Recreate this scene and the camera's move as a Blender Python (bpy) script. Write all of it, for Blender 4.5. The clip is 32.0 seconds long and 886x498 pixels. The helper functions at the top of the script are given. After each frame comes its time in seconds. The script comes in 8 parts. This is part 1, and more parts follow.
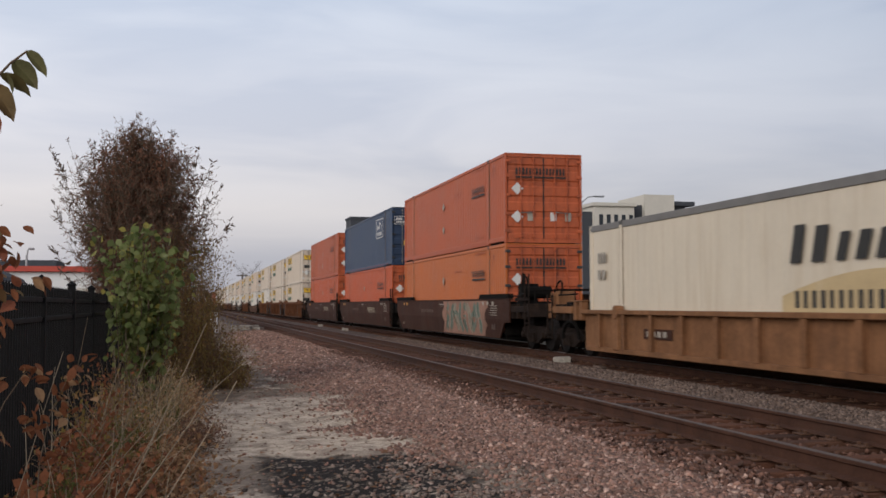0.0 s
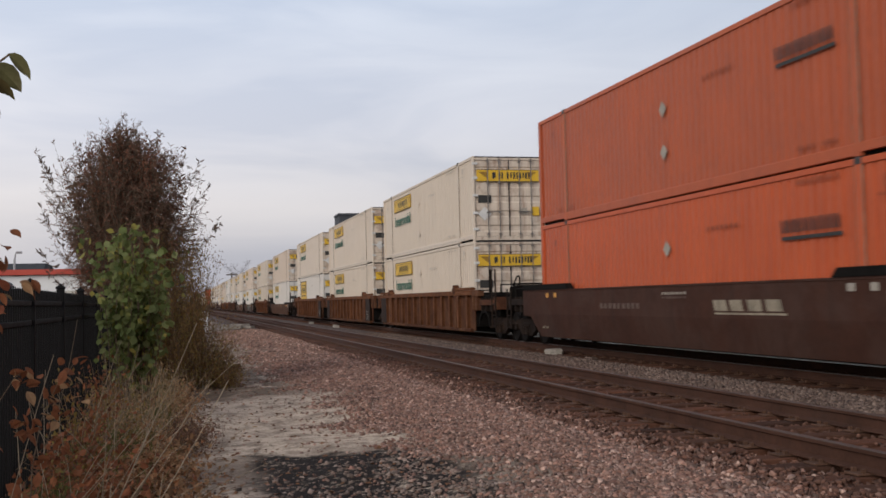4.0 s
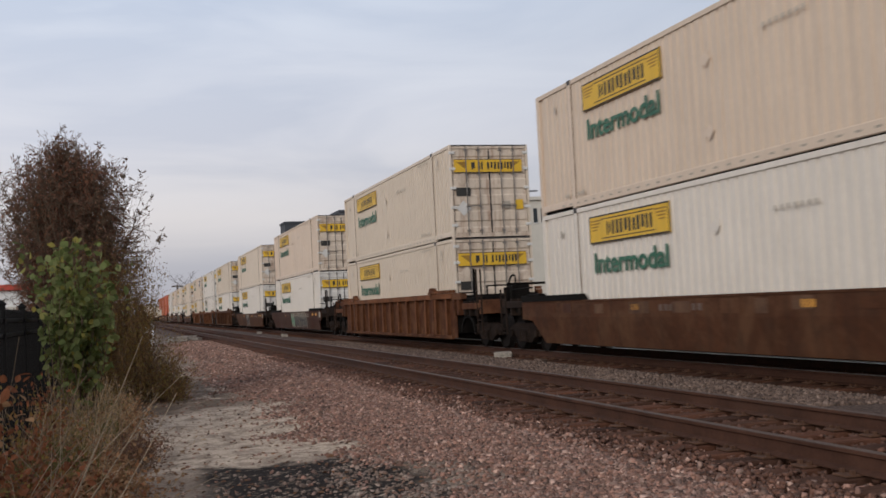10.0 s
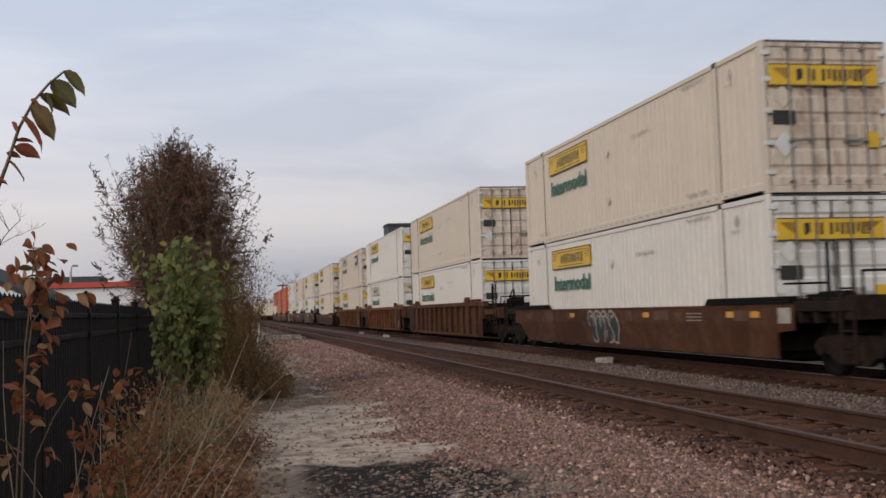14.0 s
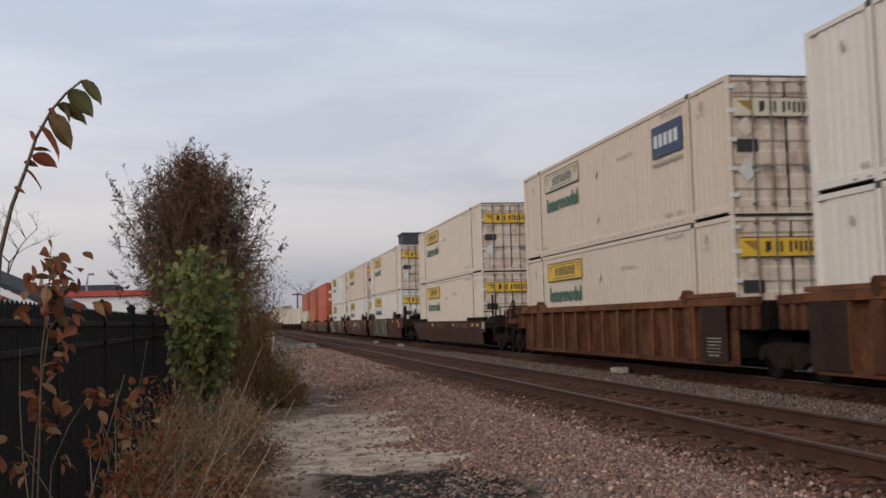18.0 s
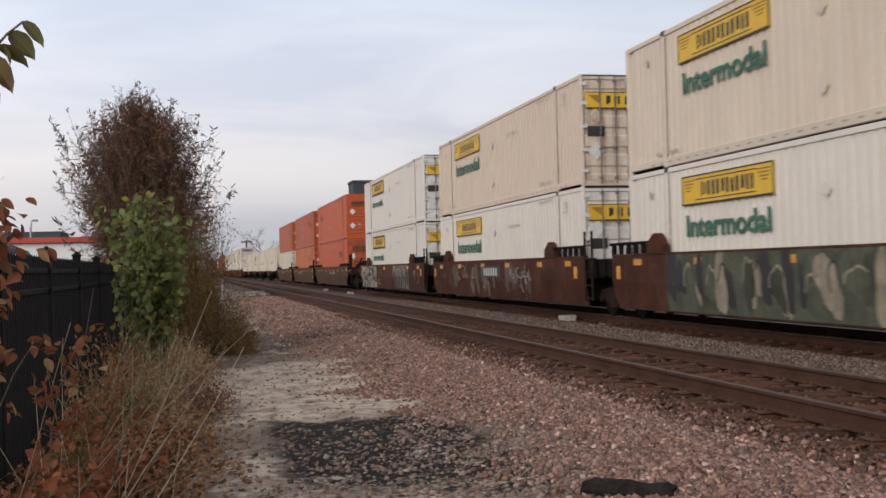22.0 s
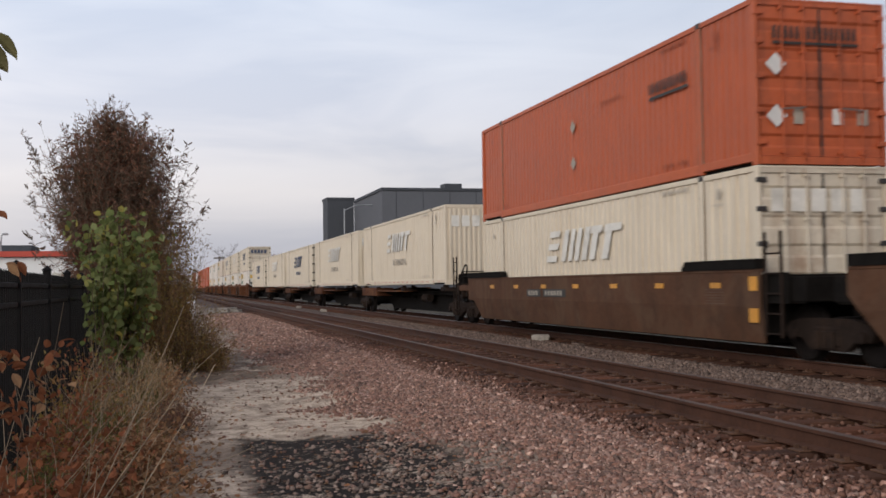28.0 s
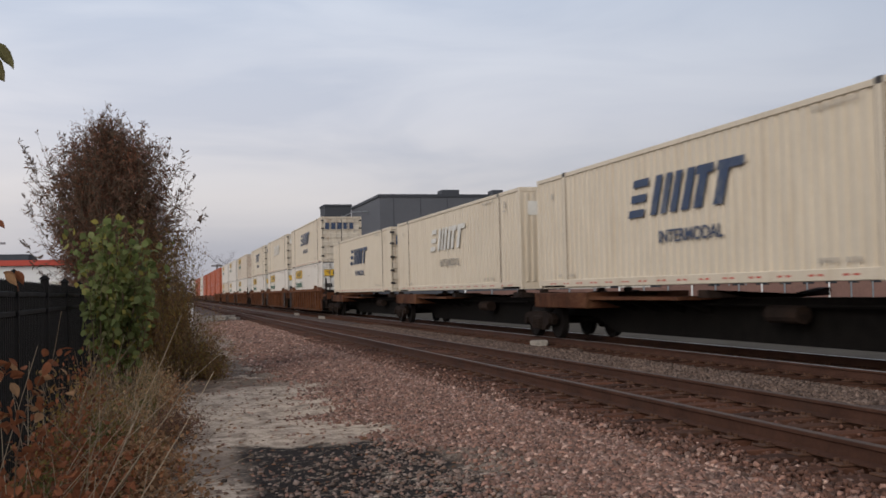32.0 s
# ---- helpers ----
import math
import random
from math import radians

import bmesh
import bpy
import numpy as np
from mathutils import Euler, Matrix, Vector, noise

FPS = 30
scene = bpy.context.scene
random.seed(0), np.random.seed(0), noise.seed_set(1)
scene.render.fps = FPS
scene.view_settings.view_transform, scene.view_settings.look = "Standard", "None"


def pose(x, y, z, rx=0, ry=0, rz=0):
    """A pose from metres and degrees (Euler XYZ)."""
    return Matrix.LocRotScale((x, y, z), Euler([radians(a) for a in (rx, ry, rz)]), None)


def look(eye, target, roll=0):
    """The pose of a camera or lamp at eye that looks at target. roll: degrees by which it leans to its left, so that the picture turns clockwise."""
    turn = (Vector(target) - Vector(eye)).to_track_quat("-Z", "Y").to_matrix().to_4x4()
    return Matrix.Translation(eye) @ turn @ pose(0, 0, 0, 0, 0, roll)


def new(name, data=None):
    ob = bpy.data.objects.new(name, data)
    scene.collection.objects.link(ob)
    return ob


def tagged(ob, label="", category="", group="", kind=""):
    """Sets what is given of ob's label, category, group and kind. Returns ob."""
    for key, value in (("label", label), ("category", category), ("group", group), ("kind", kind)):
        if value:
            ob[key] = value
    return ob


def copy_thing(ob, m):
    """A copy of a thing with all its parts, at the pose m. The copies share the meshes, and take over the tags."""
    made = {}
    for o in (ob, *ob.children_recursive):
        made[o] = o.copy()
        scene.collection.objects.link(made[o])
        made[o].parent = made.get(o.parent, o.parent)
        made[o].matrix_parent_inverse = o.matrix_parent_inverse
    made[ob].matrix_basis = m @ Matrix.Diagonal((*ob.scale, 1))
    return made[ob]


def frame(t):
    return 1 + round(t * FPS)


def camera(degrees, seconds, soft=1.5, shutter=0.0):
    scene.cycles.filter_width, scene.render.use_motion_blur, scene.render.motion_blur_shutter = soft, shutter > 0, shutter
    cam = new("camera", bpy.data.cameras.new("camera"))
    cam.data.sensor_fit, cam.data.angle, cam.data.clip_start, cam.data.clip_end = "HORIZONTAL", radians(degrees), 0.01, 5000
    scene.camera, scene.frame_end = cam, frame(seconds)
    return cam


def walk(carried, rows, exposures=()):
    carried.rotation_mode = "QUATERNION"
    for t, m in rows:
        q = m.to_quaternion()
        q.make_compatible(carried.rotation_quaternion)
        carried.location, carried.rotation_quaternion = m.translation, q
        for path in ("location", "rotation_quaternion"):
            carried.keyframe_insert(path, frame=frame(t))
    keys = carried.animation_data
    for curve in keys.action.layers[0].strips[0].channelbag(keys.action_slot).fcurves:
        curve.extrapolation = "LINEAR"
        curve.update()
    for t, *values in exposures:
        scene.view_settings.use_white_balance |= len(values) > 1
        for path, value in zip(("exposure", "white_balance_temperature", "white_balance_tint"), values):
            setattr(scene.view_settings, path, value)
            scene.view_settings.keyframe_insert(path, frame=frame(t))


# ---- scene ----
# ---------- camera ----------
EYE = (0.0, 0.0, 1.344)
cam = camera(45.28, 32.0, soft=1.6, shutter=0.25)
walk(cam, [
    (0, pose(EYE[0], EYE[1], EYE[2], 93.012, 0.042, -13.509)),
    (0.5, pose(EYE[0], EYE[1], EYE[2], 92.909, 0.010, -13.441)),
    (1, pose(EYE[0], EYE[1], EYE[2], 92.667, -0.103, -13.338)),
    (1.5, pose(EYE[0], EYE[1], EYE[2], 92.422, -0.201, -13.313)),
    (2, pose(EYE[0], EYE[1], EYE[2], 92.141, 0.500, -13.537)),
    (2.5, pose(EYE[0], EYE[1], EYE[2], 92.248, 0.858, -13.735)),
    (4.5, pose(EYE[0], EYE[1], EYE[2], 92.906, 1.546, -14.230)),
    (5, pose(EYE[0], EYE[1], EYE[2], 93.066, 1.723, -14.519)),
    (5.5, pose(EYE[0], EYE[1], EYE[2], 93.043, 1.762, -14.505)),
    (6, pose(EYE[0], EYE[1], EYE[2], 92.920, 1.688, -14.420)),
    (6.5, pose(EYE[0], EYE[1], EYE[2], 92.833, 1.699, -14.336)),
    (7, pose(EYE[0], EYE[1], EYE[2], 92.850, 1.830, -14.329)),
    (7.5, pose(EYE[0], EYE[1], EYE[2], 93.000, 1.532, -14.320)),
    (8, pose(EYE[0], EYE[1], EYE[2], 93.147, 1.553, -14.358)),
    (8.5, pose(EYE[0], EYE[1], EYE[2], 93.077, 1.686, -14.487)),
    (9, pose(EYE[0], EYE[1], EYE[2], 92.913, 1.599, -14.727)),
    (9.5, pose(EYE[0], EYE[1], EYE[2], 92.891, 2.138, -15.389)),
    (10, pose(EYE[0], EYE[1], EYE[2], 92.908, 2.830, -16.794)),
    (10.5, pose(EYE[0], EYE[1], EYE[2], 92.720, 1.464, -17.149)),
    (11, pose(EYE[0], EYE[1], EYE[2], 92.461, 1.686, -15.830)),
    (11.5, pose(EYE[0], EYE[1], EYE[2], 92.205, 2.200, -14.714)),
    (12, pose(EYE[0], EYE[1], EYE[2], 92.304, 0.607, -14.263)),
    (12.5, pose(EYE[0], EYE[1], EYE[2], 92.943, 0.076, -14.276)),
    (13, pose(EYE[0], EYE[1], EYE[2], 93.106, 1.879, -13.899)),
    (13.5, pose(EYE[0], EYE[1], EYE[2], 93.101, 2.086, -12.384)),
    (14, pose(EYE[0], EYE[1], EYE[2], 93.284, 1.763, -11.349)),
    (14.5, pose(EYE[0], EYE[1], EYE[2], 93.266, 1.871, -10.780)),
    (16.5, pose(EYE[0], EYE[1], EYE[2], 93.729, 2.134, -11.385)),
    (17, pose(EYE[0], EYE[1], EYE[2], 93.784, 1.644, -11.074)),
    (17.5, pose(EYE[0], EYE[1], EYE[2], 94.057, 2.379, -10.549)),
    (18, pose(EYE[0], EYE[1], EYE[2], 93.800, 1.626, -10.567)),
    (18.5, pose(EYE[0], EYE[1], EYE[2], 92.715, 0.934, -11.100)),
    (19, pose(EYE[0], EYE[1], EYE[2], 91.924, 1.632, -11.074)),
    (19.5, pose(EYE[0], EYE[1], EYE[2], 91.328, 1.398, -11.259)),
    (20, pose(EYE[0], EYE[1], EYE[2], 90.947, 1.327, -11.747)),
    (20.5, pose(EYE[0], EYE[1], EYE[2], 90.888, 1.288, -12.243)),
    (21, pose(EYE[0], EYE[1], EYE[2], 90.891, 1.308, -12.779)),
    (21.5, pose(EYE[0], EYE[1], EYE[2], 90.925, 1.565, -13.199)),
    (22, pose(EYE[0], EYE[1], EYE[2], 90.940, 1.444, -13.264)),
    (22.5, pose(EYE[0], EYE[1], EYE[2], 90.985, 1.448, -13.358)),
    (23, pose(EYE[0], EYE[1], EYE[2], 91.166, 1.314, -13.496)),
    (23.5, pose(EYE[0], EYE[1], EYE[2], 91.349, 1.648, -13.598)),
    (24, pose(EYE[0], EYE[1], EYE[2], 91.363, 1.405, -13.606)),
    (24.5, pose(EYE[0], EYE[1], EYE[2], 91.368, 1.402, -13.684)),
    (25, pose(EYE[0], EYE[1], EYE[2], 91.440, 1.267, -13.922)),
    (25.5, pose(EYE[0], EYE[1], EYE[2], 91.741, 1.025, -13.918)),
    (27.5, pose(EYE[0], EYE[1], EYE[2], 92.074, 0.700, -14.635)),
    (28, pose(EYE[0], EYE[1], EYE[2], 91.906, 0.848, -14.685)),
    (28.5, pose(EYE[0], EYE[1], EYE[2], 91.813, 0.979, -14.630)),
    (29, pose(EYE[0], EYE[1], EYE[2], 91.830, 1.131, -14.720)),
    (29.5, pose(EYE[0], EYE[1], EYE[2], 92.051, 1.451, -14.916)),
    (30, pose(EYE[0], EYE[1], EYE[2], 92.205, 1.455, -15.076)),
    (30.5, pose(EYE[0], EYE[1], EYE[2], 92.307, 1.543, -15.080)),
    (31, pose(EYE[0], EYE[1], EYE[2], 92.284, 1.368, -15.034)),
    (31.5, pose(EYE[0], EYE[1], EYE[2], 92.202, 1.536, -14.944)),
    (32, pose(EYE[0], EYE[1], EYE[2], 92.238, 1.238, -14.793)),
], exposures=[(0.0, 0.10), (2.0, 0.22), (4.0, 0.14), (5.0, 0.09), (8.0, 0.01), (9.0, -0.01), (10.0, 0.07), (12.0, 0.07), (17.0, -0.05), (18.5, 0.0), (20.0, 0.18), (23.0, 0.28), (24.2, 0.26), (25.0, 0.23), (25.5, 0.22), (28.0, 0.25), (29.0, 0.15), (30.0, 0.03), (32.0, 0.03)])

# ---------- world and sun ----------
def node(nt, kind, x=0, y=0, **inputs):
    n = nt.nodes.new(kind)
    n.location = (x, y)
    for k, v in inputs.items():
        n.inputs[k.replace("_", " ")].default_value = v
    return n


def ramp(nt, stops, interp="LINEAR"):
    r = nt.nodes.new("ShaderNodeValToRGB")
    r.color_ramp.interpolation = interp
    el = r.color_ramp.elements
    while len(el) < len(stops):
        el.new(0.5)
    for e, (pos, c) in zip(el, stops):
        e.position = pos
        e.color = (c[0], c[1], c[2], 1.0)
    return r


SUN_FROM = Vector((-0.68, -0.62, 0.38)).normalized()
world = bpy.data.worlds.new("world")
scene.world = world
world.use_nodes = True
wt = world.node_tree
wt.nodes.clear()
w_out = wt.nodes.new("ShaderNodeOutputWorld")
w_bg = wt.nodes.new("ShaderNodeBackground")
w_sky = wt.nodes.new("ShaderNodeTexSky")
w_sky.sky_type, w_sky.sun_disc = "NISHITA", False
w_sky.sun_elevation = math.asin(SUN_FROM.z)
w_sky.sun_rotation = math.atan2(SUN_FROM.x, SUN_FROM.y)
w_sky.air_density, w_sky.dust_density = 1.2, 2.0
w_co = wt.nodes.new("ShaderNodeTexCoord")
w_sep = wt.nodes.new("ShaderNodeSeparateXYZ")
wt.links.new(w_co.outputs["Generated"], w_sep.inputs[0])
# overcast deck: pale warm near the horizon, blue grey above
w_deck = ramp(wt, [(0.0, (0.41, 0.41, 0.455)), (0.03, (0.47, 0.46, 0.50)), (0.09, (0.62, 0.595, 0.615)), (0.16, (0.625, 0.63, 0.69)), (0.28, (0.58, 0.632, 0.735)), (0.50, (0.48, 0.515, 0.60)), (1.0, (0.40, 0.415, 0.47))])
wt.links.new(w_sep.outputs["Z"], w_deck.inputs[0])
# long soft cloud streaks
w_map = node(wt, "ShaderNodeMapping")
w_map.inputs["Scale"].default_value = (1.6, 1.6, 9.0)
wt.links.new(w_co.outputs["Generated"], w_map.inputs[0])
w_n1 = node(wt, "ShaderNodeTexNoise", Scale=1.7, Detail=5.0, Roughness=0.5, Distortion=0.5)
wt.links.new(w_map.outputs[0], w_n1.inputs["Vector"])
w_c1 = ramp(wt, [(0.34, (0.86, 0.885, 0.925)), (0.50, (1.01, 1.01, 1.01)), (0.66, (1.09, 1.08, 1.06))])
wt.links.new(w_n1.outputs["Fac"], w_c1.inputs[0])
w_mul = node(wt, "ShaderNodeMix")
w_mul.data_type, w_mul.blend_type = "RGBA", "MULTIPLY"
w_mul.inputs[0].default_value = 1.0
wt.links.new(w_deck.outputs[0], w_mul.inputs[6])
wt.links.new(w_c1.outputs[0], w_mul.inputs[7])
# brighter deck towards the hidden sun and along the track
w_dot = node(wt, "ShaderNodeVectorMath")
w_dot.operation = "DOT_PRODUCT"
w_dot.inputs[1].default_value = Vector((-0.34, 0.82, 0.45)).normalized()
wt.links.new(w_co.outputs["Generated"], w_dot.inputs[0])
w_glow = ramp(wt, [(0.0, (0.92, 0.935, 0.96)), (0.45, (0.87, 0.895, 0.935)), (0.72, (0.82, 0.845, 0.885)), (1.0, (1.21, 1.195, 1.18))])
w_mr = node(wt, "ShaderNodeMapRange")
w_mr.inputs[1].default_value, w_mr.inputs[2].default_value = -0.6, 1.0
wt.links.new(w_dot.outputs["Value"], w_mr.inputs[0])
wt.links.new(w_mr.outputs[0], w_glow.inputs[0])
w_mul2 = node(wt, "ShaderNodeMix")
w_mul2.data_type, w_mul2.blend_type = "RGBA", "MULTIPLY"
w_mul2.inputs[0].default_value = 1.0
wt.links.new(w_mul.outputs[2], w_mul2.inputs[6])
wt.links.new(w_glow.outputs[0], w_mul2.inputs[7])
# a little of the clear sky shows through
w_sc = node(wt, "ShaderNodeVectorMath")
w_sc.operation = "SCALE"
w_sc.inputs["Scale"].default_value = 0.1
wt.links.new(w_sky.outputs[0], w_sc.inputs[0])
w_mix = node(wt, "ShaderNodeMix")
w_mix.data_type = "RGBA"
w_mix.inputs[0].default_value = 0.08
wt.links.new(w_mul2.outputs[2], w_mix.inputs[6])
wt.links.new(w_sc.outputs[0], w_mix.inputs[7])
wt.links.new(w_mix.outputs[2], w_bg.inputs[0])
w_bg.inputs[1].default_value = 1.0
wt.links.new(w_bg.outputs[0], w_out.inputs[0])

sun_data = bpy.data.lights.new("sun", "SUN")
sun_data.energy, sun_data.angle, sun_data.color = 1.72, radians(40), (1.0, 0.95, 0.89)
sun = new("sun", sun_data)
sun.matrix_world = look((0, 0, 60), Vector((0, 0, 60)) - SUN_FROM)

# ---------- materials ----------
MATS = {}


def mat(name, base, rough=0.7, metal=0.0, var=0.18, scale=3.0, bump=0.0, bscale=40.0, streak=0.0, dirt=(0.10, 0.07, 0.05), stain=0.0, hue=None, per="OBJECT", stretch=(1, 1, 1), spec=0.3, thin=0.0, wear=None):
    """Painted or raw surface: base colour, blotches at two scales, vertical streaks, stains, fine relief."""
    if name in MATS:
        return MATS[name]
    m = bpy.data.materials.new(name)
    m.use_nodes = True
    nt = m.node_tree
    bsdf = nt.nodes["Principled BSDF"]
    co = nt.nodes.new("ShaderNodeTexCoord")
    info = nt.nodes.new("ShaderNodeObjectInfo")
    off = node(nt, "ShaderNodeVectorMath")
    off.operation = "MULTIPLY_ADD"
    comb = nt.nodes.new("ShaderNodeCombineXYZ")
    for i in range(3):
        nt.links.new(info.outputs["Random"], comb.inputs[i])
    nt.links.new(comb.outputs[0], off.inputs[0])
    off.inputs[1].default_value = (37.0, 53.0, 29.0)
    nt.links.new(co.outputs["Object"], off.inputs[2])
    mp = node(nt, "ShaderNodeMapping")
    mp.inputs["Scale"].default_value = stretch
    nt.links.new(off.outputs[0], mp.inputs[0])
    big = node(nt, "ShaderNodeTexNoise", Scale=scale, Detail=4.0, Roughness=0.6)
    fine = node(nt, "ShaderNodeTexNoise", Scale=scale * 11, Detail=3.0, Roughness=0.6)
    nt.links.new(mp.outputs[0], big.inputs["Vector"])
    nt.links.new(mp.outputs[0], fine.inputs["Vector"])
    lo = tuple(c * (1 - var) for c in base)
    hi = tuple(min(1, c * (1 + var)) for c in base)
    r = ramp(nt, [(0.3, lo), (0.5, base), (0.72, hi)])
    add = node(nt, "ShaderNodeMath")
    add.operation = "MULTIPLY_ADD"
    nt.links.new(fine.outputs["Fac"], add.inputs[0])
    add.inputs[1].default_value = 0.5
    half = node(nt, "ShaderNodeMath")
    half.operation = "MULTIPLY_ADD"
    nt.links.new(big.outputs["Fac"], half.inputs[0])
    half.inputs[1].default_value, half.inputs[2].default_value = 0.9, -0.2
    nt.links.new(half.outputs[0], add.inputs[2])
    nt.links.new(add.outputs[0], r.inputs[0])
    col = r.outputs[0]
    if hue:
        # per piece or per island colours
        if per == "ISLAND":
            g = nt.nodes.new("ShaderNodeNewGeometry")
            src = g.outputs["Random Per Island"]
        else:
            src = info.outputs["Random"]
        hr = ramp(nt, [(i / max(1, len(hue) - 1), c) for i, c in enumerate(hue)])
        nt.links.new(src, hr.inputs[0])
        mx = node(nt, "ShaderNodeMix")
        mx.data_type, mx.blend_type = "RGBA", "MULTIPLY"
        mx.inputs[0].default_value = 1.0
        nt.links.new(col, mx.inputs[6])
        nt.links.new(hr.outputs[0], mx.inputs[7])
        col = mx.outputs[2]
    if wear:
        wn = node(nt, "ShaderNodeTexNoise", Scale=0.75, Detail=9.0, Roughness=0.75, Distortion=0.6)
        nt.links.new(off.outputs[0], wn.inputs["Vector"])
        wr = ramp(nt, [(0.46, (0, 0, 0)), (0.60, (0.8, 0.8, 0.8))])
        nt.links.new(wn.outputs["Fac"], wr.inputs[0])
        mx = node(nt, "ShaderNodeMix")
        mx.data_type = "RGBA"
        nt.links.new(wr.outputs[0], mx.inputs[0])
        nt.links.new(col, mx.inputs[6])
        mx.inputs[7].default_value = (*wear, 1)
        col = mx.outputs[2]
    if streak > 0:
        sm = node(nt, "ShaderNodeMapping")
        sm.inputs["Scale"].default_value = (2.2, 2.2, 0.16)
        nt.links.new(off.outputs[0], sm.inputs[0])
        sn = node(nt, "ShaderNodeTexNoise", Scale=2.2, Detail=5.0, Roughness=0.65)
        nt.links.new(sm.outputs[0], sn.inputs["Vector"])
        sr = ramp(nt, [(0.50, (0, 0, 0)), (0.78, (streak, streak, streak))])
        nt.links.new(sn.outputs["Fac"], sr.inputs[0])
        mx = node(nt, "ShaderNodeMix")
        mx.data_type = "RGBA"
        nt.links.new(sr.outputs[0], mx.inputs[0])
        nt.links.new(col, mx.inputs[6])
        mx.inputs[7].default_value = (*dirt, 1)
        col = mx.outputs[2]
    if stain > 0:
        tn = node(nt, "ShaderNodeTexNoise", Scale=1.1, Detail=7.0, Roughness=0.72)
        nt.links.new(off.outputs[0], tn.inputs["Vector"])
        tr = ramp(nt, [(0.52, (0, 0, 0)), (0.70, (stain, stain, stain))])
        nt.links.new(tn.outputs["Fac"], tr.inputs[0])
        mx = node(nt, "ShaderNodeMix")
        mx.data_type = "RGBA"
        nt.links.new(tr.outputs[0], mx.inputs[0])
        nt.links.new(col, mx.inputs[6])
        mx.inputs[7].default_value = (*dirt, 1)
        col = mx.outputs[2]
    nt.links.new(col, bsdf.inputs["Base Color"])
    rr = node(nt, "ShaderNodeMapRange")
    rr.inputs[3].default_value, rr.inputs[4].default_value = max(0.05, rough - 0.12), min(1, rough + 0.12)
    nt.links.new(big.outputs["Fac"], rr.inputs[0])
    nt.links.new(rr.outputs[0], bsdf.inputs["Roughness"])
    bsdf.inputs["Metallic"].default_value = metal
    bsdf.inputs["Specular IOR Level"].default_value = spec
    if bump > 0:
        bn = node(nt, "ShaderNodeTexNoise", Scale=bscale, Detail=4.0, Roughness=0.6)
        nt.links.new(co.outputs["Object"], bn.inputs["Vector"])
        bp = node(nt, "ShaderNodeBump", Strength=bump, Distance=0.03)
        nt.links.new(bn.outputs["Fac"], bp.inputs["Height"])
        nt.links.new(bp.outputs[0], bsdf.inputs["Normal"])
    if thin > 0:
        tl = nt.nodes.new("ShaderNodeBsdfTranslucent")
        nt.links.new(col, tl.inputs["Color"])
        ms = node(nt, "ShaderNodeMixShader")
        ms.inputs[0].default_value = thin
        nt.links.new(bsdf.outputs[0], ms.inputs[1])
        nt.links.new(tl.outputs[0], ms.inputs[2])
        nt.links.new(ms.outputs[0], nt.nodes["Material Output"].inputs["Surface"])
    MATS[name] = m
    return m


CREAM = mat("cream_paint", (0.605, 0.512, 0.415), 0.55, var=0.05, scale=0.8, streak=0.22, dirt=(0.34, 0.24, 0.16), hue=[(0.94, 0.93, 0.91), (1.0, 0.985, 0.96), (1.03, 1.02, 1.02)])
TAN = mat("tan_paint", (0.61, 0.497, 0.400), 0.55, var=0.05, scale=0.8, streak=0.28, dirt=(0.33, 0.22, 0.15), hue=[(0.95, 0.94, 0.92), (1.0, 0.98, 0.95), (1.02, 1.0, 1.0)])
WHITE = mat("white_paint", (0.665, 0.605, 0.535), 0.5, var=0.05, scale=0.8, streak=0.16, dirt=(0.42, 0.34, 0.26), hue=[(0.95, 0.945, 0.94), (1.0, 1.0, 1.0)])
ORANGE = mat("orange_paint", (0.405, 0.088, 0.032), 0.5, var=0.1, scale=0.7, streak=0.45, dirt=(0.25, 0.06, 0.028), hue=[(0.92, 0.9, 0.9), (1.05, 1.1, 1.1)])
AMBER = mat("amber_paint", (0.45, 0.120, 0.031), 0.5, var=0.1, scale=0.7, streak=0.4, dirt=(0.29, 0.08, 0.026))
RED = mat("red_orange_paint", (0.455, 0.0874, 0.028), 0.5, var=0.09, scale=0.7, streak=0.35, dirt=(0.30, 0.05, 0.024))
BLUE = mat("navy_paint", (0.030, 0.052, 0.100), 0.5, var=0.16, scale=0.7, streak=0.35, dirt=(0.045, 0.052, 0.068))
IVORY = mat("ivory_paint", (0.62, 0.533, 0.415), 0.55, var=0.05, scale=0.8, streak=0.45, dirt=(0.40, 0.28, 0.16))
DOOR_CREAM = mat("door_cream_paint", (0.60, 0.50, 0.40), 0.55, var=0.12, scale=1.5, streak=0.85, dirt=(0.22, 0.10, 0.055), stain=0.65)
DOOR_WHITE = mat("door_white_paint", (0.66, 0.63, 0.585), 0.55, var=0.08, scale=1.5, streak=0.5, dirt=(0.27, 0.18, 0.13), stain=0.35)
DOOR_ORANGE = mat("door_orange_paint", (0.43, 0.098, 0.038), 0.5, var=0.15, scale=1.5, streak=0.7, dirt=(0.10, 0.040, 0.026), stain=0.5)
DOOR_BLUE = mat("door_navy_paint", (0.026, 0.045, 0.085), 0.5, var=0.18, scale=1.5, streak=0.45, dirt=(0.04, 0.04, 0.048))
DOOR_IVORY = mat("door_ivory_paint", (0.57, 0.50, 0.40), 0.55, var=0.10, scale=1.5, streak=0.7, dirt=(0.24, 0.125, 0.065), stain=0.5)
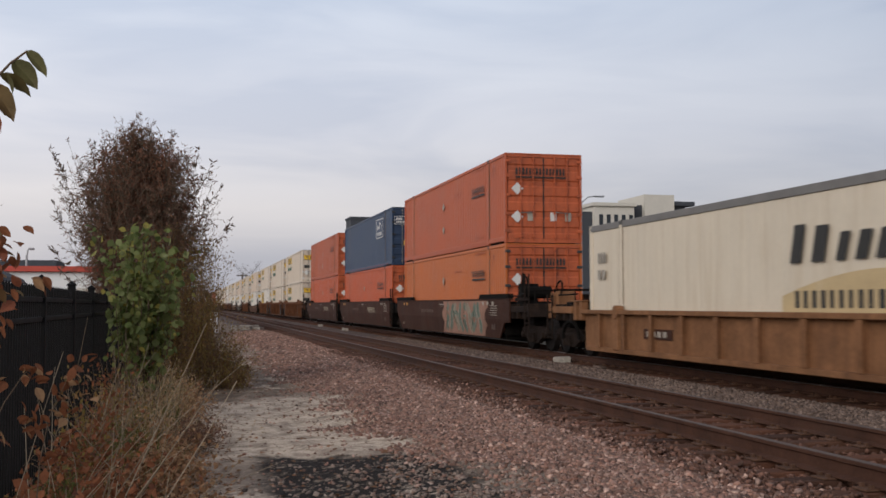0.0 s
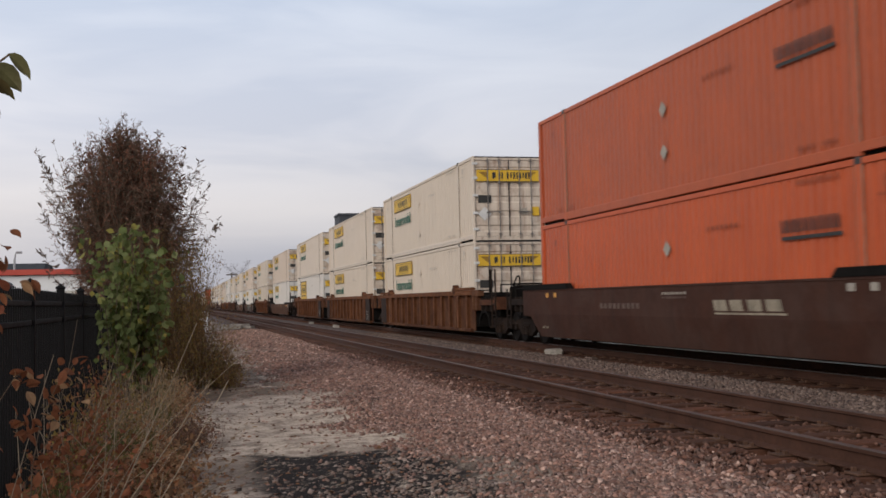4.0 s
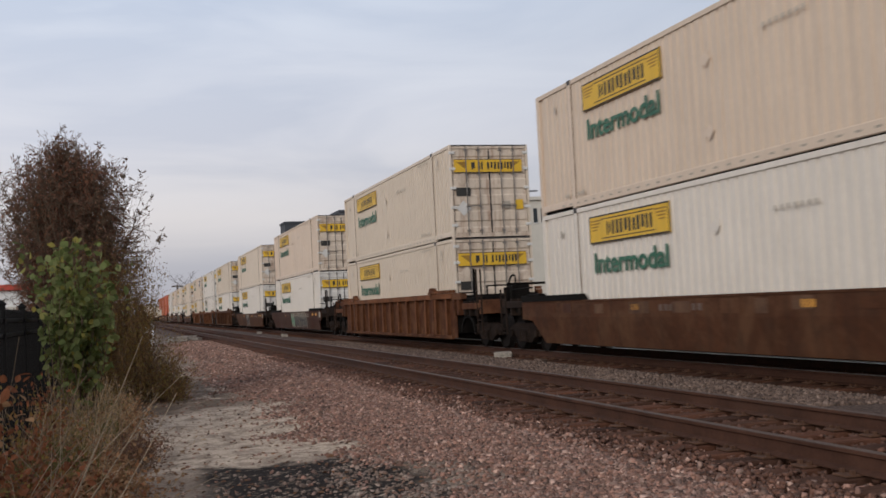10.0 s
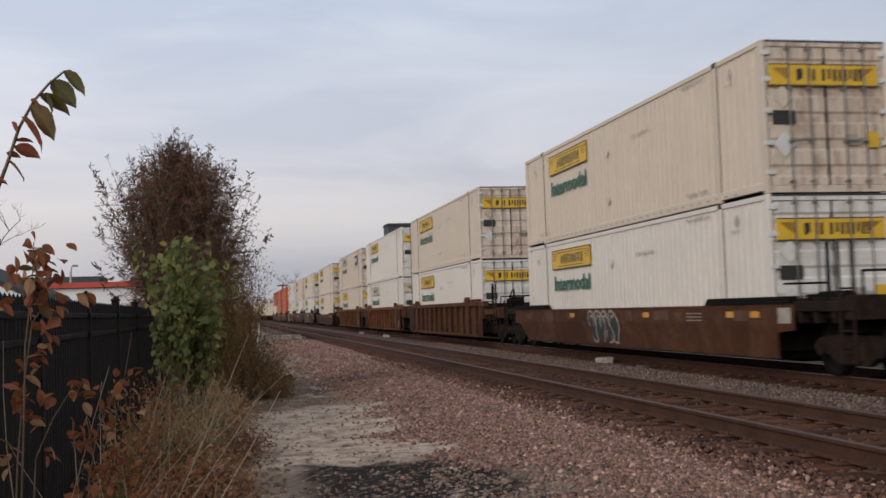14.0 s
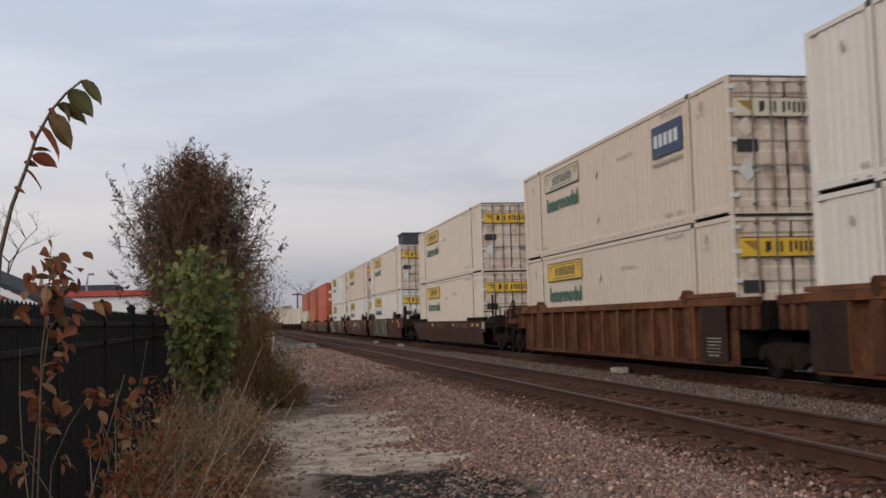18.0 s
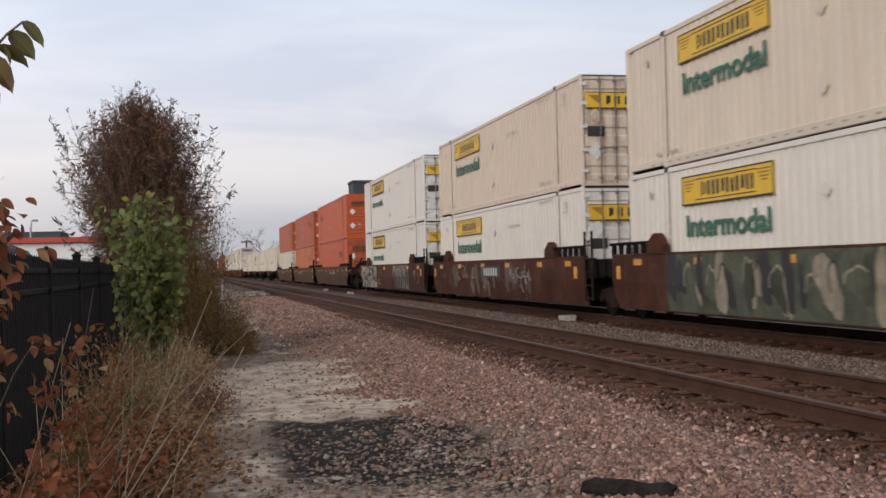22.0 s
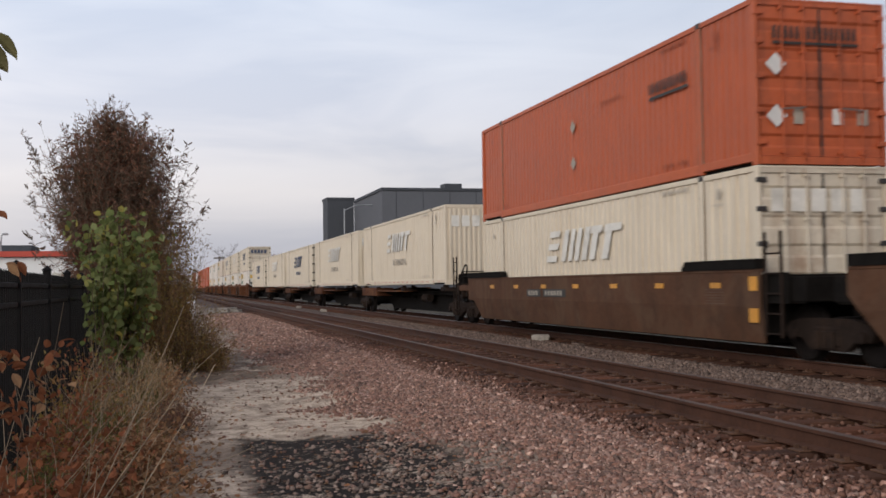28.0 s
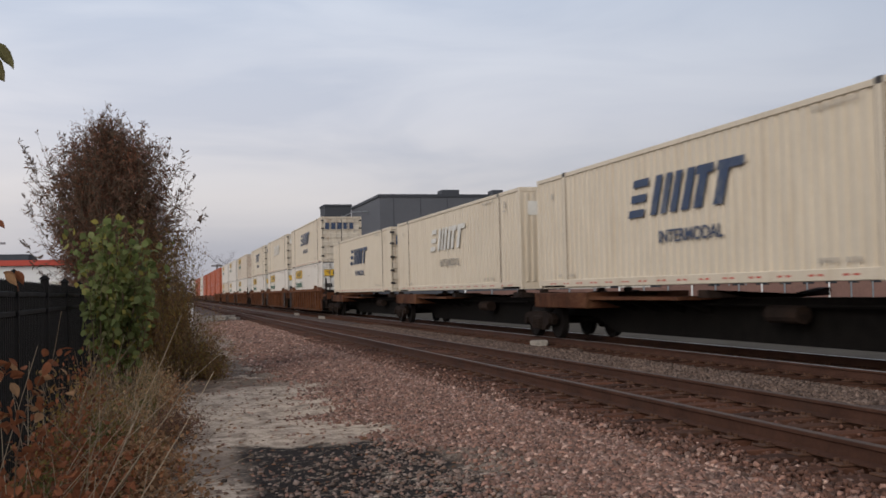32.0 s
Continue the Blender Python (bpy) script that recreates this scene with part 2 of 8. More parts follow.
STEEL = mat("dull_steel", (0.20, 0.18, 0.165), 0.5, 0.3, var=0.3, scale=5, streak=0.5, dirt=(0.09, 0.055, 0.04))
CAST = mat("dark_casting", (0.055, 0.050, 0.048), 0.6, 0.3, var=0.3, scale=6)
YELLOW = mat("yellow_panel", (0.66, 0.40, 0.035), 0.5, var=0.07, scale=2, streak=0.35, dirt=(0.34, 0.21, 0.06))
BLACK = mat("black_lettering", (0.035, 0.033, 0.030), 0.6, var=0.2, scale=5)
WING = mat("dull_bronze_stripe", (0.30, 0.165, 0.03), 0.6, var=0.25, scale=4)
SEAM = mat("shadowed_grimy_seam", (0.20, 0.15, 0.11), 0.8, var=0.4, scale=3, stain=0.6, dirt=(0.09, 0.055, 0.035))
FADED = mat("faded_lettering", (0.33, 0.29, 0.24), 0.7, var=0.2, scale=4)
GREEN = mat("green_lettering", (0.035, 0.12, 0.075), 0.55, var=0.25, scale=3, stain=0.35, dirt=(0.20, 0.27, 0.20))
NAVY = mat("navy_lettering", (0.04, 0.06, 0.11), 0.55, var=0.2, scale=3, stain=0.3, dirt=(0.35, 0.33, 0.28))
WORN = mat("worn_white_lettering", (0.66, 0.63, 0.57), 0.6, var=0.12, scale=3, stain=0.7, dirt=(0.34, 0.31, 0.26))
GOLD = mat("gold_shape", (0.50, 0.37, 0.20), 0.55, var=0.1, scale=2, streak=0.4, dirt=(0.6, 0.55, 0.45))
PLACARD = mat("placard_white", (0.60, 0.58, 0.55), 0.6, var=0.10, scale=4, stain=0.3, dirt=(0.4, 0.36, 0.3))
GREY_RAIL = mat("grey_rail_paint", (0.16, 0.15, 0.14), 0.55, var=0.15, scale=2, streak=0.3, dirt=(0.15, 0.12, 0.1))
RUST_OCHRE = mat("rusty_ochre_steel", (0.0757, 0.0292, 0.0155), 0.8, var=0.38, scale=1.3, streak=0.85, dirt=(0.040, 0.020, 0.013), stain=0.65, bump=0.15, bscale=30, spec=0.08, wear=(0.145, 0.066, 0.034))
BROWN = mat("brown_car_paint", (0.07, 0.0279, 0.0139), 0.75, var=0.3, scale=0.9, streak=0.65, dirt=(0.034, 0.019, 0.0135), stain=0.5, spec=0.1, wear=(0.11, 0.054, 0.028))
DARK_BROWN = mat("dark_brown_car_paint", (0.053, 0.0223, 0.0147), 0.75, var=0.25, scale=0.9, streak=0.6, dirt=(0.029, 0.017, 0.0135), stain=0.45, spec=0.1, wear=(0.066, 0.035, 0.026))
RED_BROWN = mat("red_brown_car_paint", (0.0615, 0.0205, 0.0126), 0.75, var=0.3, scale=0.9, streak=0.75, dirt=(0.028, 0.018, 0.015), stain=0.6, spec=0.1, wear=(0.098, 0.042, 0.026))
TAUPE = mat("taupe_car_paint", (0.0848, 0.0409, 0.0235), 0.75, var=0.25, scale=0.9, streak=0.6, dirt=(0.040, 0.025, 0.018), stain=0.5, spec=0.1, wear=(0.104, 0.060, 0.038))
# black grime, with the shade under the cars put into its colour
GRIME_SHADE = mat("black_grime_and_shade", (0.010, 0.0085, 0.0075), 0.85, 0.1, var=0.4, scale=4, bump=0.2, spec=0.06)
TRUCK_RUST = mat("truck_rust", (0.022, 0.015, 0.012), 0.85, 0.1, var=0.4, scale=4, stain=0.4, dirt=(0.075, 0.042, 0.026), spec=0.08)
WHEEL = mat("wheel_steel", (0.016, 0.013, 0.012), 0.75, 0.2, var=0.3, scale=3, spec=0.1)
REFLECT = mat("yellow_reflector", (0.56, 0.26, 0.045), 0.5, var=0.2, scale=5, stain=0.5, dirt=(0.2, 0.09, 0.03))
SPRAY_WHITE = mat("spray_white", (0.31, 0.285, 0.26), 0.8, var=0.3, scale=2.5, stain=0.75, streak=0.7, dirt=(0.10, 0.066, 0.055), spec=0.1)
SPRAY_SAND = mat("spray_sand", (0.27, 0.225, 0.165), 0.8, var=0.3, scale=2.5, stain=0.7, streak=0.7, dirt=(0.085, 0.075, 0.055), spec=0.12)
SPRAY_GREEN = mat("spray_grey_green", (0.088, 0.092, 0.066), 0.8, var=0.35, scale=2, stain=0.7, streak=0.7, dirt=(0.040, 0.036, 0.028), spec=0.12)
SPRAY_MINT = mat("spray_mint", (0.13, 0.25, 0.165), 0.8, var=0.25, scale=2.5, stain=0.5, dirt=(0.08, 0.07, 0.055), spec=0.12)
SPRAY_BLACK = mat("spray_black", (0.035, 0.032, 0.032), 0.75, var=0.2, scale=2.5)

# worn orange rust, lightened to paint the light on the rib faces
LIT_RUST_EDGE = mat("worn_lit_orange_rust", (0.1464, 0.059, 0.028), 0.8, var=0.35, scale=1.6, streak=0.8, dirt=(0.055, 0.026, 0.016), stain=0.75, bump=0.15, bscale=30, spec=0.08)
DARK_PLATE = mat("blackish_steel_plate", (0.030, 0.019, 0.015), 0.75, var=0.35, scale=1.5, streak=0.5, dirt=(0.048, 0.026, 0.017), stain=0.35, spec=0.1)
WORN_PLATE = mat("scuffed_brown_paint", (0.105, 0.058, 0.036), 0.8, var=0.35, scale=2.5, stain=0.7, streak=0.6, dirt=(0.05, 0.026, 0.018), spec=0.1)
SPRAY_SALMON = mat("spray_salmon", (0.30, 0.165, 0.120), 0.8, var=0.2, scale=2, stain=0.45, streak=0.5, dirt=(0.13, 0.075, 0.055), spec=0.1)
SPRAY_TEAL = mat("spray_teal", (0.135, 0.165, 0.130), 0.8, var=0.25, scale=2, stain=0.5, streak=0.5, dirt=(0.09, 0.075, 0.055), spec=0.1)
SPRAY_OLIVE = mat("spray_dark_olive", (0.052, 0.055, 0.038), 0.8, var=0.3, scale=2, stain=0.5, dirt=(0.03, 0.027, 0.022), spec=0.12)
RUST_TAN = mat("pale_rust_steel", (0.205, 0.098, 0.048), 0.8, var=0.3, scale=1.3, streak=0.7, dirt=(0.105, 0.052, 0.030), stain=0.5, bump=0.15, bscale=30, spec=0.1)
SIGN_FADED = mat("faded_sign_panel", (0.54, 0.48, 0.36), 0.6, var=0.12, scale=2, stain=0.5, dirt=(0.52, 0.46, 0.36))
SPRAY_FAINT = mat("spray_faint", (0.125, 0.088, 0.073), 0.8, var=0.3, scale=2.5, stain=0.75, streak=0.8, dirt=(0.055, 0.031, 0.024), spec=0.1)
FAINT_MARK = mat("faint_grey_lettering", (0.42, 0.37, 0.31), 0.7, var=0.2, scale=4)
FAINT_DARK = mat("faint_dark_lettering", (0.26, 0.062, 0.028), 0.7, var=0.25, scale=4)
RAIL = mat("rail_rust", (0.0698, 0.0324, 0.0211), 0.75, 0.1, var=0.3, scale=2, stain=0.4, dirt=(0.05, 0.032, 0.024), spec=0.15)
RAIL_HEAD = mat("worn_rail_head", (0.42, 0.40, 0.39), 0.38, 0.85, var=0.2, scale=2)
RAIL_HEAD_DULL = mat("dull_rail_head", (0.082, 0.054, 0.043), 0.62, 0.1, var=0.25, scale=2)
TIE = mat("weathered_tie", (0.0856, 0.044, 0.0301), 0.9, var=0.4, scale=3, stretch=(1, 8, 1), bump=0.5, bscale=14, hue=[(0.6, 0.6, 0.62), (1.0, 0.95, 0.9), (1.35, 1.15, 1.05)], spec=0.1)
TREAD = mat("rail_plate_rust", (0.10, 0.05, 0.03), 0.85, 0.1, var=0.3, scale=6)
STONE = mat("crushed_stone", (0.3657, 0.2499, 0.2016), 0.88, var=0.25, scale=25, per="ISLAND", hue=[(0.16, 0.16, 0.17), (1.0, 0.81, 0.74), (0.34, 0.33, 0.33), (1.2, 0.98, 0.90), (0.26, 0.25, 0.25), (1.05, 1.02, 1.02), (0.65, 0.48, 0.43), (0.45, 0.42, 0.41), (1.75, 1.7, 1.66)], spec=0.15)
STONE_GREY = mat("grey_stone", (0.1591, 0.1187, 0.0984), 0.88, var=0.2, scale=25, per="ISLAND", hue=[(0.4, 0.4, 0.4), (1.0, 0.93, 0.9), (0.6, 0.56, 0.54), (1.25, 1.18, 1.12), (0.8, 0.72, 0.68), (1.6, 1.55, 1.5)], spec=0.15)
STONE_PALE = mat("pale_grey_stone", (0.27, 0.215, 0.182), 0.9, var=0.2, scale=25, per="ISLAND", hue=[(0.25, 0.24, 0.24), (1.0, 0.95, 0.93), (0.5, 0.46, 0.44), (1.3, 1.22, 1.16), (0.85, 0.66, 0.58), (1.5, 1.45, 1.4)], spec=0.12)
STONE_RUST = mat("rust_stained_stone", (0.1485, 0.0817, 0.0588), 0.9, var=0.25, scale=25, per="ISLAND", hue=[(0.4, 0.4, 0.4), (1.0, 0.9, 0.85), (0.6, 0.55, 0.52), (1.35, 1.2, 1.15)])
CHALK = mat("painted_concrete", (0.33, 0.29, 0.245), 0.9, var=0.4, scale=7, stain=0.7, dirt=(0.13, 0.11, 0.09), bump=0.5)
FENCE = mat("black_fence_paint", (0.0075, 0.0070, 0.0072), 0.65, 0.0, var=0.3, scale=5, spec=0.10)
BARK = mat("grey_brown_bark", (0.085, 0.065, 0.05), 0.9, var=0.3, scale=6, stretch=(1, 1, 0.3), bump=0.4)
TWIG = mat("dry_twig", (0.130, 0.090, 0.060), 0.9, var=0.3, scale=6)
WEED_TWIG = mat("dry_weed_twig", (0.26, 0.179, 0.12), 0.9, var=0.35, scale=6, per="ISLAND", hue=[(0.3, 0.28, 0.26), (1.0, 0.95, 0.9), (0.6, 0.52, 0.45)])
SPRAY_CREAM = mat("spray_cream", (0.3192, 0.2812, 0.2263), 0.8, var=0.2, scale=2, stain=0.4, streak=0.4, dirt=(0.16, 0.12, 0.09), spec=0.1)
STEM = mat("dry_weed_stem", (0.337, 0.276, 0.201), 0.9, var=0.25, scale=8, hue=[(0.5, 0.45, 0.4), (1, 0.95, 0.9), (1.25, 1.2, 1.15)], per="ISLAND")
LEAF_BROWN = mat("dry_brown_leaf", (0.235, 0.142, 0.104), 0.85, var=0.3, scale=12, per="ISLAND", hue=[(0.45, 0.45, 0.5), (1.0, 0.87, 0.83), (0.7, 0.7, 0.67), (1.3, 1.1, 0.95)], spec=0.1, thin=0.3)
LEAF_CORE = mat("dense_red_brown_leaf", (0.2258, 0.1164, 0.0808), 0.85, var=0.3, scale=12, per="ISLAND", hue=[(0.5, 0.5, 0.5), (1.0, 0.9, 0.85), (0.75, 0.7, 0.68), (1.35, 1.1, 0.9)], spec=0.1, thin=0.3)
LEAF_RUSSET = mat("russet_feathery_leaf", (0.195, 0.122, 0.070), 0.85, var=0.3, scale=12, per="ISLAND", hue=[(0.5, 0.5, 0.5), (1.0, 0.95, 0.9), (0.8, 0.72, 0.66), (1.3, 1.15, 0.95)], spec=0.1, thin=0.4)
LEAF_PLUME = mat("grey_seed_plume", (0.185, 0.140, 0.115), 0.9, var=0.25, scale=12, per="ISLAND", hue=[(0.5, 0.5, 0.5), (1.0, 0.95, 0.9), (1.3, 1.2, 1.1)], spec=0.1, thin=0.25)
LEAF_GREEN = mat("fading_green_leaf", (0.195, 0.218, 0.080), 0.62, var=0.2, scale=10, per="ISLAND", hue=[(0.45, 0.5, 0.42), (1.0, 1.0, 1.0), (0.7, 0.8, 0.65), (1.25, 1.15, 1.3), (0.85, 0.95, 0.9), (1.75, 1.25, 0.8)], spec=0.2, thin=0.45)
LEAF_OLIVE = mat("olive_leaf", (0.235, 0.180, 0.072), 0.75, var=0.3, scale=10, per="ISLAND", hue=[(0.5, 0.5, 0.5), (1.0, 1.0, 1.0), (1.25, 0.85, 0.75), (0.85, 0.75, 0.55), (1.3, 1.25, 0.9)], spec=0.1, thin=0.45)
LEAF_RUST = mat("rust_orange_leaf", (0.2949, 0.1206, 0.0622), 0.75, var=0.3, scale=12, per="ISLAND", hue=[(0.35, 0.35, 0.4), (1.0, 0.9, 0.85), (0.6, 0.55, 0.5), (1.3, 1.2, 1.1)], spec=0.15, thin=0.35)
LEAF_TAN = mat("curled_tan_leaf", (0.4338, 0.2738, 0.1592), 0.8, var=0.25, scale=12, per="ISLAND", hue=[(0.3, 0.27, 0.25), (1.0, 0.9, 0.85), (0.6, 0.52, 0.45), (1.2, 1.2, 1.15), (0.95, 0.6, 0.45)], spec=0.1, thin=0.35)
LEAF_TWIG = mat("dark_green_leaf", (0.125, 0.115, 0.048), 0.6, var=0.25, scale=14, stain=0.3, dirt=(0.17, 0.085, 0.035), thin=0.35)
LEAF_TWIG_OLIVE = mat("olive_red_leaf", (0.15, 0.098, 0.040), 0.6, var=0.25, scale=14, stain=0.6, dirt=(0.23, 0.085, 0.042), thin=0.35)
LEAF_TWIG_RED = mat("reddened_leaf", (0.26, 0.085, 0.045), 0.6, var=0.3, scale=14, stain=0.6, dirt=(0.11, 0.085, 0.04), thin=0.35)
GRASS_DRY = mat("dry_grass", (0.432, 0.312, 0.186), 0.9, thin=0.3, var=0.25, scale=6, per="ISLAND", hue=[(0.4, 0.38, 0.35), (1.0, 0.95, 0.9), (0.75, 0.6, 0.5), (1.2, 1.1, 1.0), (0.65, 0.75, 0.45)])
GRASS_GREEN = mat("dull_green_grass", (0.115, 0.130, 0.042), 0.9, var=0.25, scale=6, per="ISLAND", hue=[(0.5, 0.5, 0.5), (1.0, 1.0, 1.0), (1.3, 1.05, 0.8)], thin=0.35)
LITTER = mat("fallen_leaf_litter", (0.19, 0.095, 0.05), 0.9, var=0.3, scale=8, per="ISLAND", hue=[(0.4, 0.4, 0.4), (1, 0.9, 0.8), (0.7, 0.7, 0.6), (1.5, 1.3, 1.1)])
WALL_GREY = mat("grey_metal_cladding", (0.105, 0.107, 0.118), 0.7, var=0.06, scale=0.2)
WALL_DARK = mat("dark_cladding", (0.055, 0.058, 0.066), 0.7, var=0.08, scale=0.2)
WALL_PALE = mat("pale_render", (0.56, 0.52, 0.45), 0.8, var=0.06, scale=0.3)
WALL_WHITE = mat("white_cladding", (0.72, 0.71, 0.69), 0.7, var=0.05, scale=0.3)
WALL_BRICK = mat("dull_red_wall", (0.22, 0.125, 0.10), 0.85, var=0.15, scale=0.5)
STRIPE_RED = mat("red_fascia", (0.46, 0.075, 0.05), 0.5, var=0.1, scale=0.5)
ROOF_DARK = mat("dark_shingle_roof", (0.045, 0.047, 0.052), 0.9, var=0.2, scale=2)
GLASS_DARK = mat("dark_window_glass", (0.03, 0.035, 0.04), 0.15, var=0.1, scale=1)
POLE = mat("galvanised_pole", (0.30, 0.31, 0.32), 0.5, 0.5, var=0.1, scale=2)
WOODPOLE = mat("timber_pole", (0.09, 0.07, 0.055), 0.9, var=0.2, scale=2)
LOG = mat("charred_timber", (0.026, 0.019, 0.017), 0.95, var=0.5, scale=3, stretch=(6, 1, 6), bump=0.8, bscale=18, spec=0.08)

# ---------- mesh helpers ----------
class Build:
    """Collects boxes, prisms, tubes and sheets into one mesh."""

    def __init__(self):
        self.v, self.f = [], []

    def add(self, verts, faces):
        n = len(self.v)
        self.v += [tuple(p) for p in verts]
        self.f += [tuple(i + n for i in f) for f in faces]
        return self

    def box(self, x0, x1, y0, y1, z0, z1, c=0.0):
        if c <= 0:
            v = [(x, y, z) for x in (x0, x1) for y in (y0, y1) for z in (z0, z1)]
            return self.add(v, [(0, 1, 3, 2), (4, 6, 7, 5), (0, 4, 5, 1), (2, 3, 7, 6), (0, 2, 6, 4), (1, 5, 7, 3)])
        lo, hi = (x0, y0, z0), (x1, y1, z1)
        mid = Vector([(a + b) / 2 for a, b in zip(lo, hi)])
        v, idx = [], {}
        for sx in (0, 1):
            for sy in (0, 1):
                for sz in (0, 1):
                    s = (sx, sy, sz)
                    for ax in range(3):
                        p = [0, 0, 0]
                        for k in range(3):
                            full = hi[k] if s[k] else lo[k]
                            p[k] = full if k == ax else (full - c if s[k] else full + c)
                        idx[s, ax] = len(v)
                        v.append(p)
        faces = []
        for ax in range(3):
            o = [k for k in range(3) if k != ax]
            for side in (0, 1):
                q = []
                for a, b in ((0, 0), (1, 0), (1, 1), (0, 1)):
                    s = [0, 0, 0]
                    s[ax], s[o[0]], s[o[1]] = side, a, b
                    q.append(idx[tuple(s), ax])
                faces.append(q)
            for a in (0, 1):
                for b in (0, 1):
                    q = []
                    for side, order in ((0, o), (1, o[::-1])):
                        s = [0, 0, 0]
                        s[ax], s[o[0]], s[o[1]] = side, a, b
                        q += [idx[tuple(s), k] for k in order]
                    faces.append(q)
        for sx in (0, 1):
            for sy in (0, 1):
                for sz in (0, 1):
                    faces.append([idx[(sx, sy, sz), k] for k in range(3)])
        out = []
        for f in faces:
            p = [Vector(v[i]) for i in f]
            nrm = (p[1] - p[0]).cross(p[2] - p[0])
            ctr = sum(p, Vector()) / len(p)
            out.append(tuple(f) if nrm.dot(ctr - mid) > 0 else tuple(reversed(f)))
        return self.add(v, out)

    def prism(self, poly, x0, x1, plane="yz"):
        """A polygon of the yz (or xz) plane pushed from x0 to x1 (or y0 to y1)."""
        n = len(poly)
        if plane == "yz":
            v = [(x0, a, b) for a, b in poly] + [(x1, a, b) for a, b in poly]
        elif plane == "xz":
            v = [(a, x0, b) for a, b in poly] + [(a, x1, b) for a, b in poly]
        else:
            v = [(a, b, x0) for a, b in poly] + [(a, b, x1) for a, b in poly]
        f = [tuple(range(n)), tuple(range(2 * n - 1, n - 1, -1))]
        f += [(i, i + n, (i + 1) % n + n, (i + 1) % n) for i in range(n)]
        return self.add(v, f)

    def tube(self, pts, r0, r1=None, sides=6, cap=True):
        r1 = r0 if r1 is None else r1
        pts = [Vector(p) for p in pts]
        rings = []
        for i, p in enumerate(pts):
            d = (pts[min(i + 1, len(pts) - 1)] - pts[max(i - 1, 0)]).normalized()
            a = d.orthogonal().normalized()
            b = d.cross(a)
            r = r0 + (r1 - r0) * i / max(1, len(pts) - 1)
            rings.append([p + r * (math.cos(2 * math.pi * k / sides) * a + math.sin(2 * math.pi * k / sides) * b) for k in range(sides)])
        for i in range(1, len(rings)):
            prev = rings[i - 1]
            best = min(range(sides), key=lambda s: (rings[i][s] - pts[i] - prev[0] + pts[i - 1]).length)
            rings[i] = rings[i][best:] + rings[i][:best]
        v = [q for r in rings for q in r]
        f = []
        for i in range(len(rings) - 1):
            for k in range(sides):
                f.append((i * sides + k, i * sides + (k + 1) % sides, (i + 1) * sides + (k + 1) % sides, (i + 1) * sides + k))
        if cap:
            f += [tuple(reversed(range(sides))), tuple(range(len(v) - sides, len(v)))]
        return self.add(v, f)

    def mesh(self, name, material, smooth=False):
        me = bpy.data.meshes.new(name)
        me.from_pydata(self.v, [], self.f)
        me.materials.append(material)
        if smooth:
            me.polygons.foreach_set("use_smooth", [True] * len(me.polygons))
        me.update()
        return me


def part(name, build, material, parent, label="", m=None, smooth=False):
    """Links a build (or a ready mesh) as one object under a thing or a part."""
    me = build.mesh(name, material, smooth) if isinstance(build, Build) else build
    ob = new(name, me)
    ob.parent = parent
    if m is not None:
        ob.matrix_basis = m
    return tagged(ob, label)


def thing(name, label, category, group="", m=None, build=None, material=None, kind=""):
    ob = new(name, build.mesh(name, material) if build else None)
    if m is not None:
        ob.matrix_basis = m
    return tagged(ob, label, category, group, kind)


def mesh_np(name, V, F, material):
    """A mesh from arrays; F holds triangles or quads."""
    me = bpy.data.meshes.new(name)
    k = F.shape[1]
    me.vertices.add(len(V))
    me.vertices.foreach_set("co", np.ascontiguousarray(V, dtype=np.float32).ravel())
    me.loops.add(F.size)
    me.loops.foreach_set("vertex_index", np.ascontiguousarray(F, dtype=np.int32).ravel())
    me.polygons.add(len(F))
    me.polygons.foreach_set("loop_start", np.arange(0, F.size, k, dtype=np.int32))
    me.update(calc_edges=True)
    me.materials.append(material)
    return me


def turns(rng, n, tilt=math.pi):
    """n rotation matrices: a spin about z, then a lean up to tilt in any direction."""
    a, b, c = rng.uniform(0, 2 * math.pi, n), rng.uniform(-tilt, tilt, n), rng.uniform(0, 2 * math.pi, n)

    def rz(t):
        o, z = np.ones_like(t), np.zeros_like(t)
        return np.stack([np.cos(t), -np.sin(t), z, np.sin(t), np.cos(t), z, z, z, o], -1).reshape(-1, 3, 3)

    def rx(t):
        o, z = np.ones_like(t), np.zeros_like(t)
        return np.stack([o, z, z, z, np.cos(t), -np.sin(t), z, np.sin(t), np.cos(t)], -1).reshape(-1, 3, 3)

    return rz(c) @ rx(b) @ rz(a)


def scatter(name, tv, tf, P, R, S, material):
    """Copies a small template to the places P, turned by R and sized by S, as one mesh."""
    tv, tf = np.asarray(tv, float), np.asarray(tf)
    n, k = len(P), len(tv)
    V = np.einsum("nij,nkj->nki", R, tv[None] * S[:, None, :]) + P[:, None, :]
    F = tf[None] + (np.arange(n) * k)[:, None, None]
    return mesh_np(name, V.reshape(-1, 3), F.reshape(-1, tf.shape[1]), material)


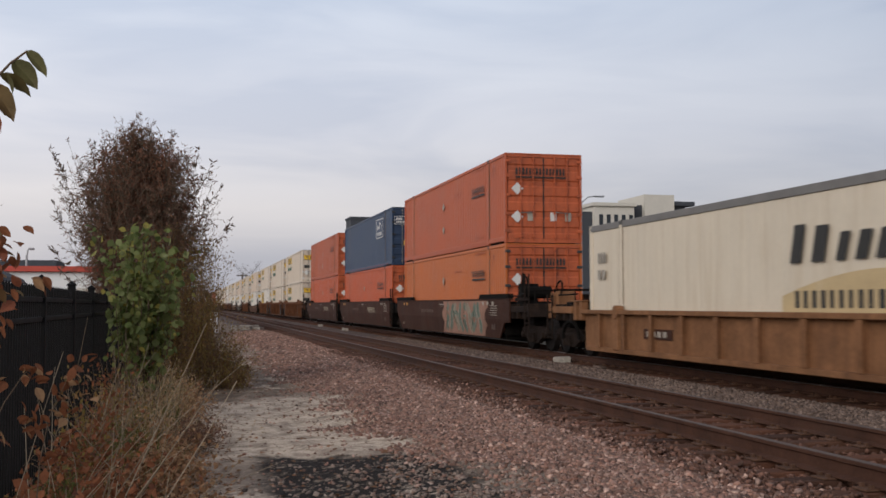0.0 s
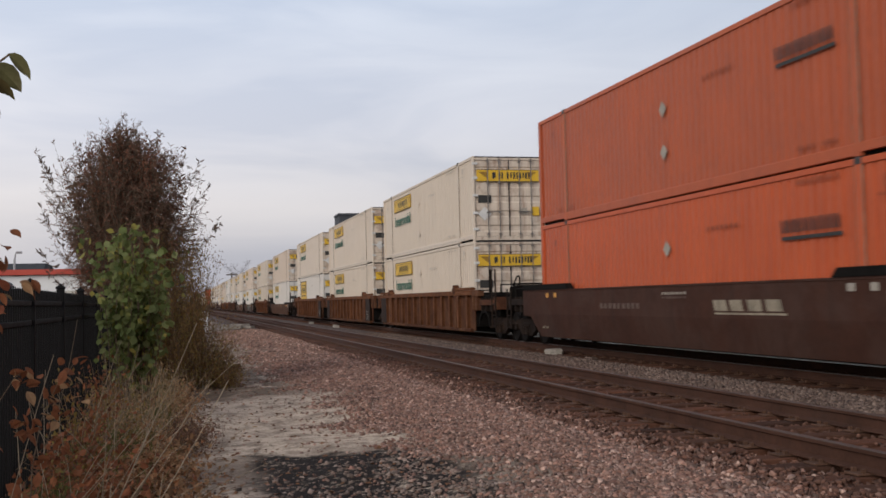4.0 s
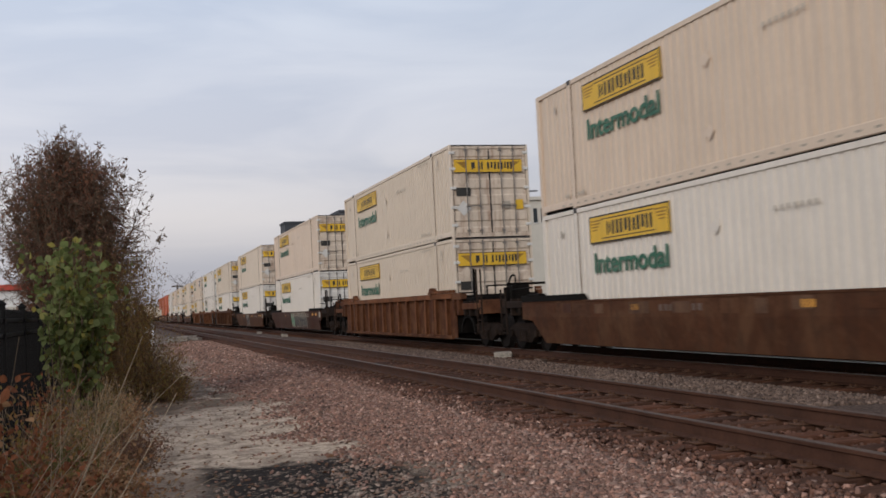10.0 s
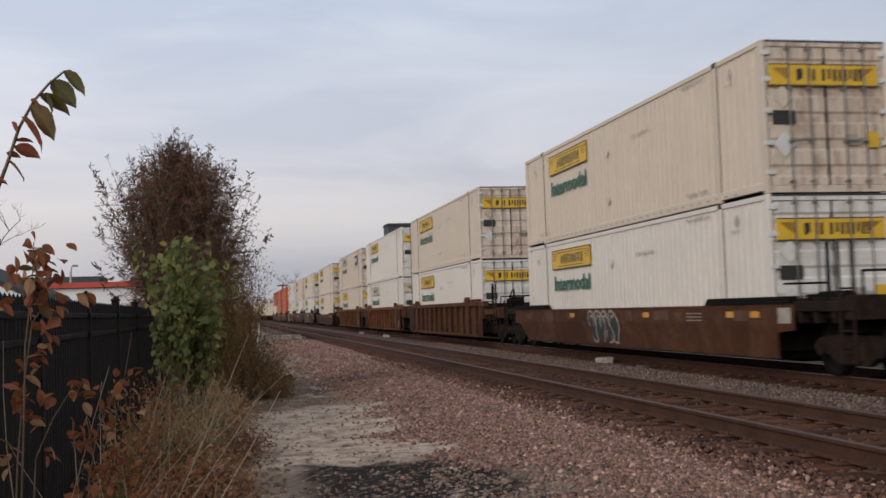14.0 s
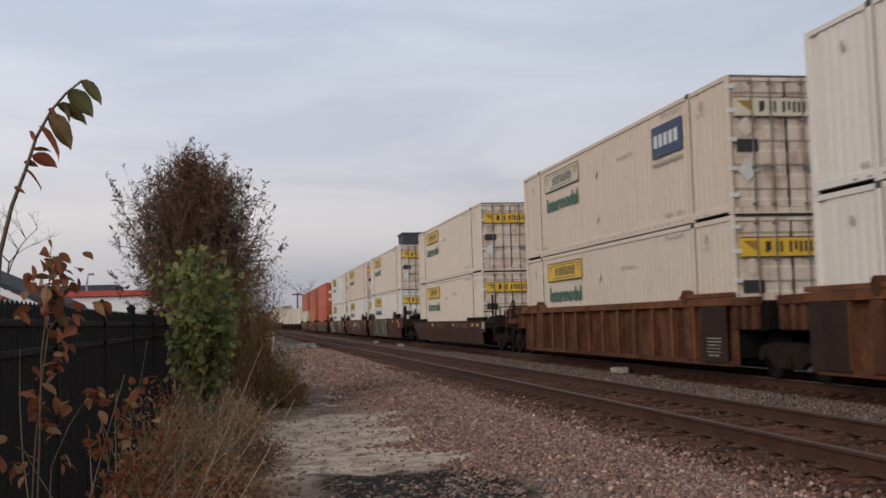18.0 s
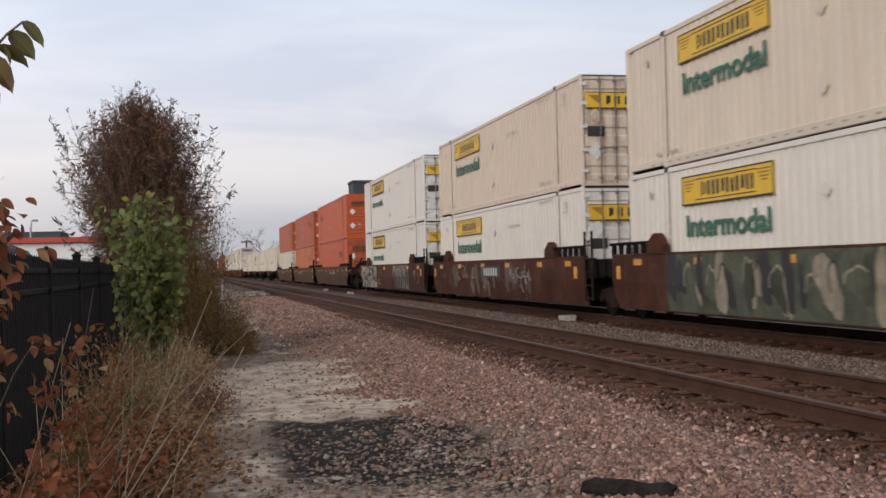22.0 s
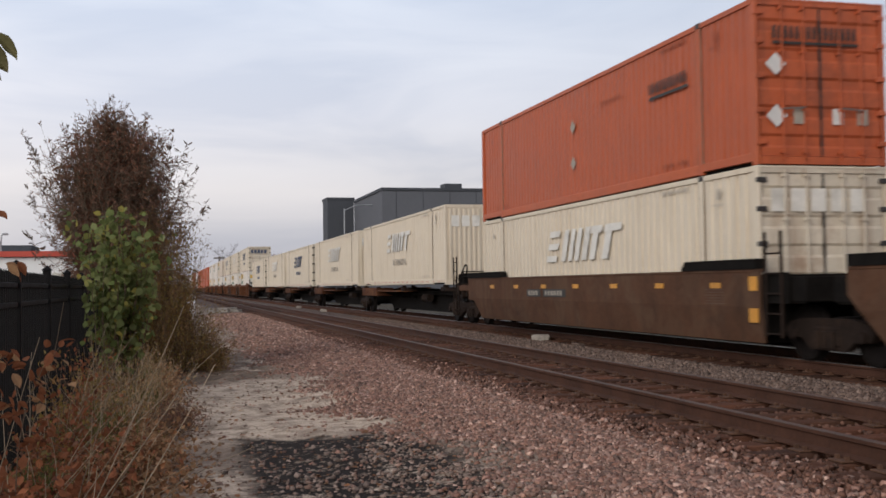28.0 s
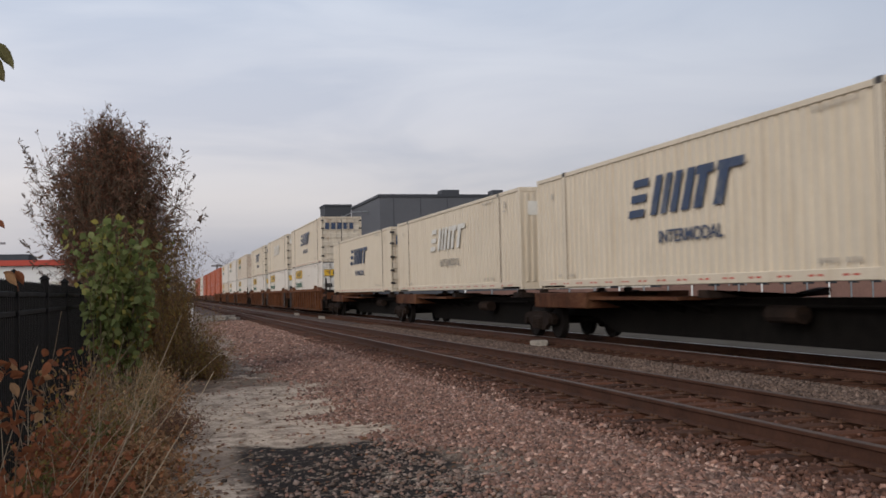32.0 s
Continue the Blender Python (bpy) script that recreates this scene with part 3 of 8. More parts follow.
GOLDEN = (1 + 5 ** 0.5) / 2
ICO_V = np.array([(-1, GOLDEN, 0), (1, GOLDEN, 0), (-1, -GOLDEN, 0), (1, -GOLDEN, 0), (0, -1, GOLDEN), (0, 1, GOLDEN), (0, -1, -GOLDEN), (0, 1, -GOLDEN), (GOLDEN, 0, -1), (GOLDEN, 0, 1), (-GOLDEN, 0, -1), (-GOLDEN, 0, 1)]) / 1.902
ICO_F = np.array([(0, 11, 5), (0, 5, 1), (0, 1, 7), (0, 7, 10), (0, 10, 11), (1, 5, 9), (5, 11, 4), (11, 10, 2), (10, 7, 6), (7, 1, 8), (3, 9, 4), (3, 4, 2), (3, 2, 6), (3, 6, 8), (3, 8, 9), (4, 9, 5), (2, 4, 11), (6, 2, 10), (8, 6, 7), (9, 8, 1)])
BLOCK_V = np.array([(a, b, c) for a in (-0.8, 0.8) for b in (-0.8, 0.8) for c in (-0.8, 0.8)])
BLOCK_F = np.array([(0, 1, 3), (0, 3, 2), (4, 6, 7), (4, 7, 5), (0, 4, 5), (0, 5, 1), (2, 3, 7), (2, 7, 6), (0, 2, 6), (0, 6, 4), (1, 5, 7), (1, 7, 3)])
LEAF_V = np.array([(0, 0, 0), (-0.30, 0.28, 0.06), (0.30, 0.28, 0.06), (-0.34, 0.58, 0.05), (0.34, 0.58, 0.05), (0, 0.45, 0.0), (0, 1.0, -0.10)])
LEAF_F = np.array([(0, 5, 1), (0, 2, 5), (1, 5, 3), (2, 4, 5), (3, 5, 6), (4, 6, 5)])
BLADE_V = np.array([(-0.5, 0, 0), (0.5, 0, 0), (-0.38, 0.10, 0.5), (0.38, 0.10, 0.5), (0, 0.45, 1.0)])
BLADE_F = np.array([(0, 1, 3), (0, 3, 2), (2, 3, 4)])


def stones(name, P, size, rng, material):
    n = len(P)
    s = size * rng.uniform(0.6, 1.35, n)
    S = np.stack([s * rng.uniform(0.8, 1.3, n), s * rng.uniform(0.7, 1.1, n), s * rng.uniform(0.5, 0.85, n)], -1) * 0.5
    k = 8
    tv = BLOCK_V[None] * (1 + rng.uniform(-0.30, 0.30, (n, k, 1))) + rng.uniform(-0.22, 0.22, (n, k, 3))
    V = np.einsum("nij,nkj->nki", turns(rng, n, 1.2), tv * S[:, None, :]) + P[:, None, :]
    F = BLOCK_F[None] + (np.arange(n) * k)[:, None, None]
    return mesh_np(name, V.reshape(-1, 3), F.reshape(-1, 3), material)


# ---------- ground ----------
X1, X2 = 5.24, 6.745          # rails of the near track
XC = 11.10                    # middle of the train's track
X3, X4 = XC - 0.7525, XC + 0.7525
Z1, Z2 = 0.10, 0.0            # rail tops
PROFILE = [(-3000, -0.6), (-60, -0.55), (-8, -0.40), (-1.4, -0.30), (0.0, -0.30), (1.4, -0.28), (2.6, -0.22), (4.0, -0.13), (4.5, -0.165), (7.5, -0.165), (8.0, -0.12), (9.3, -0.17), (9.8, -0.25), (12.5, -0.25), (14.0, -0.55), (16, -0.7), (60, -0.7), (3000, -0.8)]
PX, PZ = np.array([p[0] for p in PROFILE], float), np.array([p[1] for p in PROFILE], float)


def ground_z(x, y):
    x, y = np.asarray(x, float), np.asarray(y, float)
    z = np.interp(x, PX, PZ)
    near = np.clip(1 - np.abs(y) / 120, 0, 1)
    path = np.clip((2.4 - x) / 1.0, 0, 1)
    z = z + near * path * (0.025 * np.sin(x * 2.1 + y * 0.9) + 0.018 * np.sin(y * 2.3 - x * 1.3) + 0.012 * np.sin(5.1 * x + 3.7 * y))
    z = z + near * (1 - path) * np.clip((4.6 - x) / 1.5, 0, 1) * 0.02 * np.sin(x * 3.7 + 2.9 * y)
    return z


def ground_material():
    m = bpy.data.materials.new("trackside_ground")
    m.use_nodes = True
    nt = m.node_tree
    bsdf = nt.nodes["Principled BSDF"]
    geo = nt.nodes.new("ShaderNodeNewGeometry")
    pos = geo.outputs["Position"]
    wob = node(nt, "ShaderNodeTexNoise", Scale=0.9, Detail=6.0, Roughness=0.65)
    nt.links.new(pos, wob.inputs["Vector"])
    wsub = node(nt, "ShaderNodeVectorMath")
    wsub.operation = "MULTIPLY_ADD"
    wsub.inputs[1].default_value, wsub.inputs[2].default_value = (2.4, 4.2, 0), (-1.2, -2.1, 0)
    nt.links.new(wob.outputs["Color"], wsub.inputs[0])
    wpos = node(nt, "ShaderNodeVectorMath")
    nt.links.new(pos, wpos.inputs[0])
    nt.links.new(wsub.outputs[0], wpos.inputs[1])
    sep = nt.nodes.new("ShaderNodeSeparateXYZ")
    nt.links.new(wpos.outputs[0], sep.inputs[0])

    def step(src, a, b):
        n = node(nt, "ShaderNodeMapRange")
        n.interpolation_type = "SMOOTHSTEP"
        n.inputs[1].default_value, n.inputs[2].default_value = a, b
        nt.links.new(src, n.inputs[0])
        return n.outputs[0]

    def times(*srcs):
        out = srcs[0]
        for s in srcs[1:]:
            n = node(nt, "ShaderNodeMath")
            n.operation = "MULTIPLY"
            nt.links.new(out, n.inputs[0])
            nt.links.new(s, n.inputs[1])
            out = n.outputs[0]
        return out

    def tex(scale, detail=5.0, rough=0.65):
        n = node(nt, "ShaderNodeTexNoise", Scale=scale, Detail=detail, Roughness=rough)
        nt.links.new(pos, n.inputs["Vector"])
        return n.outputs["Fac"]

    def over(a, b, fac):
        n = node(nt, "ShaderNodeMix")
        n.data_type = "RGBA"
        nt.links.new(fac, n.inputs[0])
        nt.links.new(a, n.inputs[6])
        nt.links.new(b, n.inputs[7])
        return n.outputs[2]

    def tone(src, stops):
        r = ramp(nt, stops)
        nt.links.new(src, r.inputs[0])
        return r.outputs[0]

    X, Y = sep.outputs["X"], sep.outputs["Y"]
    grit, mid, large = tex(38, 3), tex(7), tex(0.6)
    soft = node(nt, "ShaderNodeVectorMath")
    soft.operation = "MULTIPLY_ADD"
    soft.inputs[1].default_value, soft.inputs[2].default_value = (0.8, 1.3, 0), (-0.4, -0.65, 0)
    wob2 = node(nt, "ShaderNodeTexNoise", Scale=2.2, Detail=6.0, Roughness=0.7)
    nt.links.new(pos, wob2.inputs["Vector"])
    nt.links.new(wob2.outputs["Color"], soft.inputs[0])
    near = node(nt, "ShaderNodeVectorMath")
    nt.links.new(pos, near.inputs[0])
    nt.links.new(soft.outputs[0], near.inputs[1])
    sep2 = nt.nodes.new("ShaderNodeSeparateXYZ")
    nt.links.new(near.outputs[0], sep2.inputs[0])
    XN, YN = sep2.outputs["X"], sep2.outputs["Y"]

    def line(ca, cb):
        n = node(nt, "ShaderNodeVectorMath")
        n.operation = "DOT_PRODUCT"
        n.inputs[1].default_value = (ca, cb, 0)
        nt.links.new(near.outputs[0], n.inputs[0])
        return n.outputs["Value"]

    def streaks(scale, sy):
        n = node(nt, "ShaderNodeMapping")
        n.inputs["Scale"].default_value = (1, sy, 1)
        nt.links.new(pos, n.inputs[0])
        q = node(nt, "ShaderNodeTexNoise", Scale=scale, Detail=6.0, Roughness=0.7)
        nt.links.new(n.outputs[0], q.inputs["Vector"])
        return q.outputs["Fac"]

    dirt = over(tone(mid, [(0.25, (0.19, 0.140, 0.105)), (0.75, (0.34, 0.257, 0.195))]), tone(grit, [(0.3, (0.12, 0.09, 0.069)), (0.7, (0.42, 0.325, 0.25))]), step(large, 0.9, 0.1))
    pale = tone(grit, [(0.25, (0.25, 0.185, 0.135)), (0.42, (0.56, 0.44, 0.335)), (0.8, (0.72, 0.59, 0.46))])
    worn = tone(mid, [(0.3, (0.22, 0.165, 0.123)), (0.7, (0.43, 0.335, 0.255))])
    pale = over(worn, pale, step(tex(3.2, 6, 0.75), 0.40, 0.56))
    black = tone(grit, [(0.3, (0.013, 0.010, 0.009)), (0.75, (0.040, 0.031, 0.026))])
    gravel = tone(tex(22, 4), [(0.3, (0.030, 0.022, 0.019)), (0.5, (0.095, 0.068, 0.058)), (0.62, (0.17, 0.125, 0.107)), (0.8, (0.27, 0.21, 0.185))])
    soil = tone(mid, [(0.3, (0.085, 0.058, 0.040)), (0.7, (0.21, 0.138, 0.088))])
    in_pale = times(step(XN, -0.35, 0.05), step(XN, 3.2, 2.6), step(YN, 11.0, 11.9), step(YN, 19.2, 18.0), step(streaks(0.9, 0.5), 0.30, 0.44))
    in_pale2 = times(step(XN, 0.3, 0.8), step(XN, 2.9, 2.3), step(YN, 19.5, 20.5), step(YN, 36.0, 33.0), step(streaks(1.5, 0.45), 0.55, 0.61))
    in_pale3 = times(step(XN, -0.45, -0.1), step(line(0.35, 1.0), 10.6, 9.8), step(tex(1.6, 6, 0.7), 0.40, 0.52))
    in_dark = times(step(XN, -0.1, 0.3), step(XN, 2.3, 1.6), step(YN, 18.0, 18.8), step(YN, 30.0, 26.0), step(streaks(1.1, 0.6), 0.32, 0.44))
    broken = node(nt, "ShaderNodeMath")
    broken.operation = "MULTIPLY_ADD"
    nt.links.new(YN, broken.inputs[0])
    broken.inputs[1].default_value = 0.055
    nt.links.new(tex(3.4, 6, 0.75), broken.inputs[2])
    in_black = times(step(XN, 0.50, 0.90), step(XN, 2.9, 2.4), step(line(0.40, 1.0), 12.10, 11.80), step(line(0.85, 1.0), 8.5, 9.2), step(broken.outputs[0], 0.84, 0.92), step(tex(5.5, 5, 0.8), 0.38, 0.46))
    dark = over(tone(mid, [(0.3, (0.085, 0.062, 0.046)), (0.7, (0.20, 0.148, 0.110))]), worn, step(tex(1.8, 7, 0.75), 0.50, 0.64))
    col = over(dirt, dark, in_dark)
    col = over(col, pale, in_pale)
    col = over(col, pale, in_pale2)
    col = over(col, over(worn, pale, step(tex(2.4, 6, 0.7), 0.44, 0.56)), in_pale3)
    gravel = over(gravel, worn, times(step(YN, 10.5, 8.0), step(XN, 4.2, 2.6)))
    col = over(col, gravel, step(XN, 2.5, 3.5))
    rusty = tone(tex(18, 4), [(0.3, (0.035, 0.021, 0.016)), (0.7, (0.15, 0.086, 0.063))])
    bed = node(nt, "ShaderNodeMath")
    bed.operation = "MAXIMUM"
    nt.links.new(times(step(X, 3.9, 4.6), step(X, 8.2, 7.4)), bed.inputs[0])
    nt.links.new(times(step(X, 9.2, 9.9), step(X, 12.9, 12.2)), bed.inputs[1])
    col = over(col, rusty, bed.outputs[0])
    col = over(col, black, in_black)
    col = over(col, soil, step(X, 0.15, -0.5))
    far = tone(tex(0.35), [(0.3, (0.075, 0.062, 0.046)), (0.7, (0.12, 0.10, 0.078))])
    col = over(col, far, step(X, 13.5, 15.0))
    lot = tone(tex(3), [(0.3, (0.055, 0.055, 0.056)), (0.7, (0.09, 0.088, 0.086))])
    col = over(col, lot, step(X, -2.4, -3.4))
    nt.links.new(col, bsdf.inputs["Base Color"])
    bsdf.inputs["Roughness"].default_value = 0.92
    bsdf.inputs["Specular IOR Level"].default_value = 0.12
    bp = node(nt, "ShaderNodeBump", Strength=0.7, Distance=0.03)
    nt.links.new(tex(16, 5, 0.7), bp.inputs["Height"])
    nt.links.new(bp.outputs[0], bsdf.inputs["Normal"])
    return m


gx = np.concatenate([[-3000, -900, -300, -120, -60, -30, -16, -9, -6, -4.5, -3.6], np.arange(-3, 13, 0.13), [13.3, 14, 15, 16, 20, 30, 50, 90, 200, 600, 3000]])
gy = np.concatenate([[-3000, -600, -150, -60, -25, -10, -4], np.arange(-1, 30, 0.16), np.arange(30, 90, 0.8), [95, 105, 120, 150, 200, 260, 340, 450, 700, 1300, 4000]])
GX, GY = np.meshgrid(gx, gy, indexing="ij")
GV = np.stack([GX, GY, ground_z(GX, GY)], -1).reshape(-1, 3)
ni, nj = len(gx), len(gy)
gi = (np.arange(ni - 1)[:, None] * nj + np.arange(nj - 1)[None]).ravel()
ground = new("ground", mesh_np("ground", GV, np.stack([gi, gi + nj, gi + nj + 1, gi + 1], -1), ground_material()))
tagged(ground, "trackside ground of pale dirt, dark cinders and ballast", "ground", kind="structure")

# ---------- the two tracks ----------
RAIL_SHAPE = [(-0.075, 0), (0.075, 0), (0.075, 0.012), (0.012, 0.035), (0.010, 0.125), (0.036, 0.135), (0.036, 0.165), (0.030, 0.172), (-0.030, 0.172), (-0.036, 0.165), (-0.036, 0.135), (-0.010, 0.125), (-0.012, 0.035), (-0.075, 0.012)]


def rail(x, top, head, name, label, parent):
    b = Build()
    n = len(RAIL_SHAPE)
    ys = [-60, 900]
    v = [(x + a, y, top - 0.172 + c) for y in ys for a, c in RAIL_SHAPE]
    b.add(v, [(i, (i + 1) % n, (i + 1) % n + n, i + n) for i in range(n)] + [tuple(reversed(range(n))), tuple(range(n, 2 * n))])
    me = b.mesh(name, RAIL)
    me.materials.append(head)
    for i in (6, 7, 8):
        me.polygons[i].material_index = 1
    return part(name, me, None, parent, label)


def tie_mesh(rng, k):
    b = Build()
    b.box(-1.28, 1.28, -0.115, 0.115, -0.17, 0.0, 0.014)
    for i, p in enumerate(b.v):
        w = 0.010 * math.sin(9.1 * p[0] + k * 2.3) + rng.uniform(-0.006, 0.006)
        b.v[i] = (p[0] + rng.uniform(-0.02, 0.02), p[1] + w, p[2] + (rng.uniform(-0.012, 0.004) if p[2] > -0.05 else 0))
    return b.mesh("tie", TIE)


def track(name, label, xm, top, head, heads_label):
    t = thing(name, label, "railway track", kind="structure")
    rail(xm - 0.7525, top, head, "rail", heads_label, t)
    rail(xm + 0.7525, top, head, "rail", heads_label, t)
    rng = np.random.default_rng(int(xm * 10))
    meshes = [tie_mesh(rng, k) for k in range(6)]
    plate = Build().box(-0.18, 0.18, -0.09, 0.09, 0, 0.018, 0.004)
    for sx in (-0.11, 0.11):
        for sy in (-0.06, 0.06):
            plate.box(sx - 0.016, sx + 0.016, sy - 0.016, sy + 0.016, 0.018, 0.05)
    plate_me = plate.mesh("tie_plate", TREAD)
    base = top - 0.172 - 0.018
    n = 0
    rest_v, rest_f = [], []
    y = 3.0
    while y < 330:
        a = rng.uniform(-0.7, 0.7)
        xo = rng.uniform(-0.06, 0.06)
        if y < 62 and n < 108:
            tie = part("tie", meshes[n % 6], None, t, m=pose(xm + xo, y, base, 0, 0, a))
            if y < 40:
                for side in (-0.7525, 0.7525):
                    part("tie_plate", plate_me, None, tie, m=pose(side - xo, 0, 0.0))
        else:
            k = len(rest_v)
            rest_v += [(xm + xx, y + yy, base + zz) for xx in (-1.28, 1.28) for yy in (-0.11, 0.11) for zz in (-0.1, 0)]
            rest_f += [tuple(i + k for i in f) for f in ((0, 1, 3, 2), (4, 6, 7, 5), (0, 4, 5, 1), (2, 3, 7, 6), (1, 5, 7, 3))]
        n += 1
        y += 0.545 + rng.uniform(-0.03, 0.03)
    me = bpy.data.meshes.new("ties_beyond")
    me.from_pydata(rest_v, [], rest_f)
    me.materials.append(TIE)
    tagged(part("ties_beyond", me, None, t), kind="stuff")
    return t


near_track = track("track_near", "empty railway track with rusty rails and weathered wooden ties", (X1 + X2) / 2, Z1, RAIL_HEAD_DULL, "rusty rail with a dull head")
train_track = track("track_train", "railway track under the train on grey ballast", XC, Z2, RAIL_HEAD, "rail with a worn bright head")

# crushed stone of the ballast
rng = np.random.default_rng(5)


def stone_field(n, x0, x1, y0, y1, power=1.0):
    u = rng.uniform(0, 1, n) ** power
    y = y0 + (y1 - y0) * u
    x = rng.uniform(x0, x1, n)
    return x, y


def lay(name, label, x, y, size, material, sink=0.25, lift=0.0):
    P = np.stack([x, y, ground_z(x, y) + lift + size * (rng.uniform(-sink, 0.28, len(x)))], -1)
    ob = new(name, stones(name, P, size, rng, material))
    return tagged(ob, label, "ballast", kind="stuff")


x, y = stone_field(92000, 1.5, 5.35, 5.5, 24, 1.4)
edge = 1.95 + 0.18 * np.sin(y * 0.8) + 0.22 * np.sin(y * 2.1 + 1) + 0.14 * np.sin(5.3 * y) + 0.30 * np.clip((11.3 - y) / 1.5, 0, 1)
dense = np.clip((x - edge) / 1.15, 0, 1) ** 1.3
keep = (rng.uniform(0, 1, len(x)) < dense) & ~((x > 4.75) & (rng.uniform(0, 1, len(x)) < 0.75))
lay("shoulder_ballast", "pinkish crushed stone of the ballast shoulder", x[keep], y[keep], 0.043, STONE)
x, y = stone_field(30000, 1.7, 5.0, 20, 62, 1.4)
edge = 1.7 + 0.35 * np.sin(y * 0.37) + 0.25 * np.sin(0.9 * y + 1) + 0.2 * np.sin(2.3 * y)
keep = rng.uniform(0, 1, len(x)) < np.clip((x - edge) / 1.5, 0, 1) ** 1.2
lay("far_shoulder_ballast", "pinkish crushed stone along the track", x[keep], y[keep], 0.062, STONE)
x, y = stone_field(17000, 4.3, 7.6, 6, 34, 1.3)
keep = (rng.uniform(0, 1, len(x)) < 0.5) | ((x < 4.72) & (rng.uniform(0, 1, len(x)) < 0.8))
lay("crib_ballast", "brown stone between the ties", x[keep], y[keep], 0.044, STONE_RUST, 0.4, 0.042)
x, y = stone_field(9000, 4.05, 5.1, 6, 30, 1.3)
keep = rng.uniform(0, 1, len(x)) < np.clip((4.95 - x) / 0.6, 0.03, 1)
x, y = x[keep], y[keep]
lift = 0.065 * np.clip((x - 4.1) / 0.45, 0, 1)
brown = rng.uniform(0, 1, len(x)) < np.clip((x - 4.2) / 0.55, 0, 0.9)
lay("rail_side_ballast", "brown stone heaped over the tie ends", x[brown], y[brown], 0.042, STONE_RUST, 0.3, lift[brown])
lay("tie_end_ballast", "pinkish stone thinning out towards the tie ends", x[~brown], y[~brown], 0.042, STONE, 0.3, lift[~brown])
x, y = stone_field(22000, 7.3, 9.95, 11, 48, 1.4)
lay("middle_ballast", "grey crushed stone between the two tracks", x, y, 0.058, STONE_GREY)
x, y = stone_field(5000, 12.0, 14.2, 18, 60, 1.2)
lay("outer_ballast", "grey crushed stone beyond the train", x, y, 0.07, STONE_GREY)
# loose stones on the dirt and cinders
x, y = stone_field(5200, 0.1, 3.2, 5.5, 40, 1.3)
keep = rng.uniform(0, 1, len(x)) < 0.22 + 0.70 * np.clip((x - 1.0) / 1.5, 0, 1)
lay("loose_stones", "scattered loose stones on the pale dirt", x[keep], y[keep], 0.030, STONE, 0.25)
x, y = stone_field(6500, 0.4, 3.1, 6.0, 11.2, 0.8)
keep = rng.uniform(0, 1, len(x)) < np.clip(0.22 + 0.30 * (x - 0.7), 0.1, 0.8) * np.clip((11.2 - y) / 2.2, 0.03, 1) * (0.35 + 0.65 * (np.sin(2.7 * x + 1.9 * y) * np.sin(3.9 * y - x) > -0.15))
lay("cinder_stones", "pale and pink stones lying in the black cinders", x[keep], y[keep], 0.036, STONE_PALE, 0.35)
# scattered dead leaves on the dirt
n = 4600
x, y = rng.uniform(-0.6, 2.7, n), 5.5 + 32 * rng.uniform(0, 1, n) ** 1.4
x = np.where(rng.uniform(0, 1, n) < 0.55, -0.6 + 1.1 * rng.uniform(0, 1, n), x)
P = np.stack([x, y, ground_z(x, y) + 0.012], -1)
s = rng.uniform(0.03, 0.075, n)
tagged(new("leaf_litter", scatter("leaf_litter", LEAF_V, LEAF_F, P, turns(rng, n, 0.5), np.stack([s, s, s], -1), LITTER)), "brown fallen leaves on the dirt", "leaf litter", kind="stuff")

# ---------- the train ----------
L, H, W = 16.154, 2.896, 1.295
SIGN = Matrix(((0, 0, -1, 0), (-1, 0, 0, 0), (0, 1, 0, 0), (0, 0, 0, 1)))   # lettering on the near side reads towards -y


def side_sheet(y0, y1, z0, z1, x, out, pitch, depth):
    """A corrugated side sheet; out is -1 on the near side."""
    b = Build()
    ys = [(y0, 0.0)]
    y = y0 + 0.04
    while y + pitch < y1:
        ys += [(y, 0.0), (y + 0.07 * pitch, depth), (y + 0.74 * pitch, depth), (y + 0.81 * pitch, 0.0)]
        y += pitch
    ys.append((y1, 0.0))
    v = []
    for yy, d in ys:
        v += [(x + out * d, yy, z0), (x + out * d, yy, z1)]
    f = [(2 * i, 2 * i + 1, 2 * i + 3, 2 * i + 2) if out < 0 else (2 * i, 2 * i + 2, 2 * i + 3, 2 * i + 1) for i in range(len(ys) - 1)]
    return b.add(v, f)


def rows_of_bars(b, y0, y1, z0, z1, n, x=-W - 0.022, gap=0.3, rng=None, slant=0.0):
    """Plain bars in place of a line of letters on the near side."""
    w = (y0 - y1) / n
    for i in range(n):
        a = y0 - i * w
        ww = w * (1 - gap) * (rng.uniform(0.75, 1.05) if rng else 1)
        b.add([(x, a, z0), (x, a - ww, z0), (x, a - ww - slant, z1), (x, a - slant, z1)], [(0, 1, 2, 3)])
    return b


def end_bars(b, x0, x1, z0, z1, n, y=-0.045, gap=0.25):
    w = (x1 - x0) / n
    for i in range(n):
        a = x0 + i * w
        b.add([(a, y, z0), (a + w * (1 - gap), y, z0), (a + w * (1 - gap), y, z1), (a, y, z1)], [(0, 1, 2, 3)])
    return b


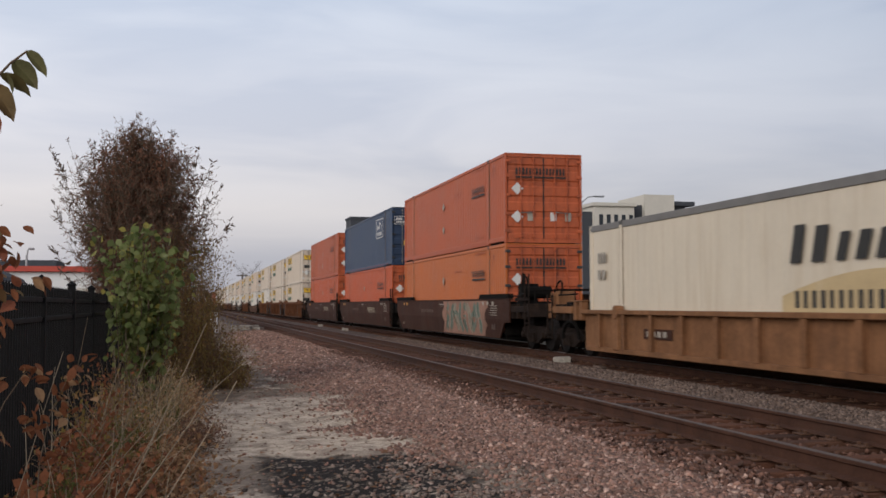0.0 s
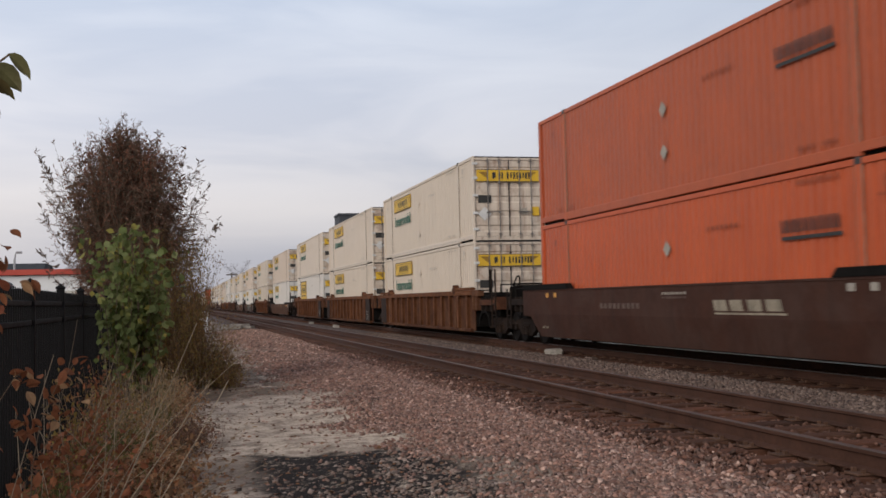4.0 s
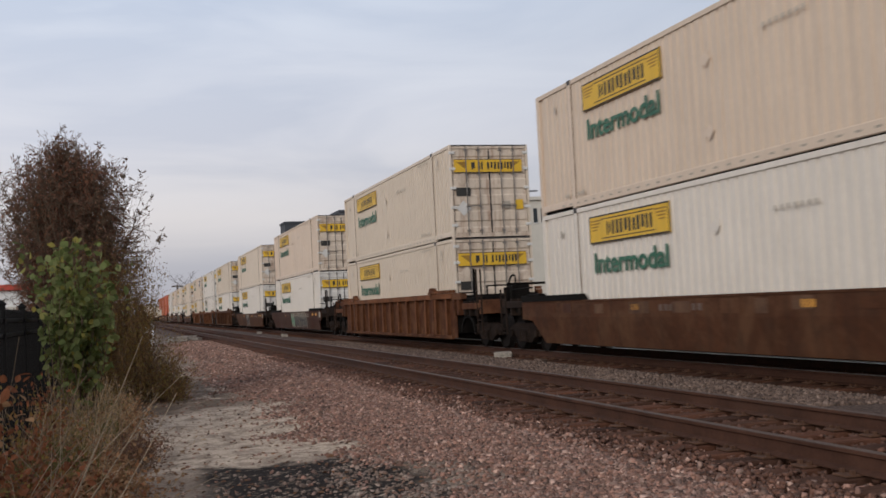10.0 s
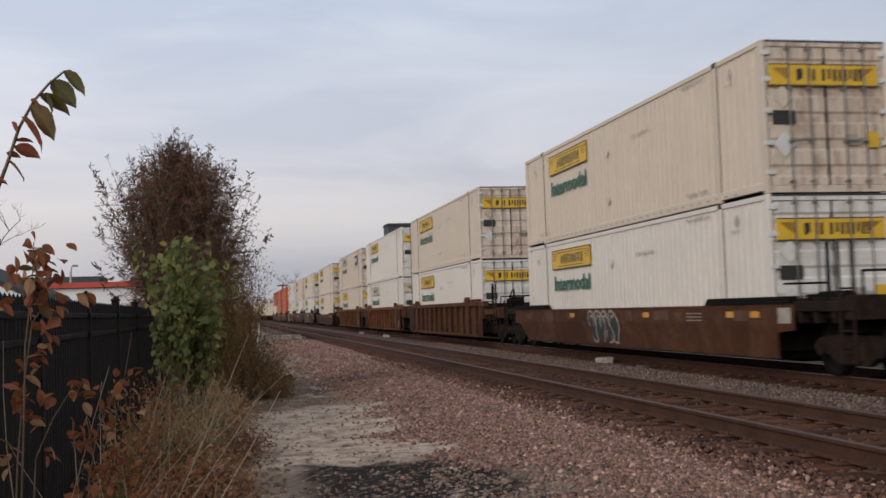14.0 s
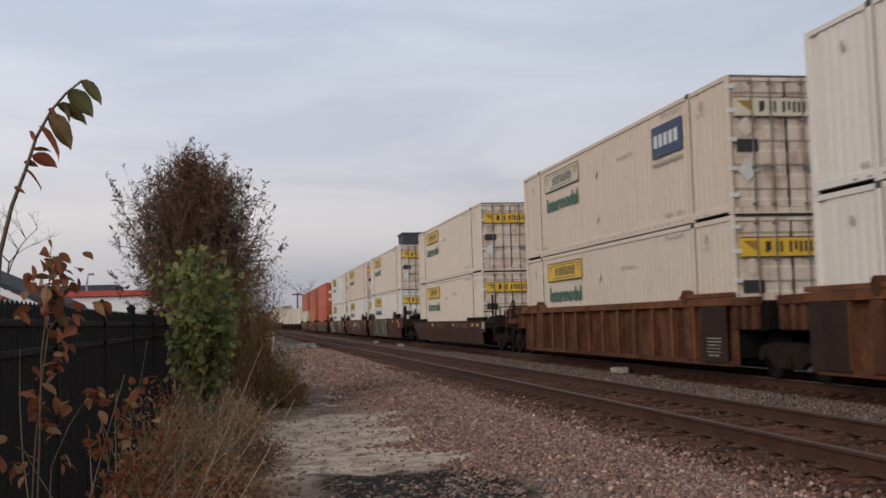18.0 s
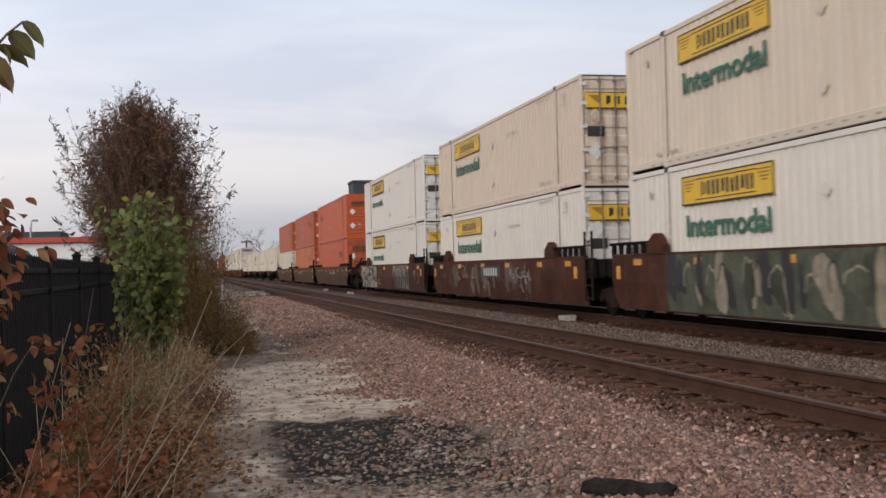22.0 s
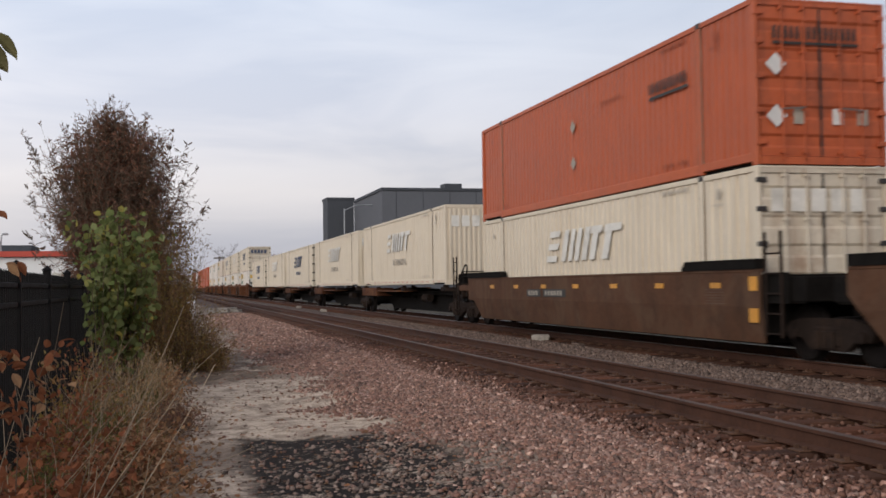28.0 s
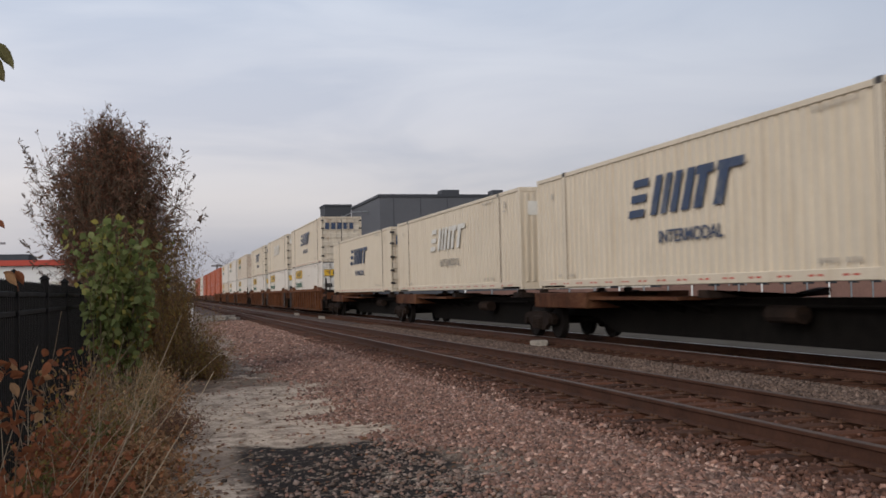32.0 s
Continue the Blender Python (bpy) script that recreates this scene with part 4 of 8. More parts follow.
def diamond(b, c1, c2, r, side, at):
    p = [(c1 - r, c2), (c1, c2 - r), (c1 + r, c2), (c1, c2 + r)]
    if side:
        b.add([(at, a, z) for a, z in p] + [(at + 0.006, a, z) for a, z in p], [(0, 3, 2, 1), (0, 1, 5, 4), (1, 2, 6, 5), (2, 3, 7, 6), (3, 0, 4, 7)])
    else:
        b.add([(a, at, z) for a, z in p] + [(a, at + 0.006, z) for a, z in p], [(0, 1, 2, 3), (0, 4, 5, 1), (1, 5, 6, 2), (2, 6, 7, 3), (3, 7, 4, 0)])


def wording(text, size, m, material, parent, label="", bold=0.0):
    cu = bpy.data.curves.new("wording", "FONT")
    cu.body, cu.size, cu.extrude, cu.offset = text, size, 0.003, bold
    cu.materials.append(material)
    ob = new("wording", cu)
    ob.parent, ob.matrix_basis = parent, m
    return tagged(ob, label)


PROTO = {}
AWAY = pose(0, -400, -60)


def container(kind):
    """The pattern for one kind of 16 m container; its origin is the middle of its near end, at its base."""
    if kind in PROTO:
        return PROTO[kind]
    paint = {"jt": CREAM, "jw": WHITE, "jb": WHITE, "jn": WHITE, "ju": TAN, "jc": TAN, "js": WHITE, "so": ORANGE, "sa": AMBER, "sr": RED, "sf": RED, "ap": BLUE, "sw": IVORY, "sx": IVORY, "sp": IVORY, "bi": IVORY, "lo": ORANGE, "lw": WHITE, "lt": CREAM}[kind]
    doors = {"jt": DOOR_CREAM, "jw": DOOR_WHITE, "jb": DOOR_WHITE, "jn": DOOR_WHITE, "ju": DOOR_CREAM, "jc": DOOR_CREAM, "js": DOOR_WHITE, "so": DOOR_ORANGE, "sa": DOOR_ORANGE, "sr": DOOR_ORANGE, "sf": RED, "ap": DOOR_BLUE, "sw": DOOR_IVORY, "sx": IVORY, "sp": DOOR_IVORY, "bi": DOOR_IVORY, "lo": DOOR_ORANGE, "lw": DOOR_WHITE, "lt": DOOR_CREAM}[kind]
    text = {"jt": "cream freight container with yellow sign panels, on a well car", "jw": "white freight container with yellow sign panels, on a well car", "jb": "clean white freight container with one large yellow sign", "jn": "new smooth white freight container with framed yellow signs",
            "ju": "cream freight container with a dark blue square and a faded sign", "jc": "tan freight container with yellow sign panels and rust streaks", "js": "streaked white freight container with a faded sign", "so": "orange freight container with dark marks and rusty doors", "sa": "amber orange freight container with a ribbed side", "sr": "red orange freight container with dark marks",
            "sf": "bright orange freight container with a ribbed end wall", "ap": "navy blue freight container with a white framed emblem", "sw": "ivory freight container with slanted navy marks", "sx": "ivory freight container with worn marks and a ribbed end", "sp": "ivory freight container with worn white marks", "bi": "ivory freight container with black marks over a gold swoosh", "lo": "orange freight container far along the train", "lw": "white freight container far along the train", "lt": "cream freight container far along the train"}[kind]
    lite = kind[0] == "l"
    c = thing("freight_container", text, "shipping container", "containers of the train", AWAY)
    pitch, depth = (0.27, 0.042)
    if kind in ("so", "sa", "sr", "sf", "lo"):
        pitch, depth = 0.25, 0.040
    if kind in ("jn",):
        pitch, depth = 0.54, 0.004
    if kind in ("bi",):
        pitch, depth = 0.6, 0.006
    if kind in ("sw", "sx", "sp"):
        pitch, depth = 0.30, 0.045
    zb, zt = 0.20, 2.79
    part("side_wall", side_sheet(0.10, L - 0.10, zb, zt, -W + 0.024 + depth, -1, pitch, depth), paint, c)
    part("side_wall", side_sheet(0.10, L - 0.10, zb, zt, W - 0.025, 1, 0.6, 0.02), paint, c)
    part("roof", Build().box(-W + 0.03, W - 0.03, 0.06, L - 0.06, 2.78, 2.845, 0.01), GREY_RAIL if kind == "bi" else paint, c)
    part("floor_frame", Build().box(-W + 0.09, W - 0.09, 0.12, L - 0.12, 0.025, 0.24), GRIME_SHADE, c)
    part("end_wall", Build().box(-W + 0.08, W - 0.08, L - 0.05, L - 0.005, 0.15, 2.82), paint, c)
    for s in (-1, 1):
        a = sorted((s * W, s * (W - 0.075)))
        rail_paint = GREY_RAIL if kind == "bi" else paint
        part("top_rail", Build().box(a[0], a[1], 0.05, L - 0.05, 2.74 if kind == "bi" else 2.79, 2.892, 0.008), rail_paint, c)
        part("bottom_rail", Build().box(a[0], a[1], 2.0, L - 2.0, 0.025, 0.215, 0.012), paint, c)
        for y0, y1 in ((0.10, 2.0), (L - 2.0, L - 0.10)):
            part("end_rail", Build().box(a[0], a[1], y0, y1, 0.07, 0.22, 0.008), paint, c)
        for yy in (0.0, L - 0.16):
            part("corner_post", Build().box(a[0], a[1], yy, yy + 0.16, 0, H, 0.012), paint, c)
        if not lite:
            for yy in (1.90, L - 2.06):
                lp = Build().box(*sorted((s * (W + 0.008), s * (W - 0.075))), yy, yy + 0.16, 0.01, H + 0.004, 0.01)
                part("lifting_post", lp, paint, c)
                if s < 0:
                    # dark strips along each post: seam grime and a painted shadow line
                    for q in (yy - 0.020, yy + 0.164):
                        part("seam", Build().box(-W + 0.001, -W + 0.02, q, q + 0.016, 0.22, 2.79), SEAM, c)
                part("casting", Build().box(*sorted((s * (W + 0.012), s * (W - 0.15))), yy - 0.01, yy + 0.17, H - 0.11, H + 0.012, 0.015), CAST, c)
    if not lite:
        slots = Build()
        for k in range(34):
            y = 1.2 + k * 0.41 if kind not in ("sw", "sx", "sp") else 0.8 + (k // 2) * 0.88 + (k % 2) * 0.24
            slots.box(-W - 0.004, -W + 0.02, y, y + 0.13, 0.10, 0.135)
        tagged(part("slot_row", slots, FADED if kind[0] == "j" else paint if kind[0] == "s" and kind not in ("sw", "sx", "sp") else STRIPE_RED, c), kind="stuff")
    # the end that faces the lens: a pair of doors or a ribbed wall
    if kind in ("sf", "sx"):
        wall = Build().box(-W + 0.08, W - 0.08, 0.02, 0.09, 0.15, 2.82)
        if kind == "sf":
            for k in range(9):
                part("wall_rib", Build().box(-W + 0.16, W - 0.16, -0.015, 0.022, 0.34 + k * 0.215, 0.45 + k * 0.215, 0.014), doors, c)
        else:
            for k in range(13):
                x = -W + 0.16 + k * 0.182
                part("wall_rib", Build().box(x, x + 0.10, -0.012, 0.022, 0.2, 2.74, 0.012), doors, c)
        part("front_wall", wall, doors, c)
        part("header", Build().box(-W + 0.08, W - 0.08, 0.0, 0.12, 2.78, H), paint, c)
        part("sill", Build().box(-W + 0.08, W - 0.08, 0.0, 0.12, 0, 0.17), paint, c)
    else:
        part("header", Build().box(-W + 0.08, W - 0.08, 0.0, 0.12, 2.77, 2.85), doors, c)
        part("header_cap", Build().box(-W + 0.06, W - 0.06, -0.01, 0.16, 2.85, 2.89, 0.006), CAST if kind[0] in "ja" else paint, c)
        part("sill", Build().box(-W + 0.08, W - 0.08, 0.0, 0.12, 0.02, 0.15), doors, c)
        for s in (-1, 1):
            a = sorted((s * 0.022, s * (W - 0.10)))
            prof = [(0.16, 0.03)]
            for k in range(5):
                z = 0.30 + k * 0.50
                prof += [(z, 0.03), (z + 0.05, 0.062), (z + 0.20, 0.062), (z + 0.25, 0.03)]
            prof += [(2.76, 0.03), (2.76, 0.09), (0.16, 0.09)]
            d = Build().prism([(q, z) for z, q in prof], a[0], a[1])
            part("door", d, doors, c)
            if not lite:
                for xx in (0.36, 0.78):
                    r = Build().tube([(s * xx, -0.03, 0.08), (s * xx, -0.03, 2.83)], 0.017, sides=6)
                    for z in (0.2, 0.95, 1.95, 2.7):
                        r.box(s * xx - 0.04, s * xx + 0.04, -0.05, 0.03, z, z + 0.045)
                    part("lock_rod", r, doors if kind[0] == "s" else STEEL, c)
                for z in (0.35, 0.9, 1.5, 2.1, 2.6):
                    part("hinge", Build().box(*sorted((s * (W + 0.006), s * (W - 0.17))), -0.018, 0.05, z, z + 0.09, 0.008), PLACARD if kind[0] == "j" else doors if kind in ("so", "sr") else CAST, c)
                handle = Build().tube([(s * 0.36, -0.05, 1.0), (s * 0.80, -0.05, 0.97)], 0.016, sides=5)
                part("door_handle", handle, STEEL, c)
        if not lite:
            part("door_gasket", Build().box(-0.013, 0.013, 0.015, 0.05, 0.16, 2.76), CAST, c)
    # signs and marks
    rng = random.Random(kind)
    if kind in ("jt", "jw", "jc", "ju", "js", "jn", "jb", "lt", "lw"):
        far, near, lo, hi = 13.42, 9.9, 2.04, 2.63
        if kind == "jb":
            far, near, lo, hi = 13.45, 9.9, 1.14, 2.62
        if kind == "jn":
            far, near, lo, hi = 13.5, 9.9, 1.98, 2.66
        plain = kind in ("js", "ju")
        p = part("sign_panel", Build().box(-W - 0.020, -W, near, far, lo, hi), SIGN_FADED if plain else YELLOW, c, "yellow sign panel with dark bars")
        b = Build()
        h = hi - lo
        w = far - near
        # six heavy bars of uneven width, split across, stand for the name
        z0, z1 = (lo + 0.26 * h, lo + 0.74 * h) if kind != "jb" else (lo + 0.36 * h, lo + 0.66 * h)
        y = far - 0.24 * w
        for k, q in enumerate((0.055, 0.085, 0.09, 0.085, 0.09, 0.075)):
            lean = 0.0 if kind != "jb" else -0.03
            rows_of_bars(b, y, y - 0.36 * q * w, z0, z1, 1, gap=0.0, slant=lean)
            rows_of_bars(b, y - 0.62 * q * w, y - q * w, z0 if k % 2 else z0 + 0.06 * h, z1 - (0.0 if k % 3 else 0.05 * h), 1, gap=0.0, slant=lean)
            y -= (q + 0.018) * w
        t = 0.03 if kind not in ("jb", "jn") else 0.075
        for y0, y1, z0, z1 in ((near, far, hi - t, hi), (near, far, lo, lo + t), (near, near + t, lo, hi), (far - t, far, lo, hi)):
            b.box(-W - 0.024, -W - 0.02, y0, y1, z0, z1)
        for za, zb in ((0.14, 0.175), (0.825, 0.86)) if kind != "jb" else ((0.20, 0.25), (0.75, 0.80)):
            b.box(-W - 0.024, -W - 0.02, near + 0.17 * w, near + 0.83 * w, lo + za * h, lo + zb * h)
        if kind == "jb":
            for y0, zc in ((near + 0.13 * w, 0.62), (near + 0.83 * w, 0.38)):
                b.box(-W - 0.024, -W - 0.02, y0, y0 + 0.04 * w, lo + (zc - 0.18) * h, lo + (zc + 0.18) * h)
                b.box(-W - 0.024, -W - 0.02, y0 - 0.04 * w, y0 + 0.08 * w, lo + (zc - 0.2) * h, lo + (zc - 0.155) * h)
        part("sign_mark", b, BLACK, c)
        for s in (0, 1):
            wing = Build()
            for k in range(4):
                y0 = (far - 0.08 - 0.03 * k) if s == 0 else (near + 0.08 + 0.03 * k)
                y1 = y0 - 0.5 + 0.09 * k if s == 0 else y0 + 0.5 - 0.09 * k
                z = hi - 0.16 * h - 0.11 * h * k
                wing.box(-W - 0.023, -W - 0.02, *sorted((y0, y1)), z - 0.05 * h, z)
            part("sign_wing", wing, WING, c)
        if kind != "jb":
            wording("Intermodal", 0.66 if kind != "jn" else 0.50, Matrix.Translation((-W - 0.018, far - 0.12, lo - 0.62)) @ SIGN @ Matrix.Diagonal((1.13 if kind != "jn" else 1.40, 0.9, 1, 1)), GREEN, c, "green wording", 0.016)
        if not lite:
            # end sign
            part("end_sign", Build().box(-1.16, 1.07, -0.012, 0.012, 2.02, 2.44), SIGN_FADED if plain else YELLOW, c, "yellow strip sign across both doors")
            b = Build()
            for k, (x0, x1) in enumerate(((-0.60, -0.48), (-0.38, -0.22), (-0.08, 0.10), (0.15, 0.32), (0.37, 0.54), (0.58, 0.74))):
                b.box(x0, x0 + 0.065, -0.016, -0.012, 2.12, 2.345)
                b.box(x1 - 0.055, x1, -0.016, -0.012, 2.12 if k % 2 else 2.16, 2.345)
            for z in (2.02, 2.42):
                b.box(-1.16, 1.07, -0.016, -0.012, z, z + 0.02)
            part("end_sign_mark", b, BLACK, c)
            for s in (-1, 1):
                part("end_wing", Build().add([(s * 1.05 - 0.05, -0.015, 2.36), (s * 0.75 - 0.05, -0.015, 2.14), (s * 0.70 - 0.05, -0.015, 2.36)], [(0, 1, 2) if s < 0 else (2, 1, 0)]), WING, c)
            b = Build()
            b.box(-1.12, -0.66, 0.004, 0.02, 1.30, 1.56)
            part("dark_plate", b, BLACK, c)
            part("yellow_plate", Build().box(0.80, 1.06, 0.0, 0.02, 0.86, 1.16), YELLOW, c)
            part("grey_plate", Build().box(0.42, 0.62, 0.0, 0.02, 0.9, 1.12), FADED, c)
            b = Build()
            diamond(b, -0.90, 1.82, 0.22, False, 0.002)
            part("placard_holder", b, doors, c)
            b = Build()
            diamond(b, -0.90, 0.92, 0.24, False, 0.002)
            part("placard_holder", b, PLACARD, c)
    if kind == "ju":
        b = Build().box(-W - 0.021, -W, 2.3, 4.1, 1.75, 2.5)
        p = part("blue_sign", b, NAVY, c, "dark blue square sign with pale bars")
        part("blue_sign_mark", rows_of_bars(Build(), 3.95, 2.45, 1.98, 2.28, 5, -W - 0.024), PLACARD, c)
        tagged(part("small_mark", rows_of_bars(Build(), 4.1, 2.3, 1.55, 1.64, 10), FADED, c), kind="stuff")
    if kind in ("so", "sa", "sr", "sf"):
        if kind == "sf":
            y0, y1, z0, z1 = 14.0, 12.6, 1.75, 2.1
        else:
            y0, y1, z0, z1 = 4.05, 2.38, 1.78, 2.12
        b = rows_of_bars(Build(), y0, y1, z0 + 0.12, z1, 15, -W - 0.024, 0.45, rng, -0.04)
        b.box(-W - 0.024, -W - 0.018, y1, y0, z0, z0 + 0.06)
        part("dark_mark", b, BLACK, c)
        b = end_bars(Build(), -0.95, 0.75, 2.20, 2.42, 15, -0.014 if kind != "sf" else -0.019, 0.45)
        b.box(-0.95, 0.75, -0.018, -0.012, 2.10, 2.15)
        part("end_mark", b, BLACK, c)
        for z in (0.85, 1.75):
            b = Build()
            diamond(b, -0.90, z, 0.2, False, -0.02)
            part("placard", b, PLACARD, c)
            b = Build()
            diamond(b, 8.35, z + 0.12, 0.17, True, -W - 0.02)
            part("placard", b, FADED, c)
        for x0 in (-0.55, 0.22, 0.72):
            part("plate", Build().box(x0, x0 + 0.2, 0.0, 0.02, 0.72, 1.0), PLACARD if x0 > 0.1 and x0 < 0.5 else FADED, c)
    if kind == "ap":
        p = part("emblem", Build().box(-W - 0.020, -W, 2.33, 4.42, 1.54, 2.55), NAVY, c, "navy emblem square with a white frame")
        b = Build()
        for y0, y1, z0, z1 in ((2.33, 4.42, 1.54, 1.58), (2.33, 4.42, 2.51, 2.55), (2.33, 2.40, 1.54, 2.55), (4.35, 4.42, 1.54, 2.55)):
            b.box(-W - 0.026, -W - 0.02, y0, y1, z0, z1)
        rows_of_bars(b, 4.1, 3.2, 2.0, 2.22, 3, -W - 0.026)
        rows_of_bars(b, 4.1, 2.7, 1.68, 1.86, 6, -W - 0.026)
        arc = [(3.0 - 0.75 * math.sin(a) + 0.45, 1.86 + 0.52 * math.cos(a)) for a in [0.1 * k for k in range(15)]]
        for (a, z), (a2, z2) in zip(arc, arc[1:]):
            b.add([(-W - 0.026, a, z), (-W - 0.026, a2, z2), (-W - 0.026, a2, z2 - 0.09), (-W - 0.026, a, z - 0.09)], [(0, 1, 2, 3)])
        part("emblem_mark", b, PLACARD, c)
        b = Build()
        for x0, x1, z0, z1 in ((-1.17, -0.27, 2.03, 2.05), (-1.17, -0.27, 2.42, 2.44), (-1.17, -1.15, 2.03, 2.44), (-0.29, -0.27, 2.03, 2.44)):
            b.box(x0, x1, -0.016, -0.01, z0, z1)
        end_bars(b, -1.08, -0.75, 2.24, 2.36, 3, -0.016)
        end_bars(b, -1.08, -0.38, 2.10, 2.20, 8, -0.016)
        part("end_mark", b, PLACARD, c)
        for z in (1.15,):
            part("yellow_plate", Build().box(0.1, 0.3, 0, 0.02, z - 0.12, z + 0.12), YELLOW, c)
            part("yellow_plate", Build().box(-0.7, -0.5, 0, 0.02, z - 0.14, z + 0.08), YELLOW, c)
    if kind in ("sw", "sx", "sp"):
        ink = NAVY if kind == "sw" else WORN
        for z in (1.47, 1.78, 2.10):
            part("slanted_mark", rows_of_bars(Build(), 10.35 - 0.34 * (z - 1.47) / 0.79, 9.62 - 0.34 * (z - 1.47) / 0.79, z, z + 0.16, 1, -W - 0.024, 0.0, slant=0.07), ink, c, "slanted block mark")
        for a, n in ((9.3, 0.30), (8.83, 0.26), (8.42, 0.28), (7.95, 0.32), (7.45, 0.34), (6.7, 0.36)):
            part("slanted_mark", rows_of_bars(Build(), a, a - n, 1.47, 2.26, 1, -W - 0.024, 0.0, slant=0.34), ink, c, "slanted block mark")
        part("slanted_mark", rows_of_bars(Build(), 7.3, 6.65, 2.09, 2.26, 1, -W - 0.026, 0.0, slant=0.06), ink, c, "slanted block mark")
        part("slanted_mark", rows_of_bars(Build(), 6.5, 5.6, 2.09, 2.26, 1, -W - 0.026, 0.0, slant=0.06), ink, c, "slanted block mark")
        if kind != "sp":
            wording("INTERMODAL", 0.36, Matrix.Translation((-W - 0.022, 8.95, 0.88)) @ SIGN @ Matrix.Diagonal((1.15, 1, 1, 1)), NAVY if kind == "sw" else FADED, c, "dark wording", 0.004)
        part("end_mark", end_bars(Build(), -1.05, 0.9, 2.1, 2.5, 5, -0.016), ink, c)
    if kind == "bi":
        b = Build()
        for y0, y1, zt in ((7.0, 6.68, 2.25), (6.38, 6.02, 2.2), (5.72, 5.46, 2.06), (5.22, 4.92, 2.06), (4.72, 4.46, 2.06), (4.18, 3.92, 2.06), (3.66, 3.40, 2.06), (3.12, 2.86, 2.06)):
            rows_of_bars(b, y0, y1, 1.62, zt, 1, -W - 0.024, 0.0, slant=0.16)
        part("black_mark", b, BLACK, c, "black block marks")
        arc = [(7.25 - k * 0.36, 0.85 + 0.62 * math.sin(math.pi * (0.12 + 0.70 * k / 14))) for k in range(15)]
        b = Build()
        for (a, z), (a2, z2) in zip(arc, arc[1:]):
            b.add([(-W - 0.022, a, 0.8), (-W - 0.022, a2, 0.8), (-W - 0.022, a2, z2), (-W - 0.022, a, z)], [(0, 1, 2, 3)])
        part("gold_swoosh", b, GOLD, c, "gold swoosh")
        part("black_mark", rows_of_bars(Build(), 6.85, 2.7, 0.88, 1.16, 17, -W - 0.026, 0.42, rng), BLACK, c)
        part("side_code", rows_of_bars(Build(), 15.55, 15.0, 1.55, 1.78, 2, -W - 0.024), FADED, c)
        part("side_code", rows_of_bars(Build(), 15.55, 15.0, 1.95, 2.2, 3, -W - 0.024), FADED, c)
    if not lite and kind not in ("bi", "ap"):
        b = rows_of_bars(Build(), 3.55, 2.35, 2.66, 2.74, 9, -W - 0.024, 0.5, rng)
        rows_of_bars(b, 3.5, 2.95, 0.30, 0.38, 4, -W - 0.024, 0.5, rng)
        rows_of_bars(b, 2.8, 2.4, 0.30, 0.38, 3, -W - 0.024, 0.5, rng)
        rows_of_bars(b, 14.6, 14.3, 0.28, 0.36, 2, -W - 0.024, 0.5, rng)
        rows_of_bars(b, 13.9, 13.5, 0.28, 0.36, 3, -W - 0.024, 0.5, rng)
        rows_of_bars(b, 6.6, 5.4, 2.12, 2.20, 7, -W - 0.024, 0.55, rng)
        rows_of_bars(b, 1.35, 1.15, 2.40, 2.60, 2, -W - 0.024, 0.4, rng)
        rows_of_bars(b, 1.5, 1.1, 2.28, 2.33, 5, -W - 0.024, 0.5, rng)
        rows_of_bars(b, 15.0, 14.85, 2.3, 2.45, 1, -W - 0.024, 0.3, rng)
        tagged(part("small_mark", b, FAINT_DARK if kind in ("so", "sa", "sr", "sf") else FAINT_MARK, c), kind="stuff")
        if kind[0] == "j":
            for z in (0.75, 2.02):
                b = Build()
                diamond(b, 8.35, z, 0.15, True, -W - 0.019)
                part("placard_holder", b, PLACARD if kind in ("jn", "jb") else paint, c)
    PROTO[kind] = c
    return c


